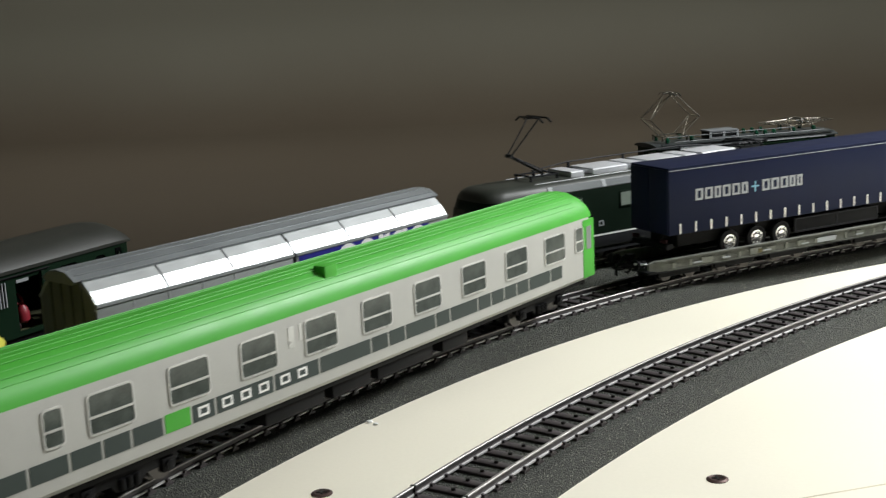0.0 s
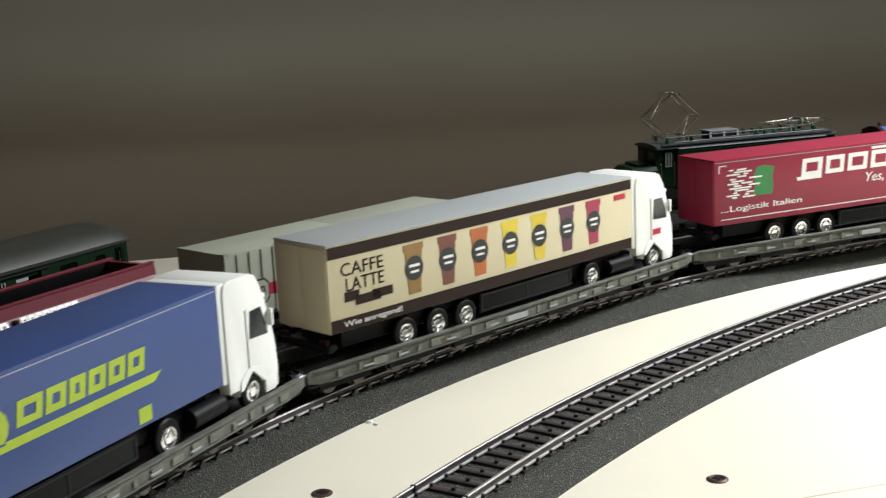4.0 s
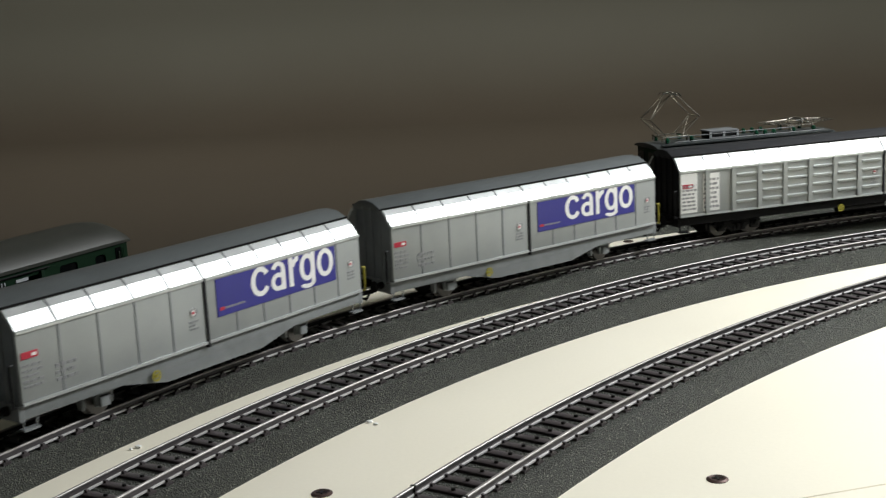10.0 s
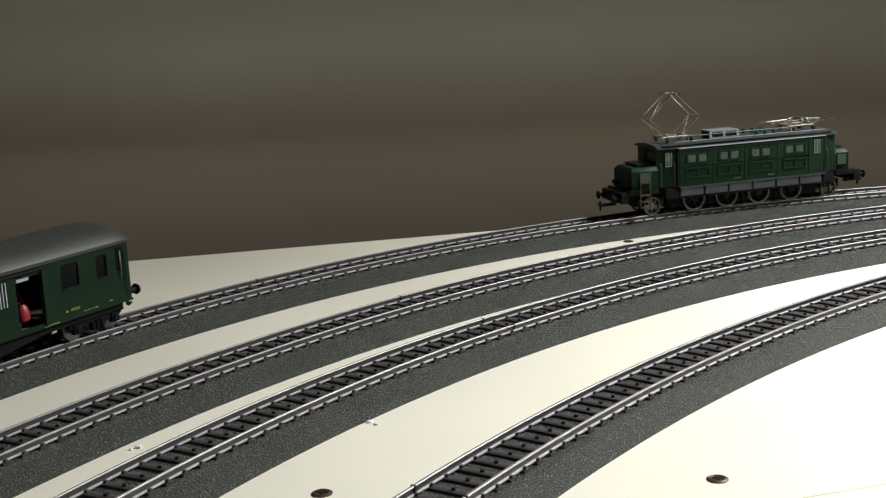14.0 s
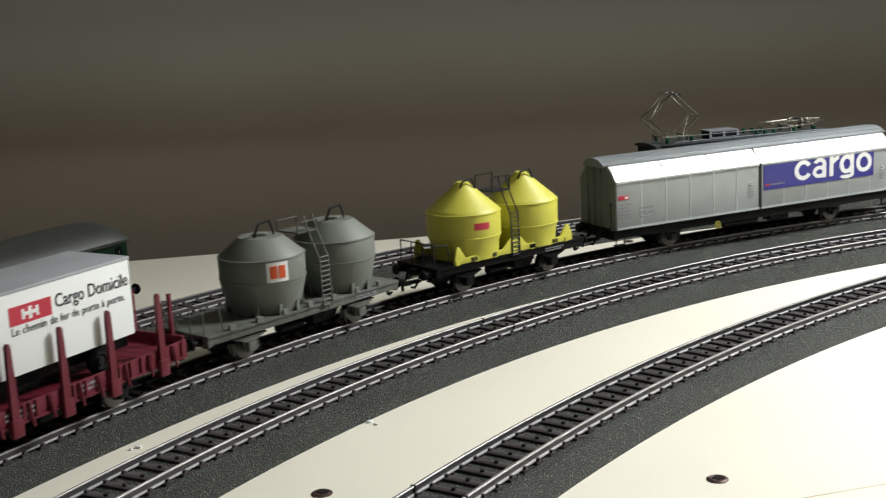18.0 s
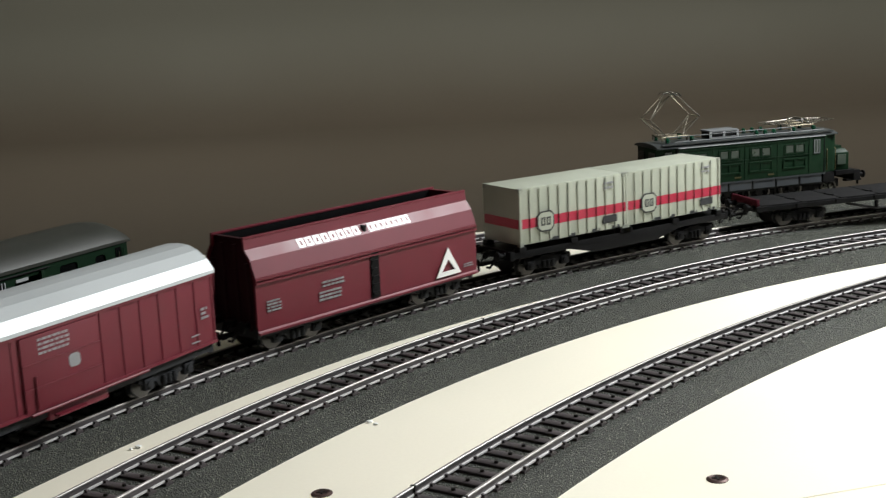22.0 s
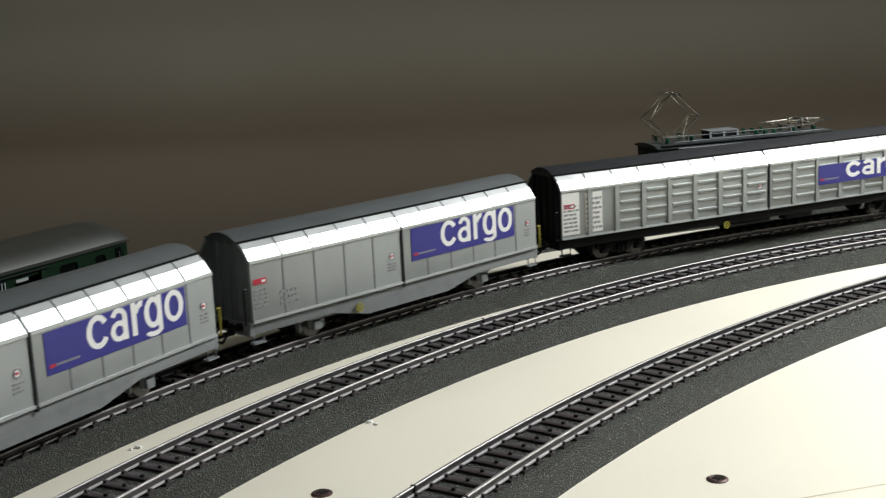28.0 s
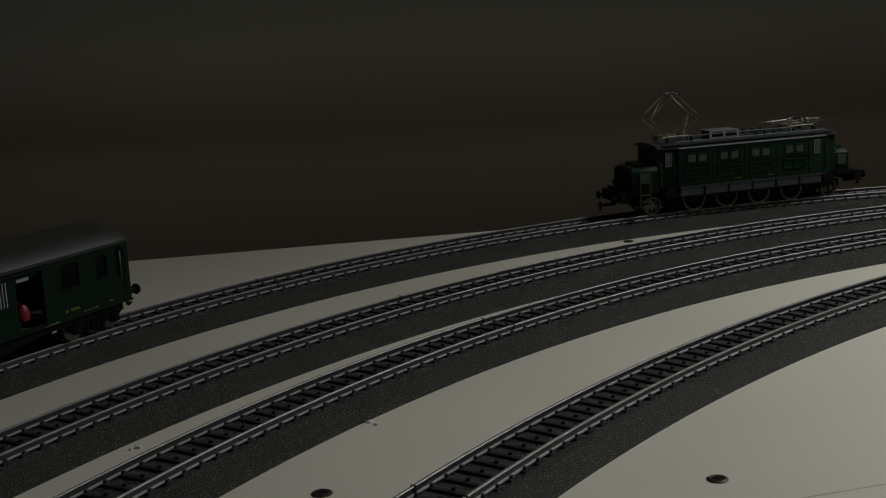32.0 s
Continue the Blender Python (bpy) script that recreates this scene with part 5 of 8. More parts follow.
# ---- wine red hopper and van ----
def red_hopper():
    L = 128.0
    root = thing("saddle_hopper_wagon", "wine red open-topped hopper wagon with a white triangle", "freight wagon", "freight train on the outer track")
    underframe(root, L - 2, M_DARK, 6.6, 10.4, 28.0, False)
    bogies(root, (-L * 0.33, L * 0.33), M_DARK)
    ends(root, L - 2)
    h = 16.4
    prof = [(h + 0.3, 8.8), (h + 0.3, 9.6), (h - 0.6, 10.4), (h - 0.4, 29.6), (h + 0.1, 30.2), (h, 31.8), (h - 2.3, 38.4), (h - 5.3, 42.4), (h - 6.0, 46.6), (h - 7.0, 46.6), (h - 6.4, 42.2), (h - 3.4, 38.2), (h - 1.4, 31.6), (h - 1.6, 12)]
    for s in (-1, 1):
        faceted(part("side_wall", prism(B(), [(s * y, z) for y, z in prof], -L / 2, L / 2), M_WINE, root))
        bm = B()
        for z in (9.4, 29.4, 31.0):
            box(bm, -L / 2, L / 2, min(s * (h - 0.4), s * (h + 0.5)), max(s * (h - 0.4), s * (h + 0.5)), z - 0.4, z + 0.4)
        part("side_rail", bm, M_WINE, root)
        part("top_rail", box(B(), -L / 2, L / 2, min(s * (h - 7.2), s * (h - 5.8)), max(s * (h - 7.2), s * (h - 5.8)), 46.2, 47.2), M_WINE, root, bev=0.2)
    for e in (-1, 1):
        a, b = sorted((e * (L / 2 - 3.2), e * (L / 2 - 1.2)))
        # The rear end takes the darker red, with its shade in the colour.
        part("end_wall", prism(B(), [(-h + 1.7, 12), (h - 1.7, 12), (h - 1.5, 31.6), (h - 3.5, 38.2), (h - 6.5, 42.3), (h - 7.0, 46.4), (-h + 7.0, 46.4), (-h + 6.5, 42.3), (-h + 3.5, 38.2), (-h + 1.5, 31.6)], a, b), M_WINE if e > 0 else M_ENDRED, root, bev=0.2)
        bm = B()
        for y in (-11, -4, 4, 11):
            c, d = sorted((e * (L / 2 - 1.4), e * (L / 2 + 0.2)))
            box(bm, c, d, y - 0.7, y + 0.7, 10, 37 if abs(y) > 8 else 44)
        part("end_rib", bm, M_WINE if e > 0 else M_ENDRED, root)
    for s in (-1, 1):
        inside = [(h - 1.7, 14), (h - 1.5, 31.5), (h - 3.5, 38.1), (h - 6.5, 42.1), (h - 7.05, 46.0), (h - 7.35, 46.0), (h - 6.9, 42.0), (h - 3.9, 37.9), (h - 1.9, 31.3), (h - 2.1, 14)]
        part("lining", prism(B(), [(s * y, z) for y, z in inside], -L / 2 + 3.3, L / 2 - 3.3), M_BLACK, root, "dark inner lining")
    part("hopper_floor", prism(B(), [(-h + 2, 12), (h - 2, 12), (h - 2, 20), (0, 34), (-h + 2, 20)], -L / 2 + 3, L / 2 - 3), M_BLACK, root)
    bm = B()
    for k in range(6):
        z = 12 + k * 3.4
        box(bm, -2.3, 1.4, -h - 0.4, -h + 0.8, z, z + 1.6)
    part("discharge_latch", bm, M_BLACK, root)
    part("slot", box(B(), -2.8, 2.0, -h + 0.0, -h + 0.9, 11, 29.0), M_BLACK, root)
    y = -h - 0.5
    # white triangle outline
    cx, w, z0, z1 = 44.4, 8.0, 11.6, 24.4
    bm = B()
    pts = [(cx - w, z0), (cx + w, z0), (cx, z1)]
    inn = [(cx - w + 3.6, z0 + 2.0), (cx + w - 3.6, z0 + 2.0), (cx, z1 - 5.4)]
    for i in range(3):
        j = (i + 1) % 3
        loft(bm, [[(pts[i][0], yy, pts[i][1]), (pts[j][0], yy, pts[j][1]), (inn[j][0], yy, inn[j][1]), (inn[i][0], yy, inn[i][1])] for yy in (y + 0.1, y + 0.6)])
    part("white_triangle", bm, M_WHITE, root)
    # word blocks on the sloping top panel
    def slope(u0, u1, xa, xb, bm):
        pa = [(-h + 2.2 + 3.0 * u, 38.5 + 4.0 * u) for u in (u0, u1)]
        loft(bm, [[(xa, pa[0][0], pa[0][1]), (xb, pa[0][0], pa[0][1]), (xb, pa[0][0] + 0.3, pa[0][1] + 0.1), (xa, pa[0][0] + 0.3, pa[0][1] + 0.1)],
                  [(xa, pa[1][0], pa[1][1]), (xb, pa[1][0], pa[1][1]), (xb, pa[1][0] + 0.3, pa[1][1] + 0.1), (xa, pa[1][0] + 0.3, pa[1][1] + 0.1)]])
    bm = B()
    x = -38.4
    for n, w, q, step in ((8, 3.3, 0.95, 4.3), (8, 2.6, 0.7, 3.1)):
        for i in range(n):
            slope(0.1, 0.9, x, x + q, bm)
            slope(0.1, 0.9, x + w - q, x + w, bm)
            slope(0.1, 0.28, x + q, x + w - q, bm)
            slope(0.72, 0.9, x + q, x + w - q, bm)
            x += step
        x += 4.5
    part("logo_block", bm, M_WHITE, root, "white lettering blocks")
    part("latch_box", box(B(), -3.2, -1.4, -h + 3.0, -h + 5.4, 39.4, 42), M_BLACK, root)
    rnd = random.Random(11)
    bars("small_print", small_print(4, -L / 2 + 5, -L / 2 + 12, 17, 22, rnd) + small_print(2, -30, -18, 21, 24, rnd) + small_print(3, -32, -20, 15.5, 20, rnd) + small_print(2, L / 2 - 9, L / 2 - 3, 13, 15, rnd), y + 0.6, M_GREYPRINT, root)
    return root


def red_van():
    L = 152.0
    root = thing("covered_van", "wine red planked van with a pale silver curved roof", "freight wagon", "freight train on the outer track")
    underframe(root, L - 2, M_DARK, 8.0, 12.4, 29.0, False)
    bogies(root, (-L * 0.34, L * 0.34), M_DARK)
    ends(root, L - 2)
    h = 15.8
    ro = [(h + 0.9, 38.4), (h + 0.7, 39.6), (h - 2.0, 43.4), (h - 6.5, 46.6), (5, 48.2), (0, 48.6)]
    full = ro + [(-y, z) for y, z in ro[-2::-1]]
    for x in (-L / 2 - 1.0, L / 2 + 0.65):
        part("end_panel", prism(B(), [(y * 0.96, z - 0.6) for y, z in full] + [(-h * 0.96, 30), (h * 0.96, 30)], x, x + 0.35), M_WINE, root)
    faceted(part("roof", prism(B(), full, -L / 2 - 0.6, L / 2 + 0.6), M_WHITEROOF, root, "pale silver roof"))
    part("body", prism(B(), [(h, 11.6), (h, 38.6), (h - 3, 42.6), (h - 7, 45.6), (-h + 7, 45.6), (-h + 3, 42.6), (-h, 38.6), (-h, 11.6)], -L / 2 + 0.3, L / 2 - 0.3), M_WINE, root, bev=0.3)
    for s in (-1, 1):
        bm = B()
        n = 16
        for i in range(n + 1):
            x = -L / 2 + 1 + (L - 2) * i / n
            if abs(x - 0.5) < 17:
                continue
            box(bm, x - 0.4, x + 0.4, min(s * h, s * (h + 0.28)), max(s * h, s * (h + 0.28)), 12, 38)
        for z in (12.4, 37.8):
            box(bm, -L / 2 + 0.3, L / 2 - 0.3, min(s * h, s * (h + 0.6)), max(s * h, s * (h + 0.6)), z - 0.5, z + 0.5)
        part("side_post", bm, M_WINE, root)
        d = part("sliding_door", box(B(), -16, 17, min(s * h, s * (h + 0.8)), max(s * h, s * (h + 0.8)), 12.2, 37), M_WINE, root, bev=0.25)
        bm = B()
        for z in (20, 28):
            box(bm, -16, 17, min(s * h, s * (h + 1.1)), max(s * h, s * (h + 1.1)), z - 0.3, z + 0.3)
        rod(bm, [(-14.5, s * (h + 1.2), 11.8), (38, s * (h + 1.2), 11.8)], 0.5)
        rod(bm, [(-11.5, s * (h + 1.2), 13), (-11.5, s * (h + 1.2), 24)], 0.4)
        part("door_rail", bm, M_WINE, d)
    for e in (-1, 1):
        bm = B()
        for y in (-11, -4, 4, 11):
            a, b = sorted((e * (L / 2 - 0.4), e * (L / 2 + 0.7)))
            box(bm, a, b, y - 0.7, y + 0.7, 12, 42)
        part("end_post", bm, M_WINE, root)
    y = -h - 0.7
    part("round_sign", loft(B(), [[(5.4 + 2.4 * c, yy, 25 + 2.2 * s) for c, s in ((-1, -0.6), (-0.6, -1), (0.6, -1), (1, -0.6), (1, 0.6), (0.6, 1), (-0.6, 1), (-1, 0.6))] for yy in (y - 0.25, y)]), M_GREYPRINT, root)
    rnd = random.Random(13)
    bars("small_print", small_print(3, -L / 2 + 3, -L / 2 + 9, 15, 20, rnd) + small_print(3, -L / 2 + 16, -L / 2 + 22, 14.5, 20, rnd) + small_print(3, L / 2 - 8, L / 2 - 4, 22, 27, rnd) + [(L / 2 - 14, L / 2 - 9.6, 14.5, 15), (L / 2 - 14, L / 2 - 9.6, 17, 17.5)], -h - 0.35, M_GREYPRINT, root)
    bars("small_print", small_print(4, -9, 4, 30, 36, rnd), y - 0.15, M_GREYPRINT, root)
    part("tool_box", box(B(), -6, 20, -15, -9, 7.2, 11.4), M_WINE, root, bev=0.3)
    part("door_step", box(B(), -4, 8, -17.5, -14.6, 8.4, 9.0), M_WINE, root)
    return root


# ---- lime green hopper ----
def lime_hopper(seed):
    L = 124.0
    root = thing("glass_hopper_wagon", "lime green open hopper wagon with dark green band", "freight wagon", "freight train on the outer track")
    bogies(root, (-L * 0.31, L * 0.31), M_DARK, 18.0)
    ends(root, L - 4)
    bm = B()
    for s in (-1, 1):
        y0, y1 = sorted((s * 13.2, s * 15.4))
        box(bm, -L / 2, L / 2, y0, y1, 10.2, 12.8)
        box(bm, -L / 2, L / 2, min(s * 14.8, s * 16.2), max(s * 14.8, s * 16.2), 12.4, 13.2)
        box(bm, -L / 2, L / 2, min(s * 14.8, s * 15.8), max(s * 14.8, s * 15.8), 10.0, 10.7)
    for e in (-1, 1):
        box(bm, min(e * (L / 2 - 2.4), e * L / 2), max(e * (L / 2 - 2.4), e * L / 2), -15.4, 15.4, 9.6, 13.4)
    box(bm, -L / 2, L / 2, -13.4, 13.4, 11.4, 12.6)
    part("frame_beam", bm, M_LIME, root, bev=0.15)
    h = 16.4
    xa, xb = -45.2, 44.2

    def ring(y, z, x0, x1):
        return [(x0, -y, z), (x1, -y, z), (x1, y, z), (x0, y, z)]
    part("hopper_body", loft(B(), [ring(8.5, 13, -19, 21), ring(h - 1.0, 30.6, -33.0, 38.6), ring(h, 31.0, -33.6, xb), ring(h, 37.0, -38.4, xb + 1.0), ring(h - 4.6, 43.2, -46.6, 48.4), ring(h - 5.0, 46.2, -49.4, 41.0), ring(h - 6.0, 46.2, -47, 39), ring(h - 7, 33, -42, 38)], True), M_LIME, root, bev=0.2)
    # side wings that reach past the sloping end sheet
    for s in (-1, 1):
        part("wing", box(B(), xa, -32, *sorted((s * (h - 0.7), s * h)), 31.0, 37.0), M_LIME, root)
        part("wing", loft(B(), [[(xa - 0.6, s * (h - d), 37.0 - e), (-36, s * (h - d), 37.0 - e), (-44, s * (h - 4.6 - d), 43.2 - e), (-49.4, s * (h - 4.6 - d), 43.2 - e)] for d, e in ((0, 0), (0.6, 0.5))]), M_LIME, root)
    part("rim", loft(B(), [ring(h - 5.0, 46.0, -49.3, 41.0), ring(h - 4.8, 50.6, -49.6, 41.2), ring(h - 5.5, 50.6, -48.4, 40.0), ring(h - 5.7, 46.0, -48.4, 40.0)], False), M_LIME, root)
    part("lining", loft(B(), [ring(h - 5.6, 50.0, -48.3, 39.9), ring(h - 5.8, 42, -47, 38.6), ring(h - 9, 41.0, -44, 36)], False), M_LGREY, root)
    part("hopper_bottom", box(B(), -46.4, 38, -h + 6.4, h - 6.4, 40.6, 41.2), M_GREY, root)
    y = -h - 0.08
    bars("green_band", [(xa + 0.2, xb + 0.4, 31.6, 36.4)], y, M_DKGREENBAND, root)
    cx = -1.0
    out, x = [], cx - 17
    for i in range(15):
        out.append((x, x + 0.75, 32.8, 35.0 if i % 4 else 35.6))
        if i % 3:
            out.append((x + 1.0, x + 1.7, 32.8, 33.5 if i % 2 else 35.0))
        x += 2.3
    bars("logo_block", out, y - 0.1, M_LGREY, root, 0.35, label="pale lettering blocks")
    for cxx in (cx - 22.5, cx + 21.5):
        bm = B()
        lo = []
        for q, yy in ((2.2, y - 0.2), (2.2, y + 0.1), (1.1, y + 0.1), (1.1, y - 0.2)):
            lo.append([(cxx + q * math.cos(k * math.tau / 18), yy, 34.0 + q * math.sin(k * math.tau / 18)) for k in range(18)])
        loft(bm, lo + [lo[0]], False)
        part("ring_mark", bm, M_WHITE, root)
    # plates, posts and struts over the discharge chutes
    for s in (-1, 1):
        for pts in ([(-47.5, 13), (-33, 13), (-24, 30.8), (-43.6, 30.8)], [(30, 13), (52, 13), (43.6, 30.8), (35, 30.8), (25, 30.8), (23, 13)]):
            part("end_plate", prism_y(B(), pts, *sorted((s * 14.6, s * 15.4))), M_LIME, root)
        for x in (-22, -1.0, 2.6, 18.5):
            bm = loft(B(), [[(x + d, s * 14.8, 13), (x + d, s * 16.0, 30.8), (x + d, s * (h - 3), 30.8), (x + d, s * 10, 13)] for d in (-0.5, 0.5)])
            part("post", bm, M_LIME, root)
        for x in (-14, 9.5):
            bm = B()
            prism_y(bm, [(x - 1.2, 13), (x + 0.2, 13), (x - 2.0, 23), (x - 3.4, 23)], *sorted((s * 13.0, s * 14.4)))
            prism_y(bm, [(x - 8, 23), (x + 7.6, 23), (x + 7.8, 24), (x - 8.2, 24)], *sorted((s * 11.8, s * 13.8)))
            part("strut", bm, M_LIME, root)
            part("recess", prism_y(B(), [(x - 8, 13.2), (x + 8, 13.2), (x + 9, 30.4), (x - 9, 30.4)], *sorted((s * 6.4, s * 7.0))), M_LIME, root)
            part("chute", loft(B(), [[(x - 7, s * 9, 14), (x + 7, s * 9, 14), (x + 8.5, s * 13.4, 29), (x - 8.5, s * 13.4, 29)], [(x - 7, s * 8, 14), (x + 7, s * 8, 14), (x + 8.5, s * 12.4, 29), (x - 8.5, s * 12.4, 29)]]), M_LIME, root)
        for x in (-11, 14):
            part("chute_flap", prism_y(B(), [(x - 10, 10.2), (x + 10, 10.2), (x + 8.5, 5.4), (x - 8.5, 5.4)], *sorted((s * 13.4, s * 14.4))), M_LIME, root, bev=0.2)
    part("end_sheet", loft(B(), [[(x, -w, z), (x + 0.8, -w, z), (x + 0.8, w, z), (x, w, z)] for x, w, z in ((-43.6, 14.4, 13), (-44.6, 15.4, 31), (-45.2, 15.6, 37.0), (-49.0, 11.4, 43.0), (-49.2, 11.0, 46.4))]), M_LIME, root, "lime green end sheet")
    part("end_equipment", prism_y(B(), [(-50, 13), (-44.4, 13), (-44.6, 18.5), (-48.6, 17.4)], -9.0, 9.0), M_DARK, root, "dark end equipment", 0.3)
    bm = B()
    for d in (2.2, 6.4):
        rod(bm, [(-47.2, d - 6.0, 13), (-46.8, d - 6.0, 38), (-48.6, d - 6.0, 41)], 0.45)
    for k in range(8):
        rod(bm, [(-47.2, -3.8, 15 + 3.0 * k), (-47.2, 0.4, 15 + 3.0 * k)], 0.35)
    part("ladder", bm, M_BLACK, root)
    # end posts, ladder, platform rail
    for e in (-1, 1):
        bm = B()
        for y2 in (-10, 10):
            xx = xa + 1 if e < 0 else xb - 1
            rod(bm, [(e * (L / 2 - 6 - 8 * (e < 0)), y2, 13), (xx - e * 2, y2, 36)], 0.8)
        part("end_post", bm, M_LIME, root)
    bm = B()
    for z in (18, 23):
        rod(bm, [(-L / 2 + 1, -11, z), (-L / 2 + 1, 11, z)], 0.35)
    for y2 in (-11, -4, 4, 11):
        rod(bm, [(-L / 2 + 1, y2, 13), (-L / 2 + 1, y2, 23)], 0.35)
    rod(bm, [(-L / 2 + 1, -11, 23), (-L / 2 + 7, -12, 22), (-L / 2 + 7, -12, 13)], 0.35)
    part("end_railing", bm, M_BLACK, root)
    bars("small_print", small_print(4, xa + 3, xa + 10, 17, 25, random.Random(seed)), -15.5, M_OLDBRASS, root)
    return root


# ---- grey gondola ----
def gondola():
    L = 156.0
    root = thing("gondola_wagon", "dark grey open gondola wagon with a white arrow sign", "freight wagon", "freight train on the outer track")
    underframe(root, L - 2, M_GONDOLA, 8.8, 11.6, 29.0, False)
    bogies(root, (-L * 0.33, L * 0.33), M_GONDOLA)
    ends(root, L - 2)
    h = 16.2
    part("floor", box(B(), -L / 2 + 1, L / 2 - 1, -h + 1, h - 1, 11.4, 12.6), M_DARK, root)
    for s in (-1, 1):
        y0, y1 = sorted((s * (h - 1), s * h))
        bm = box(B(), -L / 2, L / 2, y0, y1, 10.8, 36.3)
        rail = box(B(), -L / 2 - 0.3, L / 2 + 0.3, min(s * (h - 1.4), s * (h + 0.6)), max(s * (h - 1.4), s * (h + 0.6)), 36.4, 38.2)
        part("side_wall", bm, M_GONDOLA, root, bev=0.15)
        part("top_rail", rail, M_GONDOLA, root, bev=0.2)
        bm = B()
        n = 8
        for i in range(1, n):
            x = -L / 2 + L * i / n
            box(bm, x - 0.7, x + 0.7, min(s * h, s * (h + 1.2)), max(s * h, s * (h + 1.2)), 9.4, 36.5)
        part("side_post", bm, M_GONDOLA, root, bev=0.1)
        for x in (-L * 0.31, L * 0.19):
            for q in (-4.6, 4.6):
                d = part("side_door", box(B(), x + q - 4.4, x + q + 4.4, min(s * h, s * (h + 0.6)), max(s * h, s * (h + 0.6)), 13, 34.5), M_GONDOLA, root, bev=0.2)
                part("door_bar", rod(B(), [(x + q + 3.4, s * (h + 1.0), 12.6), (x + q + 3.4, s * (h + 1.0), 35)], 0.35), M_LGREY if q > 0 else M_GONDOLA, d)
    for e in (-1, 1):
        a, b = sorted((e * (L / 2 - 1.2), e * L / 2))
        wall = part("end_wall", box(B(), a, b, -h + 1.1, h - 1.1, 11, 37), M_GONDOLA, root, bev=0.15)
        bm = B()
        for q in (-9, -3, 3, 9):
            c, d = sorted((e * (L / 2 - 0.2), e * (L / 2 + 0.7)))
            box(bm, c, d, q - 0.7, q + 0.7, 10, 36.4)
        part("end_rib", bm, M_GONDOLA, wall, bev=0.15)
    y = -h - 0.1
    X = 65.4
    bm = B()
    for e in (-1, 1):
        prism_y(bm, [(X + e * 0.5, 28.7), (X + e * 3.2, 28.7), (X + e * 2.2, 27.4), (X + e * 3.4, 26.6), (X + e * 5.2, 29.4), (X + e * 3.4, 32.2), (X + e * 2.2, 31.4), (X + e * 3.2, 30.1), (X + e * 0.5, 30.1)], y - 0.12, y + 0.2)
        prism_y(bm, [(X + e * 0.5, 26.2), (X + e * 1.5, 26.2), (X + e * 1.5, 28.4), (X + e * 0.5, 28.4)], y - 0.12, y + 0.2)
        prism_y(bm, [(X + e * 0.5, 30.4), (X + e * 1.5, 30.4), (X + e * 1.5, 32.6), (X + e * 0.5, 32.6)], y - 0.12, y + 0.2)
    part("arrow_sign", bm, M_WHITE, root, "white double arrow sign")
    rnd = random.Random(17)
    bars("small_print", small_print(5, -L / 2 + 4, -L / 2 + 10, 16, 25, rnd) + small_print(3, -L / 2 + 13, -L / 2 + 19, 17, 23, rnd) + small_print(2, 4, 8, 20, 24, rnd) + small_print(2, L / 2 - 8, L / 2 - 4, 13, 16, rnd), y, M_GREYPRINT, root)
    return root


# ---- low-sided bogie flat with plank floor ----
def low_side_wagon():
    L = 141.0
    root = thing("low_sided_wagon", "weathered grey low-sided wagon with brown plank floor", "freight wagon", "freight train on the outer track")
    underframe(root, L - 2, M_WEATHER, 6.4, 10.2, 29.0, True, 3.6)
    bogies(root, (-L * 0.33, L * 0.33), M_WEATHER, 18.0)
    ends(root, L - 2)
    n = 34
    for i in range(n):
        x = -L / 2 + 1 + (L - 2) * i / n
        part("plank", box(B(), x + 0.04, x + (L - 2) / n - 0.04, -14.6, 14.6, 10.6, 11.9), M_RUST, root)
    for s in (-1, 1):
        y0, y1 = sorted((s * 14.7, s * 15.7))
        for k in range(4):
            a, b = -L / 2 + 1 + (L - 2) * k / 4 + 0.5, -L / 2 + 1 + (L - 2) * (k + 1) / 4 - 0.5
            za, zb = (15.6 if k == 0 else 13.0), (17.4 if k == 3 else 13.0)
            prof = [(a, 7.6), (b, 7.6), (b, zb), (b - 5, zb), (a + 8, 13.0), (a + 4, za), (a, za)] if k == 3 else [(a, 7.6), (b, 7.6), (b, 13.0), (a + 12, 13.0), (a + 5, za), (a, za)]
            side = part("drop_side", prism_y(B(), prof, y0, y1), M_WEATHER, root, bev=0.12)
            for q in (0.15, 0.38, 0.62, 0.85):
                x = a + (b - a) * q
                part("side_rib", box(B(), x - 0.7, x + 0.7, min(s * 15.6, s * 16.3), max(s * 15.6, s * 16.3), 7.8, 12.8), M_WEATHER, side)
        for x in (-58, -26, 6, 38, 66):
            part("stake", prism_z(B(), [(x - 0.6, s * 15.8), (x + 0.6, s * 15.8), (x + 0.6, s * 16.9), (x - 0.6, s * 16.9)], 6.6, 20.6), M_WEATHER, root)
    for e in (-1, 1):
        a, b = sorted((e * (L / 2 - 1.2), e * L / 2))
        part("end_board", box(B(), a, b, -15.4, 15.4, 9, 16.2 if e < 0 else 17.8), M_WEATHER, root, bev=0.15)
    bars("small_print", small_print(5, 8, 25, 6.6, 12.0, random.Random(6)) + small_print(3, -52, -40, 8, 11.6, random.Random(7)), -16.3, M_LGREY, root)
    return root


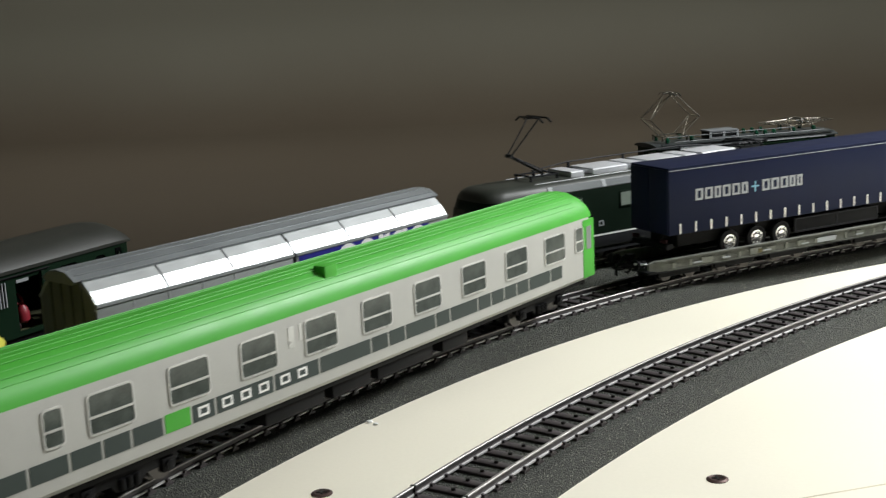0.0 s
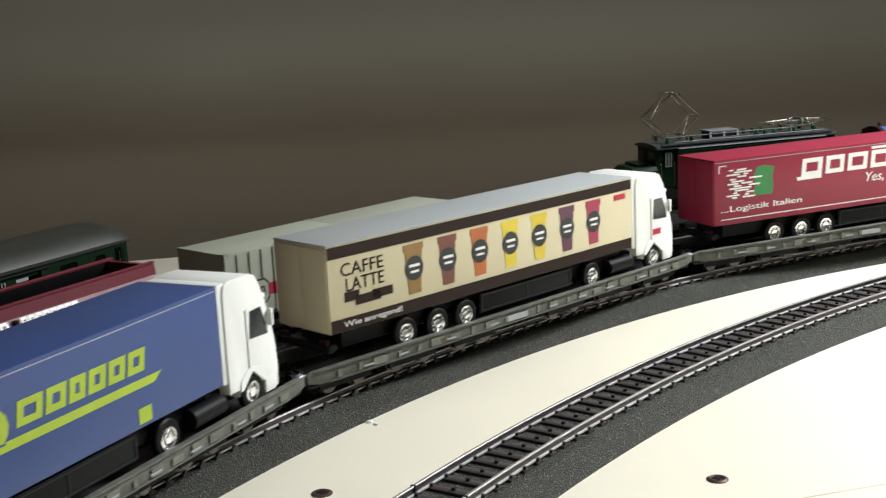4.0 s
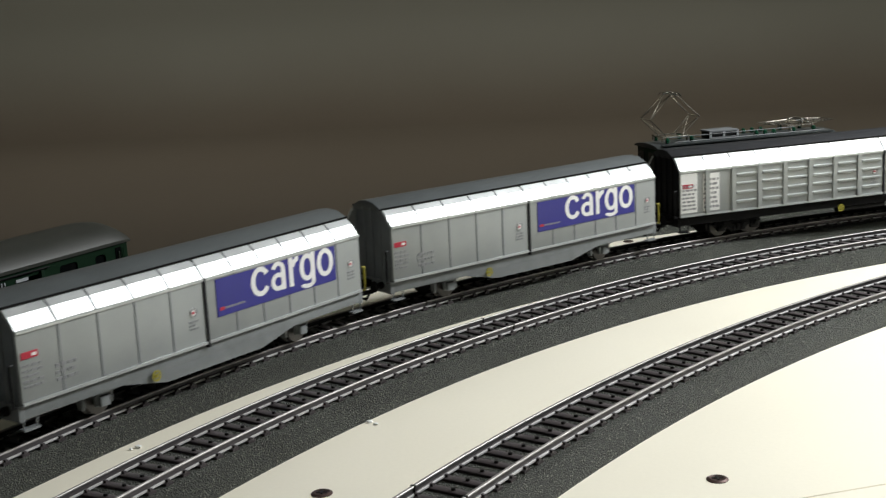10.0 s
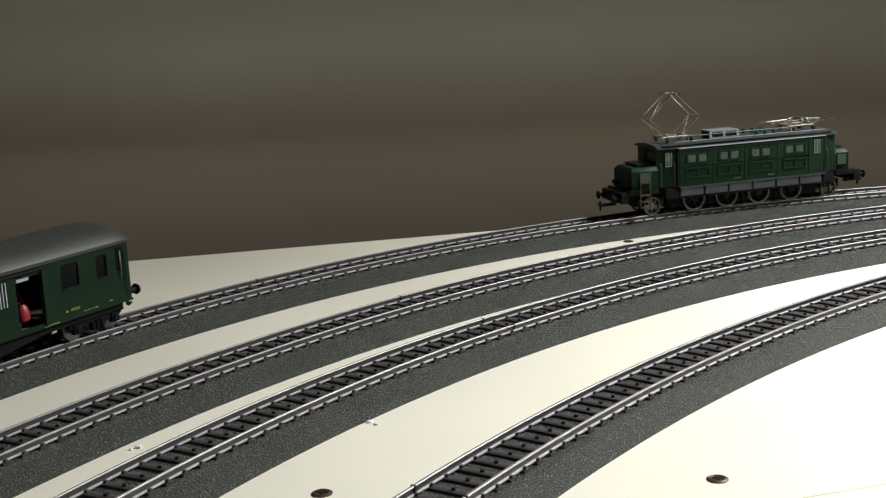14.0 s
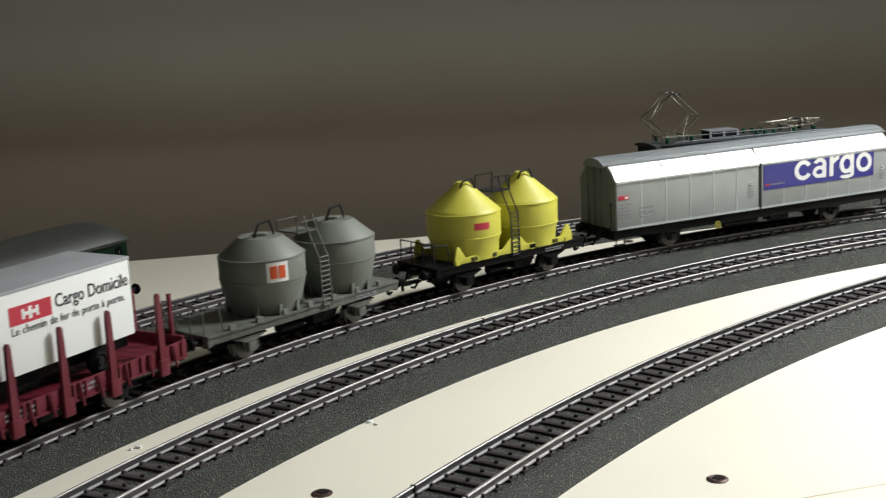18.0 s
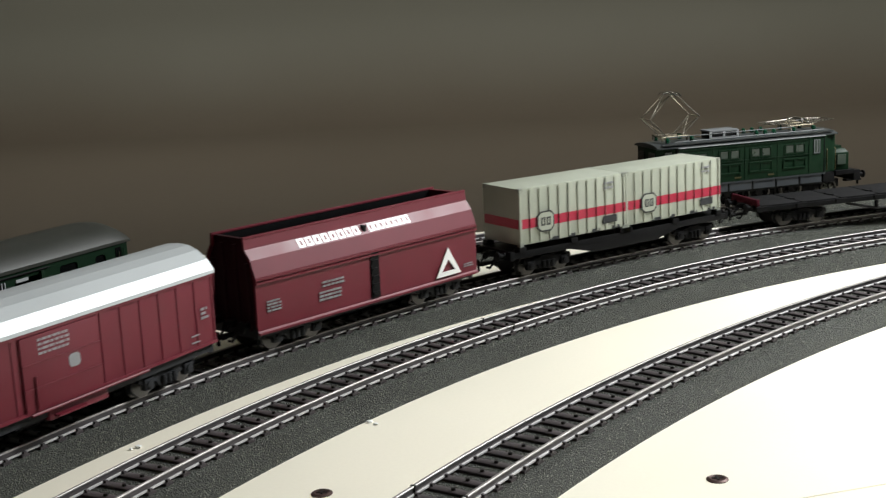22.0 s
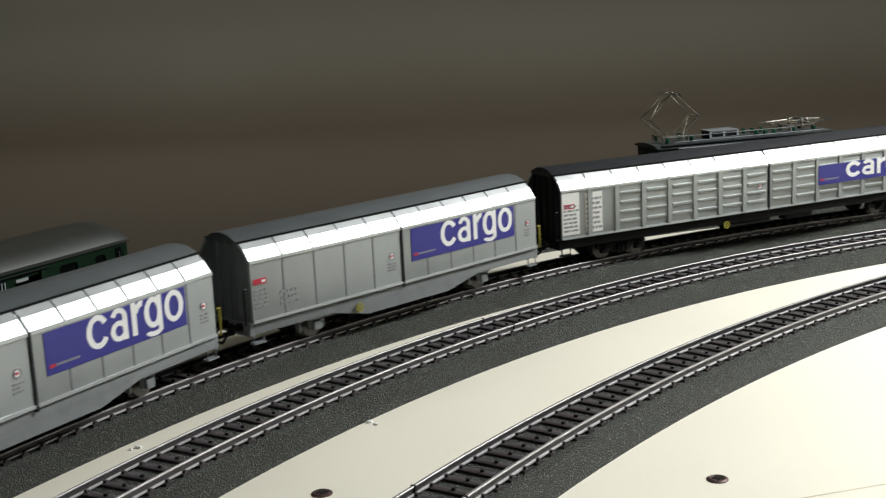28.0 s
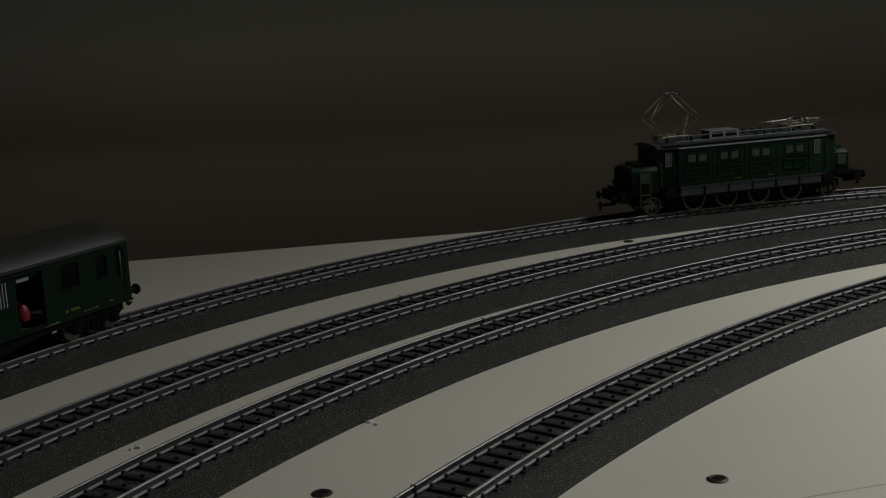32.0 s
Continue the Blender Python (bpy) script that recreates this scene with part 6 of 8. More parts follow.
# ---- six-axle locomotive of the freight train ----
def pantograph(root, x, z, up, single, material, flip=1):
    bm = B()
    box(bm, x - 9, x + 9, -6.5, -5.6, z, z + 0.7)
    box(bm, x - 9, x + 9, 5.6, 6.5, z, z + 0.7)
    for q in (-8, 8):
        box(bm, x + q - 0.5, x + q + 0.5, -7, 7, z + 0.2, z + 0.9)
        for y in (-6, 6):
            cyl(bm, (x + q, y, z - 2.2), (x + q, y, z), 0.9, 0.6, 8)
    base = part("pantograph_base", bm, material, root)
    bm = B()
    if single:
        k = 1.0 if up else 0.0
        kn = (x - flip * 16, z + 1.5 + 9.5 * k)
        hd = (x - flip * (16 - 15) if up else x + flip * 2, z + 28 if up else z + 3)
        rod(bm, [(x + flip * 3, 0, z + 1), (kn[0], 0, kn[1])], 0.75)
        rod(bm, [(x + flip * 6, -1.2, z + 1), (kn[0] + flip * 1.5, -1.2, kn[1] - 0.5)], 0.3)
        for s in (-1, 1):
            rod(bm, [(kn[0], s * 1.6, kn[1]), (hd[0], s * 4.5, hd[1])], 0.38)
        cyl(bm, (kn[0], -2.4, kn[1]), (kn[0], 2.4, kn[1]), 1.0, None, 8)
        part("pantograph_arm", bm, material, base)
        bm = B()
        for d in (-2.4, 2.4):
            rod(bm, [(hd[0] + d, -11, hd[1] - 1.4), (hd[0] + d, -8, hd[1] + 0.4), (hd[0] + d, 8, hd[1] + 0.4), (hd[0] + d, 11, hd[1] - 1.4)], 0.5)
        rod(bm, [(hd[0] - 3, 0, hd[1]), (hd[0] + 3, 0, hd[1])], 0.5)
        part("pantograph_head", bm, M_DARK, base)
    else:
        z1, z2 = (z + 11.2, z + 25) if up else (z + 2.2, z + 3.2)
        wx = 16.2 if up else 23
        for s in (-1, 1):
            for e in (-1, 1):
                rod(bm, [(x + e * 5.5, s * 5.6, z + 0.8), (x + e * wx, s * 6.4, z1), (x + e * 1.6, s * 4.2, z2)], 0.32)
            rod(bm, [(x - 5.5, s * 5.6, z + 0.8), (x - wx, -s * 6.4, z1)], 0.22)
            rod(bm, [(x + 5.5, s * 5.6, z + 0.8), (x + wx, -s * 6.4, z1)], 0.22)
            rod(bm, [(x - wx, s * 6.4, z1), (x - 1.6, -s * 4.2, z2)], 0.22)
        for e in (-1, 1):
            rod(bm, [(x + e * wx, -6.4, z1), (x + e * wx, 6.4, z1)], 0.32)
        part("pantograph_arm", bm, material, base)
        bm = B()
        for d in (-1.8, 1.8):
            rod(bm, [(x + d, -10.5, z2 - 0.6), (x + d, -7.5, z2 + 0.9), (x + d, 7.5, z2 + 0.9), (x + d, 10.5, z2 - 0.6)], 0.42)
        rod(bm, [(x - 2.4, -4.4, z2), (x + 2.4, -4.4, z2)], 0.5)
        rod(bm, [(x - 2.4, 4.4, z2), (x + 2.4, 4.4, z2)], 0.5)
        part("pantograph_head", bm, M_CHROME, base)


def six_axle_loco():
    L, h = 212.0, 16.8
    root = thing("electric_locomotive", "dark green six-axle electric locomotive with white stripe", "locomotive", "freight train on the outer track")
    plan = lambda k, w: [(e * x * k, s * y * w) for e, s, order in ((1, -1, 0), (1, 1, 1), (-1, 1, 0), (-1, -1, 1)) for x, y in
                         ([(L / 2 - 10, h), (L / 2 - 5, h - 1.4), (L / 2 - 1.6, h - 4.6), (L / 2 - 0.4, h - 10)][::(-1 if order else 1)])]
    body = loft(B(), [[(x, y, z) for x, y in plan(k, w)] for k, w, z in ((0.975, 0.95, 8.6), (0.995, 0.99, 10.5), (1.0, 1.0, 13), (1.0, 1.0, 26), (0.985, 1.0, 34.5), (0.97, 0.985, 38.6))])
    part("body", body, M_LOCOGREEN, root, "dark green body shell")
    st = loft(B(), [[(x, y, z) for x, y in plan(1.0015, 1.008)] for z in (14.8, 15.6)])
    part("white_stripe", st, M_WHITE, root)
    part("skirt", loft(B(), [[(x, y, z) for x, y in plan(0.97, 0.93)] for z in (6.4, 8.8)]), M_DARK, root)
    roof = loft(B(), [[(x, y, z) for x, y in plan(k, w)] for k, w, z in ((0.971, 0.99, 38.6), (0.966, 0.965, 40.0), (0.955, 0.9, 42.0), (0.935, 0.78, 43.6), (0.9, 0.5, 44.6))])
    part("roof", roof, M_OLIVEROOF, root, "dark olive roof", 0.0)
    for s in (-1, 1):
        for i in range(4):
            a, b = -66 + 33 * i + 1.3, -33 + 33 * i - 1.3
            part("roof_panel", loft(B(), [[(x, s * h * 0.985, 38.9), (x, s * (h * 0.985 + 0.18), 39.0), (x, s * (h * 0.9 + 0.2), 42.2), (x, s * h * 0.9, 42.0)] for x in (a, b)]), M_ROOFGREY, root, "grey roof side panel")
    part("skirt_band", loft(B(), [[(x, y, z) for x, y in plan(k, w)] for k, w, z in ((0.985, 0.978, 9.2), (1.001, 1.003, 11.0), (1.001, 1.004, 14.7))], False), M_DARK, root, "dark grey lower band")
    bm = B()
    for i in range(5):
        x = -66 + i * 33
        for s in (-1, 1):
            loft(bm, [[(x + d, s * h * 0.985, 38.8), (x + d, s * (h * 0.985 + 0.3), 39.0), (x + d, s * (h * 0.9 + 0.3), 42.3), (x + d, s * h * 0.9, 42.0)] for d in (-1.2, 1.2)])
    part("roof_strap", bm, M_LGREY, root)
    for i, (a, b) in enumerate(((-34, -12), (-9, -1), (3, 25), (28, 36), (40, 64), (-48, -40))):
        bm = prism(B(), [(-9.6, 43.0), (-9.4, 46.6), (-8.6, 47.2), (8.6, 47.2), (9.4, 46.6), (9.6, 43.0)], a, b)
        part("roof_box", bm, M_SILVERROOF, root, "silver roof equipment box", 0.2)
    part("roof_line", rod(B(), [(-60, 7, 47.5), (-36, 8, 49.4), (40, 8, 49.4), (62, 7, 48)], 0.35), M_DARK, root)
    for s in (-1, 1):
        part("roof_rail", rod(B(), [(-72, s * 12.2, 44.0), (72, s * 12.2, 44.0)], 0.3), M_LGREY, root)
    bm = B()
    for x in (-58, -36, 0, 40, 60):
        cyl(bm, (x, 8, 43), (x, 8, 47.4 if abs(x) > 50 else 49.4), 0.9, 0.7, 8)
    part("insulator", bm, M_DARK, root)
    pantograph(root, -62, 46.4, True, True, M_DARK, 1)
    pantograph(root, 79, 46.2, False, True, M_DARK, -1)
    y = -h - 0.05
    for x in (-54.8, -16.2, 21.8, 59.8):
        part("window_frame", box(B(), x - 7.8, x + 7.8, y - 0.25, y + 0.4, 27.2, 35.6), M_LOCOGREEN, root, bev=0.2)
        part("window_pane", box(B(), x - 6.9, x + 6.9, y - 0.4, y - 0.1, 28.2, 34.8), M_CABGLASS, root)
    for e in (-1, 1):
        part("cab_window", box(B(), e * 87 - 3.2, e * 87 + 3.2, y - 0.35, y + 0.3, 26.5, 34), M_CABGLASS, root, bev=0.3)
        for s in (-1, 1):
            up = [[(e * (x * k + 0.3), s * yy, z) for x, yy in ((L / 2 - 0.4, 1.0), (L / 2 - 0.4, 6.6), (L / 2 - 1.4, 11.6))] + [(e * (x * k - 0.5), s * yy, z) for x, yy in ((L / 2 - 1.4, 11.6), (L / 2 - 0.4, 6.6), (L / 2 - 0.4, 1.0))] for k, z in ((1.0, 26), (0.9845, 34.4))]
            part("windscreen", loft(B(), up), M_HAZE, root)
            up = [[(e * (x * k + 0.3), s * (yy + 0.2), z) for x, yy in ((L / 2 - 2.0, 12.7), (L / 2 - 4.9, 15.3))] + [(e * (x * k - 0.6), s * (yy - 0.6), z) for x, yy in ((L / 2 - 4.9, 15.3), (L / 2 - 2.0, 12.7))] for k, z in ((1.0, 26), (0.9845, 34.4))]
            part("corner_window", loft(B(), up), M_HAZE, root)
            part("headlamp", cyl(B(), (e * (L / 2 - 6), s * 11.5, 18.4), (e * (L / 2 - 1.8), s * 11.5, 18.4), 1.1, None, 12), M_WHITE, root)
        handrail(root, [(e * (L / 2 - 11), -h - 0.8, 14), (e * (L / 2 - 11), -h - 0.8, 36)], M_LGREY, 0.3)
        handrail(root, [(e * (L / 2 - 18), -h - 0.8, 14), (e * (L / 2 - 18), -h - 0.8, 36)], M_LGREY, 0.3)
    # shield and lettering bars
    bm = prism_y(B(), [(1.0, 30), (3.4, 27.8), (5.8, 30), (5.8, 35.0), (1.0, 35.0)], y - 0.4, y)
    part("shield", bm, M_WHITE, root)
    bars("shield_mark", [(1.6, 2.5, 30.0, 34.6)], y - 0.35, M_BLUEPANEL, root)
    bars("shield_mark", [(4.0, 5.0, 29.6, 34.6)], y - 0.35, M_REDPRINT, root)
    for x0 in (-55.3, 41):
        bars("letter_bar", [(x0 + i * 9 + a, x0 + i * 9 + b, z0, z1) for i in range(3) for a, b, z0, z1 in hollow(0, 3.0, 19.7, 22.3, 0.55)], y, M_LGREY, root)
    bars("number_bar", [(1, 6.4, 22.4, 24.2), (2, 5.4, 18.2, 19.0)], y, M_LGREY, root)
    bogies(root, (-72, 0, 72), M_BLACK, 26.0)
    ends(root, L - 5)
    bm = B()
    for x in (-40, 36):
        box(bm, x - 8, x + 8, -14, -8, 3.4, 8.6)
    part("tank_box", bm, M_DARK, root, bev=0.4)
    return root


# ---- green coach of the lorry train ----
def green_coach():
    L, h = 300.0, 16.0
    X = {-1: -169.0, 1: L / 2}
    root = thing("sleeping_coach", "pale grey passenger coach with bright green roof", "passenger coach", "lorry train on the inner track")
    part("body", prism(B(), [(h - 1, 10.6), (h, 12), (h, 37.2), (h - 0.5, 38.4), (-h + 0.5, 38.4), (-h, 37.2), (-h, 12), (-h + 1, 10.6)], X[-1] + 6, L / 2 - 6), M_COACHGREY, root, "pale grey body", 0.0)
    ro = [(h - 0.2, 37.6), (h - 0.6, 39.8), (h - 2.4, 43.0), (h - 6, 46.0), (5, 48.0), (0, 48.5)]
    full = ro + [(-y, z) for y, z in ro[-2::-1]]
    cen = [(y * 0.97, z) for y, z in full]
    bm = loft(B(), [[(x, y * k, 37.6 + (z - 37.6) * q) for y, z in full] for x, k, q in
                    ((X[-1] + 1.2, 0.9, 0.62), (X[-1] + 2.4, 0.96, 0.82), (X[-1] + 5, 1, 0.96), (X[-1] + 9, 1, 1), (L / 2 - 9, 1, 1), (L / 2 - 5, 1, 0.96), (L / 2 - 2.4, 0.96, 0.82), (L / 2 - 1.2, 0.9, 0.62))])
    part("roof", bm, M_RALPGREEN, root, "bright green roof")
    bm = B()
    for yy, zz in [(s * q, z) for q, z in ((2.2, 48.3), (4.6, 48.0), (7, 47.4), (9.6, 46.1), (11.6, 44.8), (13.4, 43.2)) for s in (-1, 1)]:
        rod(bm, [(X[-1] + 12, yy, zz), (L / 2 - 12, yy, zz)], 0.2)
    part("roof_rib", bm, M_RALPGREEN, root)
    for e in (-1, 1):
        part("vestibule", prism(B(), [(h - 2.2, 11), (h - 2.2, 38.4), (-h + 2.2, 38.4), (-h + 2.2, 11)], min(X[e] - e * 6, X[e] - e * 1.4), max(X[e] - e * 6, X[e] - e * 1.4)), M_RALPGREEN, root, bev=0.6)
        for s in (-1, 1):
            part("coach_door", box(B(), X[e] - e * 6.5 - 4.6, X[e] - e * 6.5 + 4.6, min(s * (h - 1), s * (h + 0.25)), max(s * (h - 1), s * (h + 0.25)), 11.4, 37), M_RALPGREEN, root, bev=0.3)
            part("door_window", box(B(), X[e] - e * 6.5 - 2.0, X[e] - e * 6.5 + 2.0, min(s * (h - 1), s * (h + 0.4)), max(s * (h - 1), s * (h + 0.4)), 24, 34), M_PALEGLASS, root)
        part("gangway", box(B(), min(X[e] - e * 2, X[e] + e * 1.5), max(X[e] - e * 2, X[e] + e * 1.5), -6, 6, 12, 36), M_BLACK, root, bev=0.8)
    y = -h - 0.06
    xs = [-114.9, -86.4, -57.8, -29.1, -0.4, 28.5, 57.6, 87.0, 116.0]
    for x, w, z0, z1 in [(x, 8.0, 22.9, 35.0) for x in xs] + [(x, 3.4, 23.6, 34.8) for x in (-134.0, 135.6)]:
        # rounded metal frame round two panes, the upper one opening
        def rim(k):
            q = 1.3 - k * 0.5
            return [(x + cx * (w - k - q) + q * math.cos(a), z) for cx, cz, a0 in ((1, 1, 0), (-1, 1, 90), (-1, -1, 180), (1, -1, 270)) for a in (radians(a0), radians(a0 + 45), radians(a0 + 90))
                    for z in [(z0 + z1) / 2 + cz * ((z1 - z0) / 2 - k - q) + q * math.sin(a)]]
        rings = [[(px, yy, pz) for px, pz in rim(k)] for k, yy in ((0, y + 0.3), (0, y - 0.3), (0.55, y - 0.3), (0.55, y + 0.3))]
        fr = part("window_frame", loft(B(), rings + [rings[0]], False), M_ALUFRAME, root, "aluminium window frame")
        mid = z0 + (z1 - z0) * 0.44
        part("window_bar", box(B(), x - w + 0.6, x + w - 0.6, y - 0.4, y + 0.2, mid - 0.35, mid + 0.35), M_ALUFRAME, fr)
        part("window_pane", box(B(), x - w + 0.7, x + w - 0.7, y - 0.12, y + 0.1, z0 + 0.7, mid - 0.3), M_SMOKEGLASS, fr)
        part("window_pane", box(B(), x - w + 0.7, x + w - 0.7, y - 0.2, y + 0.1, mid + 0.3, z1 - 0.7), M_SMOKEGLASS, fr)
    # dark band of blocks, one green square, pale signs
    band = [(-163, -154.5), (-153.5, -143.5), (-142.5, -130.5), (-129.5, -119.5), (-118.5, -109.5), (-108.5, -97.8), (-86.2, -77.6), (-76.6, -52.6), (-51.6, -31.4)]
    x = -30.4
    for w in (25.5, 8.5, 8.5, 17.0, 8.0, 17.0, 8.0, 8.0, 8.0, 8.0, 15.5, 8.5):
        band.append((x, min(x + w, L / 2 - 7)))
        x += w + 1.0
    bars("dark_band", [(a, b, 15.6, 20.9) for a, b in band], y, M_BAND, root)
    bars("green_square", [(-96.8, -87.2, 15.6, 21.2)], y, M_RALPGREEN, root)
    bars("logo_block", [r for x0 in (-84.2, -74.6, -66.8, -59.0, -49.4, -41.4) for r in hollow(x0, x0 + 4.4, 16.8, 19.9, 0.85)], y - 0.12, M_WHITE, root, label="white lettering blocks")
    bars("pale_sign", [(-44.5, -41.8, 27.5, 34.5), (-39.5, -38.0, 29, 34.5)], y, M_ALUFRAME, root)
    part("roof_vent", box(B(), -20.4, -14.4, -11.6, -6.2, 44.0, 49.0), M_RALPGREEN, root, "", 0.5)
    underframe(root, L - 14, M_BLACK, 8.0, 10.6, 28.0, False)
    bm = B()
    for x, w in ((-40, 14), (-12, 10), (18, 16), (48, 8)):
        box(bm, x - w, x + w, -13, 13, 3.6, 8.4)
    part("battery_box", bm, M_BLACK, root, bev=0.5)
    bogies(root, (-L / 2 + 41, L / 2 - 41), M_BLACK, 28.7)
    for e, x in X.items():
        for yb in (-10, 10):
            share("buffer", BUFFER, root, x, yb, 12, 0 if e > 0 else 180)
        share("coupling", COUPLER, root, x - e * 1.2, 0, 7.6, 0 if e > 0 else 180)
    return root


# ---- low-floor lorry carriers ----
def carrier():
    L = 231.0
    root = thing("low_floor_wagon", "grey low-floor lorry carrier wagon with tiny wheels", "freight wagon", "lorry train on the inner track")
    bm = B()
    for s in (-1, 1):
        y0, y1 = sorted((s * 13.6, s * 15.2))
        prism_y(bm, [(-L / 2, 7.6), (-L / 2, 10.6), (-L / 2 + 3, 11.6), (L / 2 - 3, 11.6), (L / 2, 10.6), (L / 2, 7.6), (L / 2 - 6, 6.4), (-L / 2 + 6, 6.4)], y0, y1)
        box(bm, -L / 2 + 3, L / 2 - 3, min(s * 15.0, s * 15.9), max(s * 15.0, s * 15.9), 10.9, 11.6)
        box(bm, -L / 2 + 10, L / 2 - 10, min(s * 15.0, s * 15.6), max(s * 15.0, s * 15.6), 6.2, 6.8)
    part("side_sill", bm, M_WEATHER, root, bev=0.15)
    part("floor_pan", box(B(), -L / 2 + 1, L / 2 - 1, -13.8, 13.8, 5.2, 6.2), M_DARK, root)
    bm = B()
    rnd = random.Random(4)
    for i in range(22):
        x = -L / 2 + 14 + i * (L - 28) / 21
        w = rnd.choice((0.7, 0.9, 2.6, 3.4))
        box(bm, x - w, x + w, -15.75, -15.0, 7.2, rnd.choice((9.4, 9.8, 10.1)))
    part("sill_pocket", bm, M_CARRIER, root)
    bm = B()
    for x in (-88, -71, -46, -22, 14, 33, 52, 76, 92):
        box(bm, x - 2.4, x + 2.4, -15.95, -15.6, 7.9, 8.5)
    part("tie_down", bm, M_LGREY, root, "pale worn lashing ring")
    for e in (-1, 1):
        part("end_lever", rod(B(), [(e * (L / 2 - 4), -13.0, 9.2), (e * (L / 2 + 1), -13.4, 10.6), (e * (L / 2 + 4), -10, 10.8)], 0.5), M_LGREY, root)
    bars("white_panel", [(-14, -2, 7.4, 9.6)], -15.85, M_LGREY, root)
    part("reflector", box(B(), -51.6, -49.4, -15.9, -15.2, 7.4, 9.4), M_OLDBRASS, root)
    for q in (-95, -62, -28, 28, 62, 95):
        bm = B()
        for s in (-1, 1):
            box(bm, q - 12, q + 12, min(s * 9.6, s * 11), max(s * 9.6, s * 11), 2.4, 4.8)
        g = part("bogie", bm, M_BLACK, root)
        for wx in (q - 7, q + 7):
            share("wheel", SMALLWHEEL, g, wx, -8.3, 3.2)
            share("wheel", SMALLWHEEL, g, wx, 8.3, 3.2, 180)
    ends(root, L - 3, 10.0)
    return root


def rear_doors(root, h, body_m):
    """Two rear doors, lamps and a bumper."""
    for s in (-1, 1):
        y0, y1 = sorted((s * 0.25, s * (h - 0.6)))
        part("rear_door", box(B(), -0.5, 0.2, y0, y1, 14.2, 43.4), body_m, root, "", 0.2)
        part("tail_lamp", box(B(), -0.9, 0.3, min(s * 8.4, s * 12.8), max(s * 8.4, s * 12.8), 9.4, 11.2), M_ENDRED, root, "dark red tail lamp", 0.2)
    part("rear_bumper", box(B(), -0.6, 1.4, -h + 1, h - 1, 6.4, 8.8), M_BLACK, root, "", 0.3)


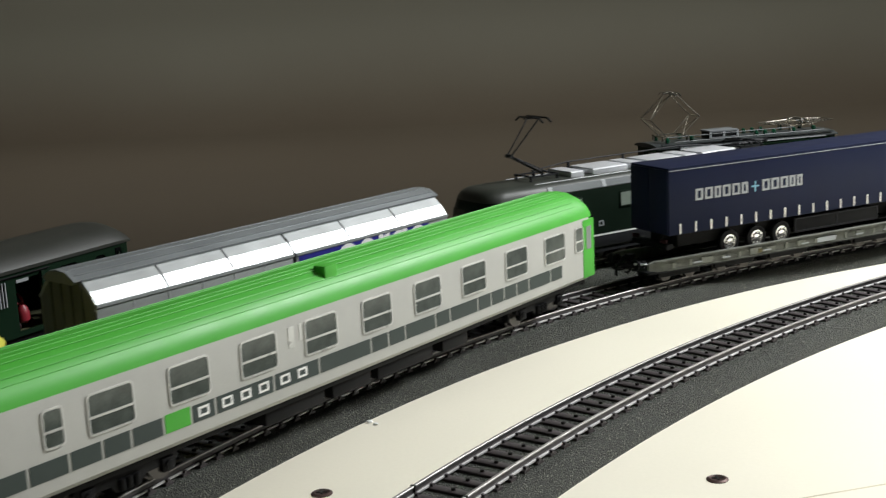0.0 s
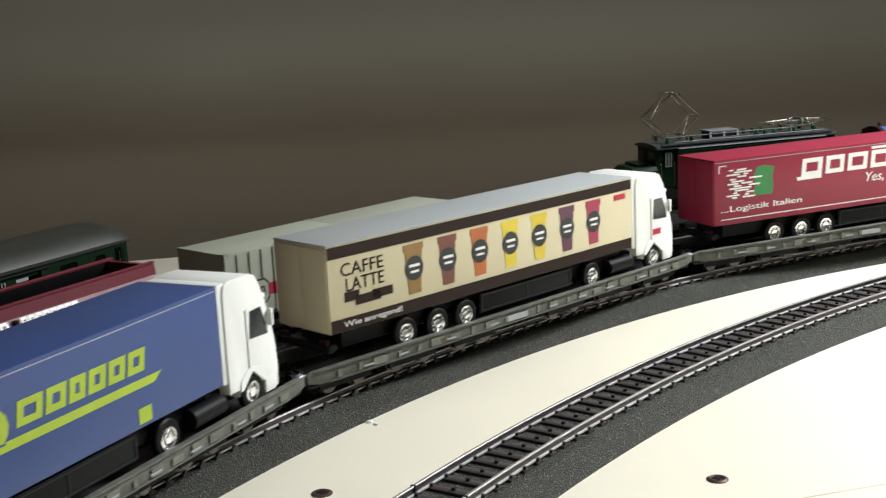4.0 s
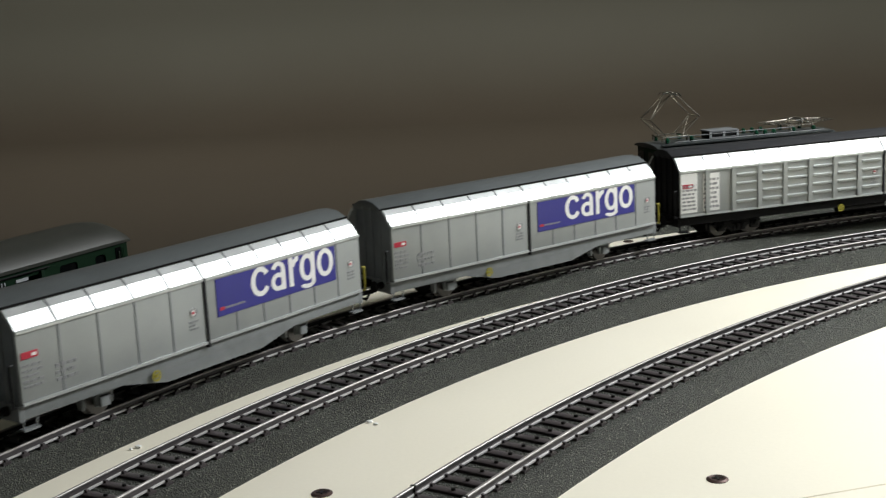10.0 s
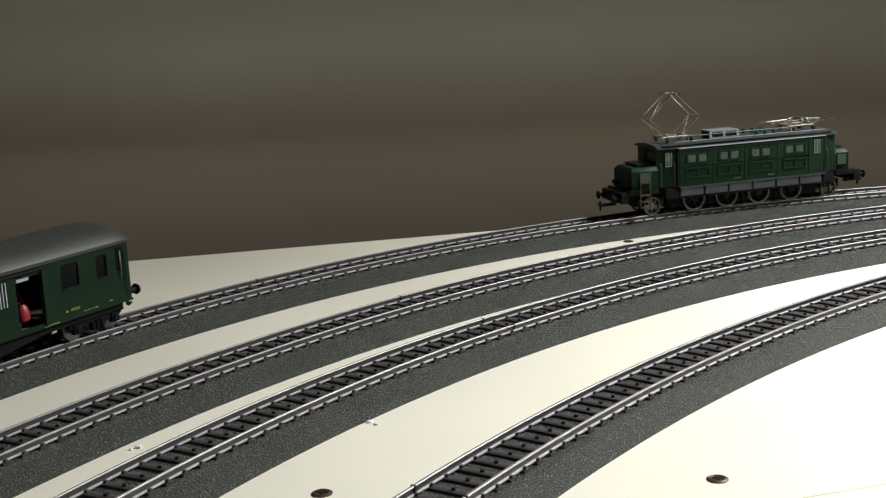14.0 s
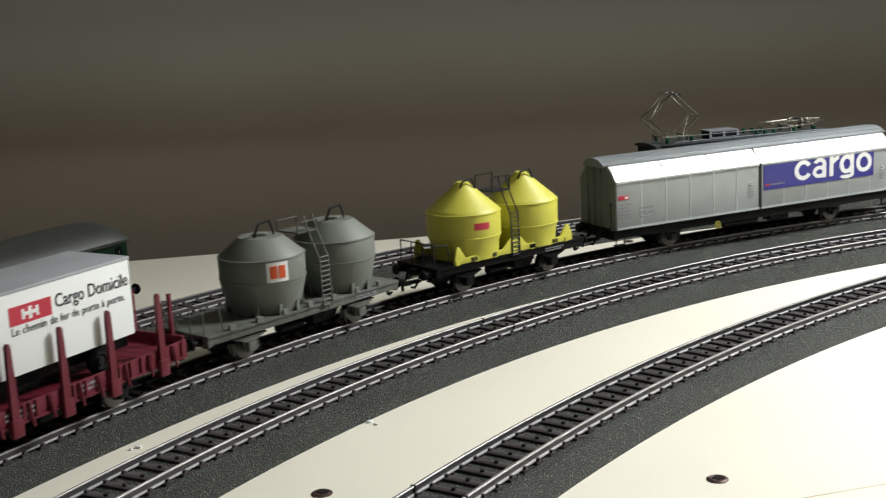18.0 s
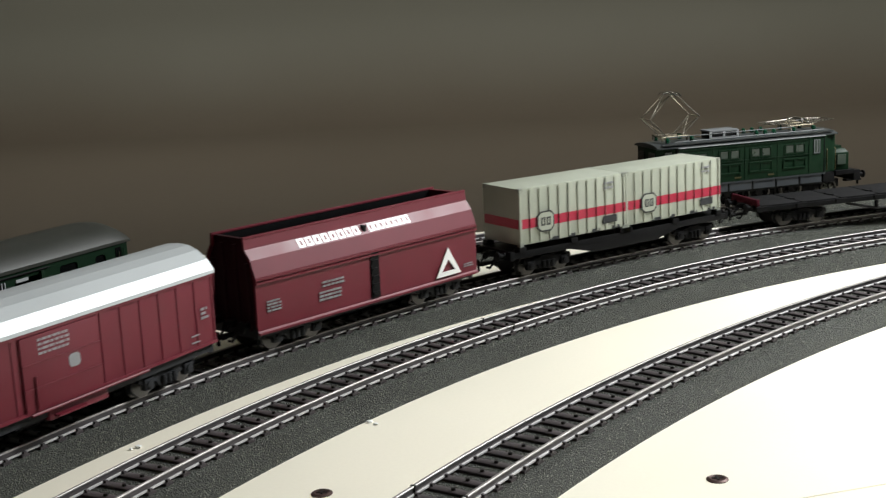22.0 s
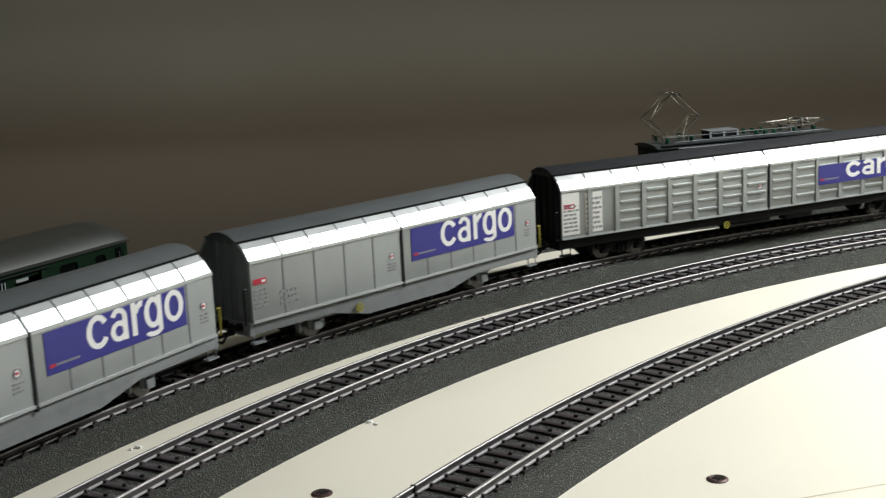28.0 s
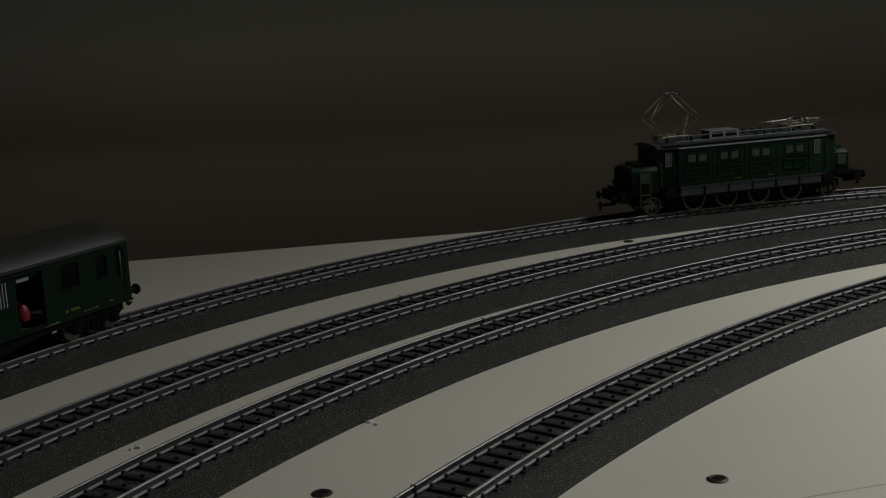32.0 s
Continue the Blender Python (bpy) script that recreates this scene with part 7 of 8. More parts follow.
def artic(label, body_m, cab_m, art, roof_m=None):
    """Semi-trailer and tractor; x = 0 is the trailer's rear, z = 0 the wagon floor."""
    root = thing("articulated_lorry", label, "lorry", "lorries on the carrier wagons")
    Lt, h = 173.6, 14.4
    tr = part("trailer_body", box(B(), 0, Lt, -h, h, 13.2, 44.4), body_m, root, "trailer body", 0.45)
    part("roof_seam", box(B(), 0.2, Lt - 0.2, -h - 0.12, h + 0.12, 42.9, 43.2), M_LGREY if body_m is not M_CREAM else M_CREAM, tr)
    if roof_m:
        part("roof_cover", box(B(), -0.2, Lt + 0.2, -h - 0.15, h + 0.15, 44.2, 44.9), roof_m, tr, bev=0.2)
    bm = box(B(), 4, Lt - 6, -4, 4, 9.5, 13.4)
    box(bm, 0.5, 3, -h + 1, h - 1, 7, 9)
    box(bm, 8, Lt - 4, -10.2, 10.2, 6.6, 13.1)
    part("chassis", bm, M_BLACK, root)
    rear_doors(root, h, body_m)
    for s in (-1, 1):
        y0, y1 = sorted((s * (h - 1.6), s * (h - 0.7)))
        guard = part("side_skirt", box(B(), 76, 132, y0, y1, 4.6, 12.2), M_BLACK, root, "glossy black side skirt", 0.3)
        bm = B()
        for c, d, z0, z1 in ((76.6, 131.4, 11.2, 11.6), (76.6, 131.4, 5.2, 5.6), (76.6, 77.1, 5.2, 11.6), (103.6, 104.1, 5.2, 11.6), (130.9, 131.4, 5.2, 11.6)):
            box(bm, c, d, min(s * (h - 0.8), s * (h - 0.45)), max(s * (h - 0.8), s * (h - 0.45)), z0, z1)
        part("side_guard", bm, M_DARK, guard)
        for x in (36.2, 52.6, 68.0):
            lorry_wheel(root, x, s * 13.6, 5.8)
        lorry_wheel(root, 146.0, s * 13.6, 5.8)
        lorry_wheel(root, 190.4, s * 13.4, 5.8)
        part("mudguard", prism_y(B(), [(183, 8), (183.6, 11), (186, 13.2), (190.4, 14.2), (195, 13.2), (197, 11), (197.6, 8), (196.4, 8), (190.4, 12.9), (184.4, 8)], *sorted((s * 10.4, s * 14.2))), cab_m, root)
    arch = [(190.4 + 7.4 * math.cos(radians(k)), 6.0 + 7.4 * math.sin(radians(k))) for k in (0, 25, 50, 75, 105, 130, 155, 180)]
    bm = prism_y(B(), [(177.6, 11), (177.6, 40), (178.4, 43.2), (181, 44.3), (192.4, 44.0), (195.6, 42.8), (198.4, 38.2), (200.0, 34.6), (203.6, 23.4), (204.8, 18), (205.4, 10), (205, 3.8), (198.2, 3.8)] + arch + [(183, 8.6), (177.6, 8.6)], -13.8, 13.8)
    cab = part("cab", bm, cab_m, root, "tall rounded cab", 0.6)
    if cab_m is M_CREAM:
        part("fairing", prism_y(B(), [(175.4, 12), (175.4, 44.0), (180.0, 44.0), (180.0, 12)], -13.2, 13.2), cab_m, root, bev=0.6)
    for s in (-1, 1):
        y0, y1 = sorted((s * 13.7, s * 14.0))
        part("side_window", prism_y(B(), [(190.2, 23.2), (200.6, 22.6), (199.8, 26.2), (197.4, 32.2), (191.2, 32.0)], y0, y1), M_DKGLASS, cab)
        if cab_m is not M_CREAM:
            part("sleeper_window", prism_y(B(), [(181.8, 24.6), (186.6, 24.6), (186.6, 30.4), (182.4, 30.4)], y0, y1), M_PALEGLASS, cab)
            part("fairing_slot", prism_y(B(), [(186.0, 38.0), (194.6, 38.0), (194.0, 39.6), (187.0, 39.4)], y0, y1), M_DARK, cab)
        part("door_seam", prism_y(B(), [(188.6, 14), (188.85, 14), (188.85, 33.0), (188.6, 33.0)], y0, y1), M_DARK, cab)
        part("mirror", box(B(), 200.9, 202.2, min(s * 14.2, s * 15.6), max(s * 14.2, s * 15.6), 25, 30.6), M_DARK if cab_m is not M_CREAM else cab_m, cab, bev=0.3)
        part("step", box(B(), 197.5, 203.5, min(s * 12, s * 13.9), max(s * 12, s * 13.9), 3.2, 8.4), cab_m, cab, bev=0.4)
    part("windscreen", loft(B(), [[(203.5 + d, -12, 24), (203.5 + d, 12, 24), (200.4 + d, 11.4, 33.4), (200.4 + d, -11.4, 33.4)] for d in (-0.7, 0.25)]), M_DKGLASS, cab)
    part("sun_visor", box(B(), 198.6, 202.8, -12.6, 12.6, 34.0, 35.4), cab_m, cab, bev=0.4)
    part("tractor_chassis", box(B(), 138, 198, -10, 10, 5, 10.6), M_BLACK, root, bev=0.4)
    bm = B()
    cyl(bm, (158, -12, 7.0), (174, -12, 7.0), 3.2, None, 14)
    part("fuel_tank", bm, M_BLACK, root)
    y = -h - 0.05
    art(root, y)
    return root


def ring_shape(bm, cx, cz, rx, rz, w, y, a0=0.0, a1=math.tau, seg=20):
    lo = []
    for i in range(seg + 1):
        a = a0 + (a1 - a0) * i / seg
        c, s = math.cos(a), math.sin(a)
        lo.append([(cx + rx * c, y - 0.1, cz + rz * s), (cx + (rx - w) * c, y - 0.1, cz + (rz - w) * s), (cx + (rx - w) * c, y + 0.2, cz + (rz - w) * s), (cx + rx * c, y + 0.2, cz + rz * s)])
    return loft(bm, lo, a1 - a0 < 6.2)


def art_navy(root, y):
    bars("logo_block", block_word((4.3, 4.5, 3.7, 4.5, 4.5, 3.7), 15.4, 28.0, 5.4, 1.2, 1.15) + block_word((4.5, 4.7, 4.5, 3.6, 3.4), 55.2, 28.0, 5.4, 1.2, 1.1), y, M_LGREY, root, label="pale lettering blocks")
    bars("plus_mark", [(48.6, 53.2, 30.4, 31.1), (50.6, 51.3, 28.2, 33.2)], y, M_CYAN, root)
    cx, cz = 157.2, 31.4
    part("emblem_ring", ring_shape(B(), cx, cz, 7.6, 9.0, 1.0, y, -1.9, 3.9), M_CYAN, root)
    bm = ring_shape(B(), cx, cz + 5.6, 1.7, 1.9, 0.8, y)
    ring_shape(bm, cx, cz - 0.6, 5.0, 5.6, 1.2, y, math.pi, math.tau)
    box(bm, cx - 0.7, cx + 0.7, y - 0.1, y + 0.2, cz - 6.4, cz + 4.2)
    box(bm, cx - 2.8, cx + 2.8, y - 0.1, y + 0.2, cz + 1.8, cz + 2.8)
    part("emblem_anchor", bm, M_WHITE, root)
    bars("strap", [(6 + i * 9.0, 7.0 + i * 9.0, 13.6, 18.2) for i in range(19)], y, M_ALUFRAME, root)


def art_cream(root, y):
    red = mat("raspberry_print", "#b51f49", 0.42)
    bm, x = B(), 22.4
    kinds = "oloooooloooo"
    for i, k in enumerate(kinds):
        if k == "l":
            for d in (0, 1.4):
                box(bm, x + d, x + d + 1.0, y - 0.1, y + 0.2, 23.8, 36.4 if i != 7 else 41)
            x += 5.4
        else:
            for w in (0, 2.3):
                ring_shape(bm, x + 5.2, 30.0, 5.6 - w, 6.4 - w, 1.45, y, 0, math.tau, 24)
            x += 11.75
    part("logo_ring", bm, red, root, "red double ring logo shapes")
    bars("cab_stripe", [(180.6, 202, 21.0, 21.7), (180.6, 202.5, 19.4, 20.1), (180.6, 197, 36.0, 36.6), (180.2, 180.8, 19.6, 36.4)], -13.85, red, root)


def art_crimson(root, y):
    bars("logo_block", block_word((12.5, 11.5, 12.5, 12.5, 12.5, 2.8), 51.5, 31.6, 8.6, 2.6, 2.4), y, M_WHITE, root, 0.1, label="white lettering blocks")
    bars("logo_base", [(49, 64, 30.0, 31.6), (96, 109, 41.0, 42.2)], y, M_WHITE, root)
    words("lettering", "Yes, we can!", 91, 130, 24.2, 29.6, y, M_WHITE, root, 0.25)
    words("lettering", "...Logistik Italien", 4, 52, 18.4, 22.0, y, M_WHITE, root)
    bars("web_bar", small_print(1, 138, 168, 20.6, 24.0, random.Random(2)), y, M_WHITE, root)
    bars("white_line", [(4, 168, 15.6, 16.0), (2.5, 3.0, 38, 41.5), (2.5, 7, 41.2, 41.6), (166, 171, 41.2, 41.6)], y, M_WHITE, root)
    bars("white_cross", [(149.5, 165.0, 30.6, 35.0), (154.8, 159.6, 26.0, 39.8)], y, M_WHITE, root)
    bm = prism_y(B(), [(22.5, 25.8), (33.8, 25.4), (34.6, 29.6), (33.9, 33.8), (35.2, 38.4), (30, 39.6), (24.5, 39.2), (22.8, 35), (24, 31)], y - 0.1, y + 0.2)
    part("green_spot", bm, mat("green_print", "#2f7d3f", 0.42), root)
    rnd = random.Random(9)
    bars("white_dab", [(x, x + rnd.uniform(2, 8), 25.4 + k * 1.1, 26.1 + k * 1.1) for k in range(13) for x in [rnd.uniform(7, 14), rnd.uniform(13, 22)]], y - 0.12, M_WHITE, root)
    bars("cab_cross", [(183, 187.6, 14.8, 16.0), (184.7, 185.9, 13, 17.8)], -13.85, M_WHITE, root)


def emblem_yellow(root, x, y):
    bars("emblem", [(x, x + 6.4, 31.0, 32.6), (x + 1, x + 6.4, 28.4, 29.8), (x + 2, x + 6.4, 25.8, 27.0), (x + 6.8, x + 13, 31.8, 33.6), (x + 8.8, x + 11.2, 25.6, 32.0), (x + 13.4, x + 20, 31.0, 32.6), (x + 13.4, x + 19, 28.4, 29.8), (x + 13.4, x + 18, 25.8, 27.0)], y, M_YELLOW, root)


def art_forest(root, y):
    bars("yellow_band", [(1, 146, 20.4, 24.4)], y, M_YELLOW, root)
    bars("red_line", [(1, 148, 19.2, 20.0)], y, M_REDPRINT, root)
    bm = B()
    loft(bm, [[(146, yy, 20.4), (152, yy, 20.4), (171.5, yy, 33.5), (171.5, yy, 38.5), (150, yy, 24.4), (146, yy, 24.4)] for yy in (y - 0.1, y + 0.2)])
    part("yellow_band", bm, M_YELLOW, root)
    for x in (31, 100):
        emblem_yellow(root, x + 0.5, y)
        bars("logo_block", [(x - 2 + i * 3.0, x - 0.4 + i * 3.0, 21.0, 23.8) for i in range(9)], y - 0.12, M_FOREST, root)
    bars("small_print", small_print(1, 72, 94, 21.4, 23.2, random.Random(3)) + small_print(1, 12, 24, 21.4, 23.2, random.Random(4)), y - 0.12, M_ORANGE, root)
    bars("cab_stripe", [(178, 203.5, 17.2, 18.6)], -13.85, M_REDPRINT, root)
    bars("cab_stripe", [(178, 203.5, 18.8, 19.8)], -13.85, M_WHITE, root)
    bars("cab_mark", [(197, 200.6, 12, 15)], -13.85, M_LIMEPRINT, root)


def art_royal(root, y):
    bm = ring_shape(B(), 71.6, 31, 13.6, 7.8, 7.6, y)
    part("emblem_oval", bm, M_LIMEPRINT, root)
    bars("emblem_bar", block_word((4.6, 5.0, 6.2), 61.4, 28.0, 6.4, 1.5, 1.0) + [(59.6, 83.4, 26.4, 26.9), (59.8, 83.6, 35.2, 35.7)], y - 0.12, M_ROYAL, root, 0.2)
    bars("logo_stroke", [(26, 58, 32.0, 34.4)], y, M_LIMEPRINT, root, 1.4)
    bars("logo_stroke", [(76, 141, 24.6, 27.0)], y, M_LIMEPRINT, root, 1.4)
    bars("logo_block", block_word((9, 7.4, 6.2, 6.8, 6.8, 7.2), 87.5, 29.2, 6.4, 2.3, 1.2), y, M_LIMEPRINT, root, 0.2, label="lime lettering blocks")
    bars("lime_square", [(56, 62.4, 13.6, 18.0), (133, 138.6, 14.4, 18.8)], y, M_LIMEPRINT, root)
    bars("small_print", small_print(1, 6, 24, 17.6, 19.4, random.Random(8)), y, M_GREYPRINT, root)


def art_coffee(root, y):
    bars("brown_band", [(0.4, 173.2, 39.6, 43.8), (0.4, 173.2, 13.4, 18.0)], y, M_COFFEE, root)
    words("lettering", "CAFFE", 6, 26, 32.8, 37.4, y, M_COFFEE, root)
    words("lettering", "LATTE", 8, 26, 27.2, 31.8, y, M_COFFEE, root)
    words("lettering", "Wie anregend!", 6, 34, 14.2, 16.8, y - 0.12, M_WHITE, root)
    cols = ("#8a6a3a", "#6f3f33", "#b0602c", "#d7c33b", "#cdb63a", "#5b3346", "#9c2f4a")
    for i, c in enumerate(cols):
        x = 41 + i * 17.6
        m = mat("cup_print_%s" % c[1:], c, 0.42)
        bm = loft(B(), [[(x - 3.0, yy, 20), (x + 3.0, yy, 20), (x + 4.4, yy, 36), (x + 5.0, yy, 36), (x + 5.0, yy, 38.6), (x - 5.0, yy, 38.6), (x - 5.0, yy, 36), (x - 4.4, yy, 36)] for yy in (y - 0.1, y + 0.2)])
        cup = part("cup_print", bm, m, root)
        bm = ring_shape(B(), x, 29.5, 4.6, 4.6, 4.4, y - 0.1)
        part("cup_spot", bm, M_BLACKPRINT, cup)
        bars("cup_line", [(x - 2.6, x + 2.6, 30.0, 31.0), (x - 2.0, x + 2.0, 27.8, 28.6)], y - 0.25, M_WHITE, root)
    bars("splash", [(7, 14, 23.6, 27), (12, 24, 21.6, 25), (20, 30, 22.4, 25.6)], y, M_COFFEE, root)
    bars("cab_mark", [(190, 196, 16, 18.6)], -13.85, M_REDPRINT, root)
    bars("sign_mark", [(161, 169, 36, 38.4)], y, M_REDPRINT, root)


# ---- standing vehicles on the siding ----
def border(bm, a, b, z0, z1, w, y0, y1, mid):
    """Raised border with a bar in its middle, on a side wall."""
    box(bm, a, b, y0, y1, z1 - w, z1)
    box(bm, a, b, y0, y1, z0, z0 + w)
    for p in (a, mid - w / 2, b - w):
        box(bm, p, p + w, y0, y1, z0 + w, z1 - w)
    return bm


def old_locomotive():
    root = thing("vintage_locomotive", "standing dark green vintage electric locomotive with raised pantograph", "locomotive")
    h = 15.2
    X0, X1 = -56.0, 60.0
    body = part("body", box(B(), X0 + 13, X1 - 3, -h, h, 16.2, 39.4), M_OLDGREEN, root, "dark green riveted body", 0.4)
    for e, a, b in ((-1, X0, X0 + 13.4), (1, X1 - 3.4, X1 + 6)):
        plan = [(a, -h + 3.4), (a, h - 3.4), (b, h - 0.9), (b, -h + 0.9)] if e < 0 else [(a, -h), (a, h), (b, h - 2.4), (b, -h + 2.4)]
        part("cab", prism_z(B(), plan, 16.2, 39.6), M_OLDGREEN, root, bev=0.4)
    ro = [(h + 0.2, 39.2), (h + 0.1, 40.0), (h - 4, 41.2), (6, 41.8), (0, 42.0)]
    ro = ro + [(-y, z) for y, z in ro[-2::-1]]
    part("roof", prism(B(), ro, X0 - 0.4, X1 + 6.2), M_LOCOROOF, root, "grey roof", 0.2)
    part("roof_walkway", box(B(), X0 + 3, X1 + 3, -h - 0.4, -h + 2.4, 41.2, 41.8), M_LOCOROOF, root)
    # noses
    for e, a, b in ((-1, X0 - 16, X0 + 0.4), (1, X1 + 5.6, X1 + 15.5)):
        bm = loft(B(), [[(x, y, z) for x, y in ((a, -h + 3.4), (b, -h + 1.6), (b, h - 1.6), (a, h - 3.4))] for z in (16.2, 27.0)] + [[(a + (1.6 if e < 0 else 0), -h + 5.6, 29.2), (b - (1.6 if e > 0 else 0), -h + 4, 29.6), (b - (1.6 if e > 0 else 0), h - 4, 29.6), (a + (1.6 if e < 0 else 0), h - 5.6, 29.2)]])
        nose = part("nose", bm, M_OLDGREEN, root, "", 0.3)
        part("nose_hatch", box(B(), *sorted((a + e * -5.5, b - (1.6 if e > 0 else 3.0))), -h + 7, h - 7, 29.2, 31.0), M_OLDGREEN, nose, "", 0.3)
        part("nose_window", box(B(), (a + b) / 2 - 3, (a + b) / 2 + 3, -h + 1.6, -h + 3.2, 20, 26), M_LOCOGLASS, root)
        bb = B()
        for s in (-1, 1):
            x = a + (0 if e < 0 else b - a)
            cyl(bb, (x + e * 2.4, s * 8.4, 19.4), (x, s * 8.4, 19.4), 1.5, 1.3, 14)
        part("headlamp", bb, M_DARK, root)
        part("footplate", box(B(), a - 3 if e < 0 else a, b if e < 0 else b + 3, -h + 0.4, h - 0.4, 13.6, 16.3), M_BLACK, root, bev=0.2)
        if e > 0:
            continue
        ladx = a + 3 if e < 0 else b - 3
        bm = B()
        for d in (-3.2, 3.2):
            rod(bm, [(ladx + d + (4 if e < 0 else -4), -h - 0.6, 5.5), (ladx + d + (4 if e < 0 else -4), -h - 0.6, 27.5)], 0.4)
        for z in (6, 9.6, 13.2):
            box(bm, ladx - 3.4 + (4 if e < 0 else -4), ladx + 3.4 + (4 if e < 0 else -4), -h - 1.4, -h + 1.0, z, z + 0.6)
        part("ladder", bm, M_OLDBRASS, root)
    # Dark strips that paint the shade where the cabs meet the body.
    part("cab_shade_strip", box(B(), X0 + 12.3, X0 + 13.1, -h - 0.15, -h + 1.2, 16.6, 38.6), M_MATTBLACK, root)
    part("cab_shade_strip", box(B(), X1 - 3.5, X1 - 2.9, -h - 0.15, -h + 0.6, 16.6, 38.6), M_MATTBLACK, root)
    for x in (X0 + 2.0, X0 + 10.6, X1 - 1.0, X1 + 5.0):
        handrail(root, [(x, -h + 1.2, 17.0), (x, -h + 0.2, 18.0), (x, -h + 0.2, 30.0), (x, -h + 1.2, 31.0)], M_OLDBRASS, 0.28)
    for x in (X0 + 9.0, X1 + 1.0):
        part("sand_box", box(B(), x - 4.0, x + 4.0, -h + 1.0, -h + 4.0, 9.6, 15.8), M_MATTBLACK, root, "", 0.3)
        part("sand_pipe", rod(B(), [(x, -h + 2.6, 10.0), (x + 2.4, -h + 4.6, 5.0), (x + 3.0, -h + 5.6, 1.2)], 0.5), M_MATTBLACK, root)
    # solebar with grey panels and wheels
    part("main_frame", box(B(), X0 + 8, X1 + 4, -10.5, 10.5, 8.4, 16.4), M_BLACK, root)
    part("inner_frame", box(B(), X0 + 10, X1 - 4, -6.8, 6.8, 2.6, 8.6), M_MATTBLACK, root)
    for x in (-18.4, 3.7, 26.1):
        for s in (-1, 1):
            part("brake_hanger", box(B(), x - 0.7, x + 0.7, *sorted((s * 8.2, s * 9.6)), 2.4, 10.4), M_MATTBLACK, root)
    for s in (-1, 1):
        bm = box(B(), X0 + 14, X1 - 2, min(s * 13.4, s * 15.0), max(s * 13.4, s * 15.0), 15.2, 16.6)
        n = 6
        for i in range(n):
            a = X0 + 15 + (X1 - X0 - 18) * i / n
            box(bm, a, a + (X1 - X0 - 18) / n - 1.4, min(s * 13.6, s * 14.4), max(s * 13.6, s * 14.4), 10.4, 15.6)
        part("frame_panel", bm, M_GREYBLUE, root)
    for x in (-29.5, -7.4, 14.8, 37.4):
        for s in (-1, 1):
            r = 7.7
            bm = B()
            ring = []
            for q, yy in ((r, s * 9.4), (r, s * 7.0), (r - 1.3, s * 7.0), (r - 1.3, s * 9.4)):
                ring.append([(x + q * math.cos(k * math.tau / 28), yy, r + q * math.sin(k * math.tau / 28)) for k in range(28)])
            loft(bm, ring + [ring[0]], False)
            w = part("driving_wheel", bm, M_STEEL, root, "spoked driving wheel")
            bm = cyl(B(), (x, s * 7.2, r), (x, s * 9.6, r), 2.4, None, 14)
            for k in range(10):
                a = k * math.tau / 10
                rod(bm, [(x, s * 8.4, r), (x + (r - 1.2) * math.cos(a), s * 8.4, r + (r - 1.2) * math.sin(a))], 0.45)
            part("spokes", bm, M_BLACK, w)
    for x in (-57.5, 64):
        for s in (-1, 1):
            r = 5.6
            bm = B()
            ring = []
            for q, yy in ((r, s * 9.6), (r, s * 7.4), (r - 1.1, s * 7.4), (r - 1.1, s * 9.6)):
                ring.append([(x + q * math.cos(k * math.tau / 24), yy, r + q * math.sin(k * math.tau / 24)) for k in range(24)])
            loft(bm, ring + [ring[0]], False)
            w = part("carrying_wheel", bm, M_STEEL, root)
            bm = cyl(B(), (x, s * 7.4, r), (x, s * 9.8, r), 1.6, None, 12)
            for k in range(8):
                a = k * math.tau / 8
                rod(bm, [(x, s * 8.6, r), (x + (r - 1) * math.cos(a), s * 8.6, r + (r - 1) * math.sin(a))], 0.5)
            part("spokes", bm, M_WEATHER, w)
        part("pony_frame", box(B(), x - 9, x + 9, -7, 7, 5, 10), M_BLACK, root, bev=0.3)
    # side windows, panels, doors
    y = -h - 0.05
    for x in (-30.5, -9.0, 12.4, 35.8):
        fr = part("window_frame", border(B(), x - 7.4, x + 7.4, 29.4, 35.6, 0.7, y - 0.45, y + 0.3, x), M_OLDGREEN, root)
        for d in (-3.6, 3.6):
            part("window_pane", box(B(), x + d - 2.4, x + d + 2.4, y - 0.25, y + 0.1, 30.5, 34.5), M_LOCOGLASS, fr)
        part("panel_door", border(B(), x - 8, x + 8, 20.8, 27.0, 0.8, y - 0.6, y + 0.3, x), M_OLDGREEN, root)
    for x in (-41.6, -19.8, 1.7, 24.1, 46.2):
        part("seam_strip", box(B(), x - 0.35, x + 0.35, y - 0.25, y + 0.2, 16.8, 38.8), M_OLDGREEN, root)
        bm = B()
        for z in (18.4, 22.6, 26.8, 31.0, 35.2):
            box(bm, x - 0.2, x + 0.2, y - 0.4, y - 0.2, z, z + 0.4)
        part("rivet_row", bm, M_OLDGREEN, root)
    for x, yd in ((-48.6, -h + 1.75), (51.5, y)):
        dw = part("door_window", box(B(), x - 2.0, x + 2.0, yd - 0.3, yd + 0.9, 28.8, 36.8), M_LOCOGLASS, root, bev=0.2)
        part("window_bar", border(B(), x - 2.1, x + 2.1, 28.6, 37.0, 0.45, yd - 0.5, yd, x), M_GREY, dw)
    bm = B()
    box(bm, -42, 47, y - 0.35, y + 0.2, 28.2, 28.7)
    box(bm, -42, 47, y - 0.35, y + 0.2, 37.2, 37.8)
    part("waist_strip", bm, M_OLDGREEN, root)
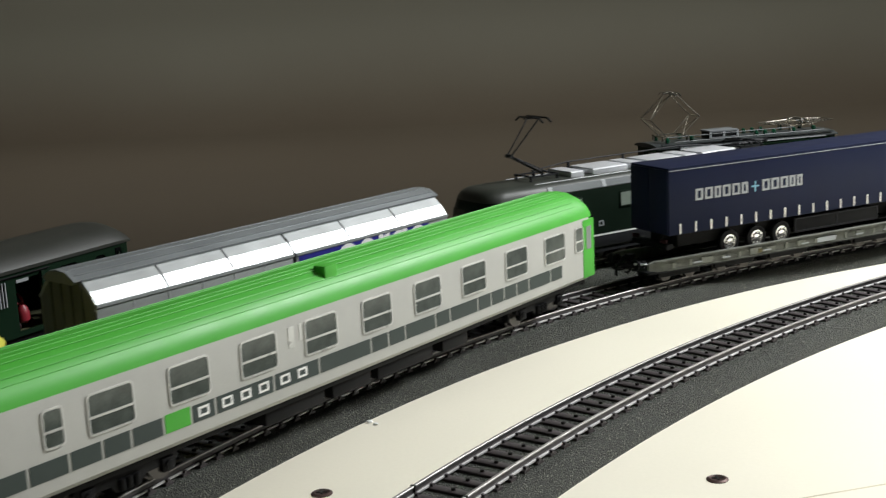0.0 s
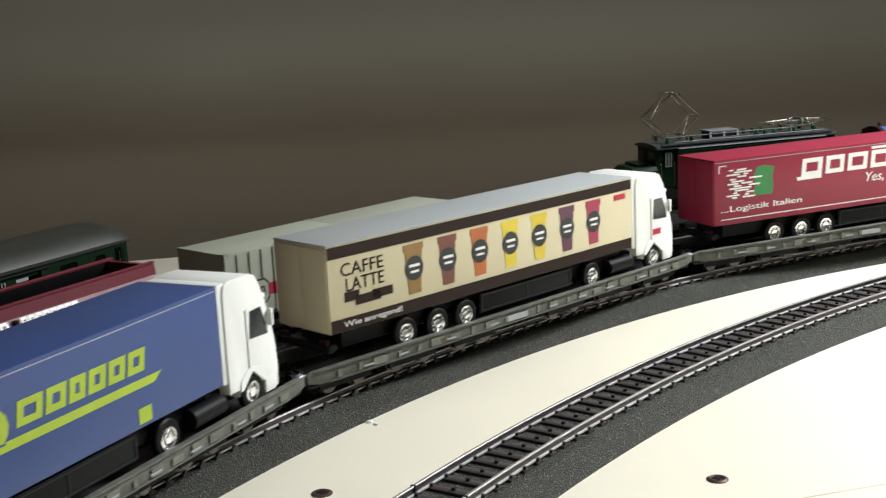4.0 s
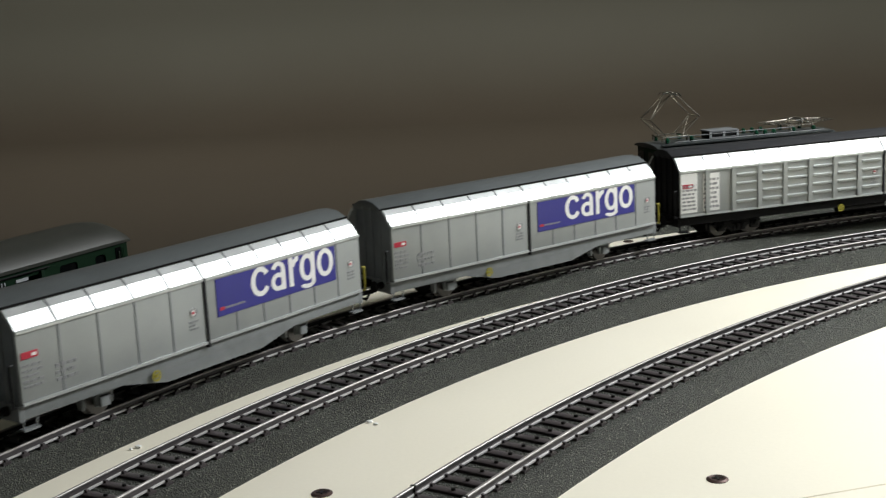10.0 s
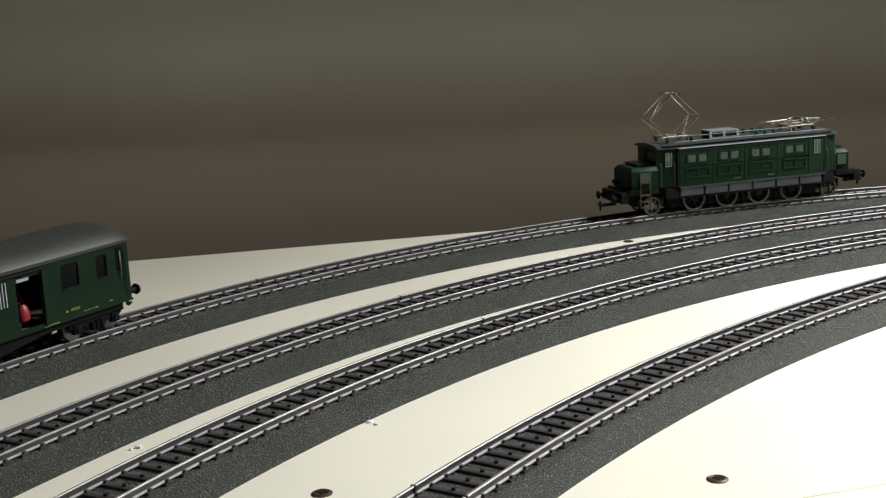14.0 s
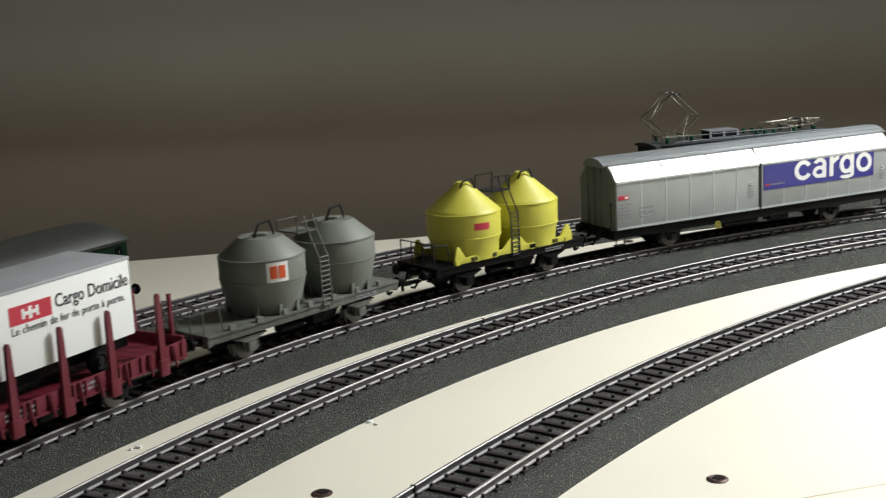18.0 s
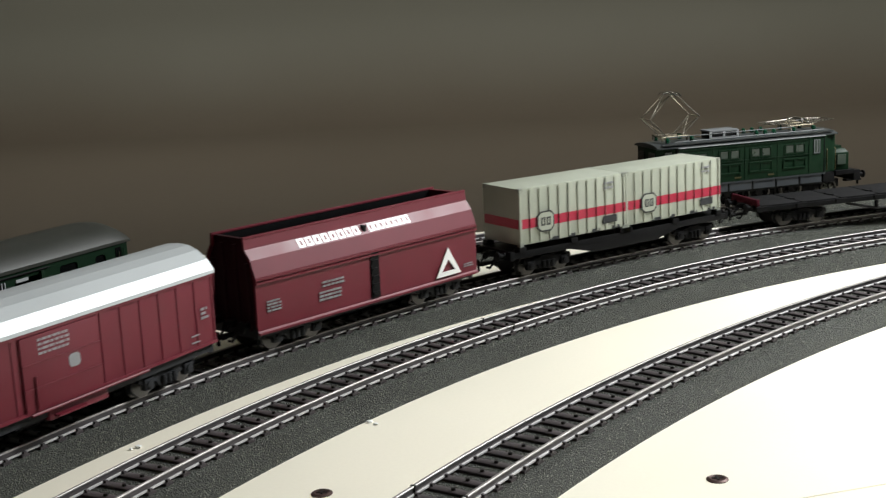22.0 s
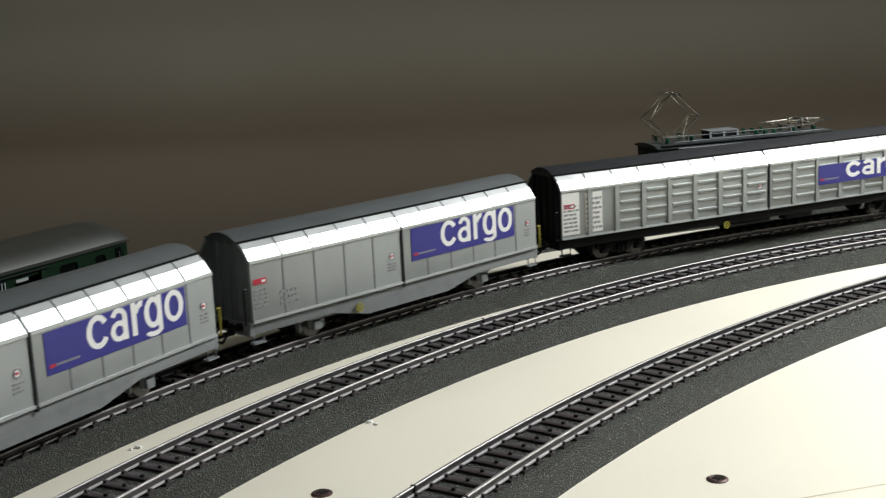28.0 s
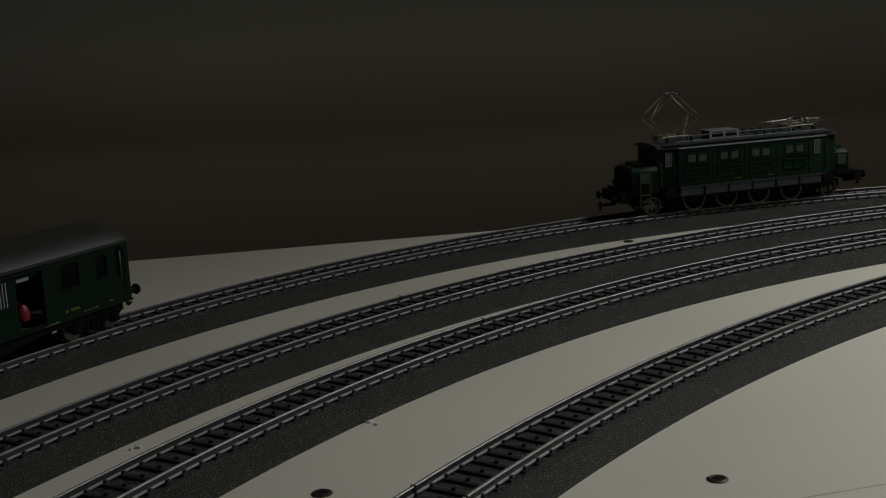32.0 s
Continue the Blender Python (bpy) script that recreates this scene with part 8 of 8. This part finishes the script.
    bars("number_bar", [(-5.5, -1, 17.9, 18.8), (17.5, 21.5, 17.9, 18.8)], y - 0.2, M_OLDBRASS, root)
    for s in (-1, 1):
        part("cab_end_window", box(B(), X0 - 0.35, X0 + 0.4, s * 7 - 4, s * 7 + 4, 30, 37), M_DKGLASS, root)
    # roof gear
    res = part("roof_resistor", box(B(), -16.2, 2.2, -5.4, 5.4, 41.4, 45.4), M_BLACK, root, "open roof resistor box", 0.2)
    part("resistor_lid", box(B(), -16.8, 2.8, -6, 6, 45.4, 46.6), M_GREY, res, bev=0.4)
    for x in (-16.2, -7, 2.2):
        part("resistor_post", box(B(), x - 0.7, x + 0.7, -6, -5.2, 41.6, 46), M_LGREY, res)
    part("resistor_sill", box(B(), -16.8, 2.8, -6.1, -5.0, 41.5, 42.6), M_LGREY, res)
    part("roof_conductor", rod(B(), [(-46, -7.5, 44.8), (-18, -7.5, 44.9), (14, -7.5, 44.9), (40, -7.5, 44.8)], 0.35), M_LOCOROOF, root)
    bm = B()
    for x in (-46, -30, 14, 20, 26, 40, 54):
        for yy in (-7.5, 7.5):
            cyl(bm, (x, yy, 41), (x, yy, 42.0), 0.9, None, 8)
            lathe(bm, [(1.0, 41.8), (1.7, 42.3), (1.0, 42.8), (1.7, 43.3), (1.0, 43.8), (1.4, 44.2), (0.7, 44.8)], x, yy, 12)
    part("insulator", bm, M_GREENINS, root, "dark green insulator")
    pantograph(root, -40.3, 45.0, True, False, M_CHROMEDIM)
    pantograph(root, 46, 45.2, False, False, M_CHROMEDIM)
    # Pale gutter strip; the roof edge's highlight is put into its colour.
    part("gutter_highlight", box(B(), X0 + 13, X1 - 2.6, -h - 0.75, -h - 0.3, 38.9, 39.5), M_LGREY, root)
    part("roof_handrail", rod(B(), [(X0 + 12, -h + 2.4, 42.6), (X1 - 2, -h + 2.4, 42.6)], 0.3), M_GREY, root)
    for e, L in ((-1, X0 - 23), (1, X1 + 24)):
        part("buffer_beam", box(B(), *sorted((L - e * 4.4, L + e * 0.4)), -13.4, 13.4, 9.0, 15.4), M_BLACK, root, bev=0.2)
        for yb in (-10, 10):
            share("buffer", BUFFER, root, L, yb, 12, 0 if e > 0 else 180)
        share("coupling", COUPLER, root, L - e * 2, 0, 7.6, 0 if e > 0 else 180)
    return root


M_GREYBLUE = mat("grey_frame_paint", "#363a3e", 0.45)
M_GREENINS = mat("green_insulator", "#144330", 0.2, 0, 0.1, 100, 0.0, coat=0.5)
M_CHROMEDIM = mat("bright_wire", "#b9b4a8", 0.25, 0.9, 0.1, 200, 0.0)
M_COACHROOF = mat("dull_grey_roof", "#2e302b", 0.5, 0, 0.12, 60, 0.05)


def baggage_van():
    L, h = 190.0, 15.6
    root = thing("baggage_van", "dark green baggage van with an open sliding door", "passenger coach")
    # side wall on the viewer's side is built round its openings
    zb, zt = 11.0, 37.6
    openings = [(32.6, 45.4, 13.0, 33.8), (56.2, 66.1, 24.2, 34.4), (76.2, 82.4, 24.4, 34.2), (22, 28, 24, 34), (-60, -44, 12.4, 34.2)]
    bm = B()
    xs = sorted({-L / 2, L / 2 + 0.5} | {v for o in openings for v in o[:2]})
    for a, b in zip(xs, xs[1:]):
        hit = [o for o in openings if o[0] <= a and b <= o[1]]
        if hit:
            o = hit[0]
            box(bm, a, b, -h, -h + 1, zb, o[2])
            box(bm, a, b, -h, -h + 1, o[3], zt)
        else:
            box(bm, a, b, -h, -h + 1, zb, zt)
    part("side_wall", bm, M_BOTTLE, root, "dark green side wall")
    part("side_wall", box(B(), -L / 2, L / 2 + 0.5, h - 1, h, zb, zt), M_BOTTLE, root)
    # Olive floor: the light that falls inside the van is in its colour.
    part("floor", box(B(), -L / 2, L / 2 - 2, -h + 1, h - 1, zb, zb + 1), M_INSIDE, root)
    for x in (-L / 2, L / 2 - 0.6):
        part("end_wall", prism(B(), [(-h + 0.2, zb), (h - 0.2, zb), (h - 0.2, zt), (h - 6, 42), (-h + 6, 42), (-h + 0.2, zt)], x, x + 1.2), M_BOTTLE, root, bev=0.2)
    ro = [(h + 0.8, 37.0), (h + 0.9, 38.4), (h - 1.4, 41.6), (h - 6, 44.4), (5, 46.0), (0, 46.5)]
    inner = [(y * 0.94, z - 1.2) for y, z in ro]
    full = ro + [(-y, z) for y, z in ro[-2::-1]]
    bm = loft(B(), [[(x, y * k, 37 + (z - 37) * q) for y, z in full] for x, k, q in ((-L / 2 - 1, 1, 1), (L / 2 - 12, 1, 1), (L / 2 - 7, 1, 0.97), (L / 2 - 2.5, 1, 0.88), (L / 2 + 1.0, 0.99, 0.7), (L / 2 + 2.6, 0.97, 0.48), (L / 2 + 3.2, 0.94, 0.3))])
    part("roof", bm, M_COACHROOF, root, "dull grey arched roof")
    y = -h - 0.05
    for a, b, z0, z1 in openings[1:4]:
        fr = B()
        for cx, ex in ((a, 1), (b, -1)):
            for cz, ez in ((z0, 1), (z1, -1)):
                pts = [(cx, cz)] + [(cx + ex * 1.5 * (1 - math.sin(k * math.pi / 10)), cz + ez * 1.5 * (1 - math.cos(k * math.pi / 10))) for k in range(6)]
                loft(fr, [[(px, yy, pz) for px, pz in pts] for yy in (-h + 0.02, -h + 0.9)])
        box(fr, a + 0.5, b - 0.5, -h - 0.35, -h + 0.1, z0 - 0.5, z0 + 0.15)
        bmesh.ops.recalc_face_normals(fr, faces=fr.faces)
        w = part("window_frame", fr, M_BOTTLE, root)
        pane = part("window_pane", box(B(), a, b, -h + 0.6, -h + 0.8, z0, z1), M_VANGLASS, w)
        pane.visible_shadow = False
    part("sliding_door", box(B(), 45.6, 47.4, -h - 0.9, -h - 0.2, 12, 35), M_BOTTLE, root, "", 0.2)
    part("door_rail", rod(B(), [(14, -h - 0.7, 35.6), (50, -h - 0.7, 35.6)], 0.4), M_BLACK, root)
    part("door_sign", box(B(), 33.2, 39.4, -h - 0.1, -h + 0.3, 32.5, 33.7), M_LGREY, root)
    bm = B()
    for k in range(4):
        box(bm, 22.7 + k * 1.5, 23.15 + k * 1.5, -h - 0.3, -h + 0.3, 24, 34)
    part("window_bar", bm, M_LGREY, root)
    part("end_door_window", box(B(), 88.2, 91.4, y - 0.2, y + 0.4, 25.6, 35.6), M_VANGLASS, root)
    handrail(root, [(89.8, y - 0.7, 22), (89.8, y - 0.7, 34)], M_CHROME, 0.3)
    handrail(root, [(92.6, y - 0.6, 14), (92.6, y - 0.6, 35)], M_BOTTLE, 0.22)
    bars("number_bar", [(57, 57.7, 14.5, 15.5), (57.7, 58.4, 14.5, 14.9), (60, 60.7, 14.6, 15.6), (61.2, 62, 14.6, 15.6), (62.6, 63.3, 14.6, 15.6), (63.8, 64.6, 14.6, 15.6), (67, 68.2, 12.7, 13.1), (69, 70.5, 12.7, 13.2), (71.4, 72.6, 12.7, 13.1), (73.2, 75, 12.7, 13.2), (82, 84, 13.5, 13.9), (45, 47.6, 11.3, 12.0), (48, 53, 11.5, 11.9)], y, M_DULLYELLOW, root)
    underframe(root, L - 6, M_MATTBLACK, 7.4, 11.0, 27.0, True, 5.0)
    bogies(root, (-L * 0.4, L * 0.4), M_MATTBLACK, 22.0)
    ends(root, L + 9.5, 13.4)
    handrail(root, [(L / 2 + 0.5, -12, 12), (L / 2 + 2.4, -12, 12), (L / 2 + 2.4, -12, 30)], M_REDFRAME, 0.35)
    return root


def crate():
    ob = thing("sack_barrow", "small wine red sack barrow standing in the open van door", "barrow")
    bm = B()
    for d in (-2.4, 2.4):
        rod(bm, [(d, 0, 1.6), (d, 1.6, 11.5), (d * 0.9, 3.4, 13.6)], 0.7)
    for z, q in ((4.0, 0.4), (7.0, 0.9), (10.0, 1.4)):
        rod(bm, [(-2.4, q, z), (2.4, q, z)], 0.6)
    part("barrow_frame", bm, M_FIGURE, ob)
    part("sack", loft(B(), [[(1.9 * w * math.cos(k * math.tau / 12), -1.2 + 1.5 * w * math.sin(k * math.tau / 12), z) for k in range(12)] for w, z in ((0.8, 2.6), (1.5, 3.6), (1.6, 6.4), (1.2, 8.6), (0.6, 9.8))]), M_FIGURE, ob)
    for d in (-3.4, 3.4):
        part("barrow_wheel", cyl(B(), (d - 0.5, -1.0, 1.8), (d + 0.5, -1.0, 1.8), 1.8, None, 16), M_ENDRED, ob)
    return ob


# ---- where everything stands and moves ----
def hermite(rows, t):
    """Smooth value at t through (time, value) rows."""
    n = len(rows)
    slope = []
    for i in range(n):
        a, b = rows[max(0, i - 1)], rows[min(n - 1, i + 1)]
        slope.append((b[1] - a[1]) / (b[0] - a[0]))
    for i in range(n - 1):
        (t0, v0), (t1, v1) = rows[i], rows[i + 1]
        if t <= t1 or i == n - 2:
            d = t1 - t0
            u = (t - t0) / d
            return ((2 * u ** 3 - 3 * u * u + 1) * v0 + (u ** 3 - 2 * u * u + u) * d * slope[i]
                    + (3 * u * u - 2 * u ** 3) * v1 + (u ** 3 - u * u) * d * slope[i + 1])


FREIGHT = [(0, 839), (0.5, 1000), (1, 1172.5), (1.5, 1336), (2, 1511), (2.5, 1668), (3, 1843), (3.5, 2004), (5.5, 2695.5), (6, 2864.8),
           (7, 3198.8), (8, 3530.3), (9, 3862.5), (10, 4197.5), (11, 4546.9), (12, 4885)]
FREIGHT += [(t, s + LOOP_B) for t, s in (
    (16.5, 675.4), (17, 835.4), (17.5, 982.5), (18, 1141.4), (18.5, 1286.4), (19, 1445.3), (19.5, 1588.9), (20, 1745.3), (20.5, 1892.7),
    (21, 2049.6), (21.5, 2196.9), (22, 2350.4), (22.5, 2494.7), (23, 2650.7), (23.5, 2792.8), (24, 2946.6), (24.5, 3083.8), (25, 3238), (25.5, 3377.5),
    (27.5, 3963.8), (28, 4116.4), (28.5, 4260.8), (29, 4422.4), (29.5, 4568.9), (30, 4724.1), (30.5, 4866.9), (32, 5316))]
LORRIES = [(0, 624), (0.5, 449), (1, 270.2), (1.5, 98.1), (2, -89.5), (2.5, -257), (3, -436.8), (3.5, -604.7), (5.5, -1280), (6, -1462),
           (6.5, -1632), (7, -1775), (8, -1930), (9, -1960), (32, -1960)]


def stand(key, s, base):
    """Pose of a vehicle whose middle is at s, pivots base mm apart, on the rails."""
    a, b = at(key, s - base / 2), at(key, s + base / 2)
    m = (a + b) / 2
    d = b - a
    return pose(m.x * MM, m.y * MM, RAILHEAD * MM, 0, 0, math.degrees(math.atan2(d.y, d.x)))


TIMES = [i * 0.25 for i in range(129)]
MOVERS = []


def freight(ob, off, base, shift=None):
    MOVERS.append((ob, "b", FREIGHT, -off, base, shift))


def lorries(ob, off, base, shift=None):
    MOVERS.append((ob, "c", LORRIES, off, base, shift))


freight(six_axle_loco(), 100.7, 144)
freight(sliding_van("silver two-axle van with black underframe and violet blue sign", 192.0, 0.495, 13, M_BLACK, M_GREY, M_WORNROOF, False, True, (1.2, 80.5, 23.6, 37.0), 21, True), 327.5, 112)
freight(silo_wagon("bright yellow twin-silo wagon with black underframe", 94.0, M_YELLOWSILO, M_BLACK, True, M_REDPRINT, 31), 495, 56)
freight(silo_wagon("dull grey twin-silo wagon with an orange sign", 106.0, M_GREYSILO, M_WEATHER, False, M_WHITE, 32), 621, 62)
freight(stake_wagon(), 762.4, 86)
freight(box_lorry(), 762.4, 86, (13.6, 0.0, 14.4))
freight(alu_hopper(), 948.2, 116)
freight(hood_wagon("glossy blue tarpaulin wagon with a white logo", M_TARPBLUE, 223.0, True, 1), 1155.3, 158)
freight(flat_wagon(), 1415, 170)
freight(container_wagon(), 1629, 99)
for q in (-33.6, 33.6):
    freight(container(), 1629, 99, (q, 0.0, 15.4))
freight(red_hopper(), 1792.8, 84)
freight(red_van(), 1957, 103)
freight(lime_hopper(1), 2114, 77)
freight(lime_hopper(2), 2259.2, 77)
freight(hood_wagon("grey-green tarpaulin wagon with a white logo", M_TARPGREEN, 223.0, True, 2), 2449.5, 158)
freight(hood_wagon("plain grey-green tarpaulin wagon on oxide red bogies", M_TARPGREEN, 223.0, False, 3), 2693, 158)
freight(gondola(), 2906.4, 103)
freight(low_side_wagon(), 3077, 93)
freight(sliding_van("long silver bogie van with ribbed walls and dark roof", 267.0, 0.495, 17, M_BLACK, M_BLACK, M_DARK, True, False, (32.5, 105.2, 23.2, 33.8), 22), 3299.4, 185)
for k, c in enumerate((3539.5, 3731.5, 3922.9)):
    freight(sliding_van("silver two-axle sliding-wall van with grey underframe", 173.5, 0.477, 11, M_VANFRAME, M_GREY, M_ROOFGREY, False, True, (1.6, 68.6, 22.6, 36.8), 40 + k), c, 101)

lorries(green_coach(), -181.8, 216)
for k, (label, body_m, cab_m, art, roof_m) in enumerate((
        ("dark navy articulated lorry with pale lettering blocks", M_NAVY, M_NAVY, art_navy, None),
        ("cream white articulated lorry with red double ring logo", M_CREAM, M_CREAM, art_cream, None),
        ("crimson articulated lorry with white lettering and cross", M_CRIMSON, M_CRIMSON, art_crimson, None),
        ("forest green articulated lorry with yellow band", M_FOREST, M_FOREST, art_forest, None),
        ("royal blue trailer with lime emblem and white cab", M_ROYAL, M_CREAM, art_royal, None),
        ("cream trailer with coffee cup pictures and white cab", M_BEIGE, M_CREAM, art_coffee, M_WHITEROOF),
        ("crimson articulated lorry with white cross, last of the train", M_CRIMSON, M_CRIMSON, art_crimson, None))):
    off = 119.3 + 237.9 * k
    lorries(carrier(), off, 190)
    lorries(artic(label, body_m, cab_m, art, roof_m), off, 190, (-103.3, 0.0, 8.9))

OLD = old_locomotive()
OLD.matrix_basis = stand("a", 838.0, 120)
VAN = baggage_van()
VAN.matrix_basis = stand("a", 436.0 - 93.5, 122)
CRATE = crate()
CRATE.matrix_basis = stand("a", 436.0 - 93.5, 122) @ pose(39.6 * MM, -9.0 * MM, 12.0 * MM)


def motions():
    for ob, key, rows, off, base, shift in MOVERS:
        extra = pose(*[v * MM for v in shift]) if shift else Matrix.Identity(4)
        walk(ob, [(t, stand(key, hermite(rows, t) + off, base) @ extra) for t in TIMES])


motions()
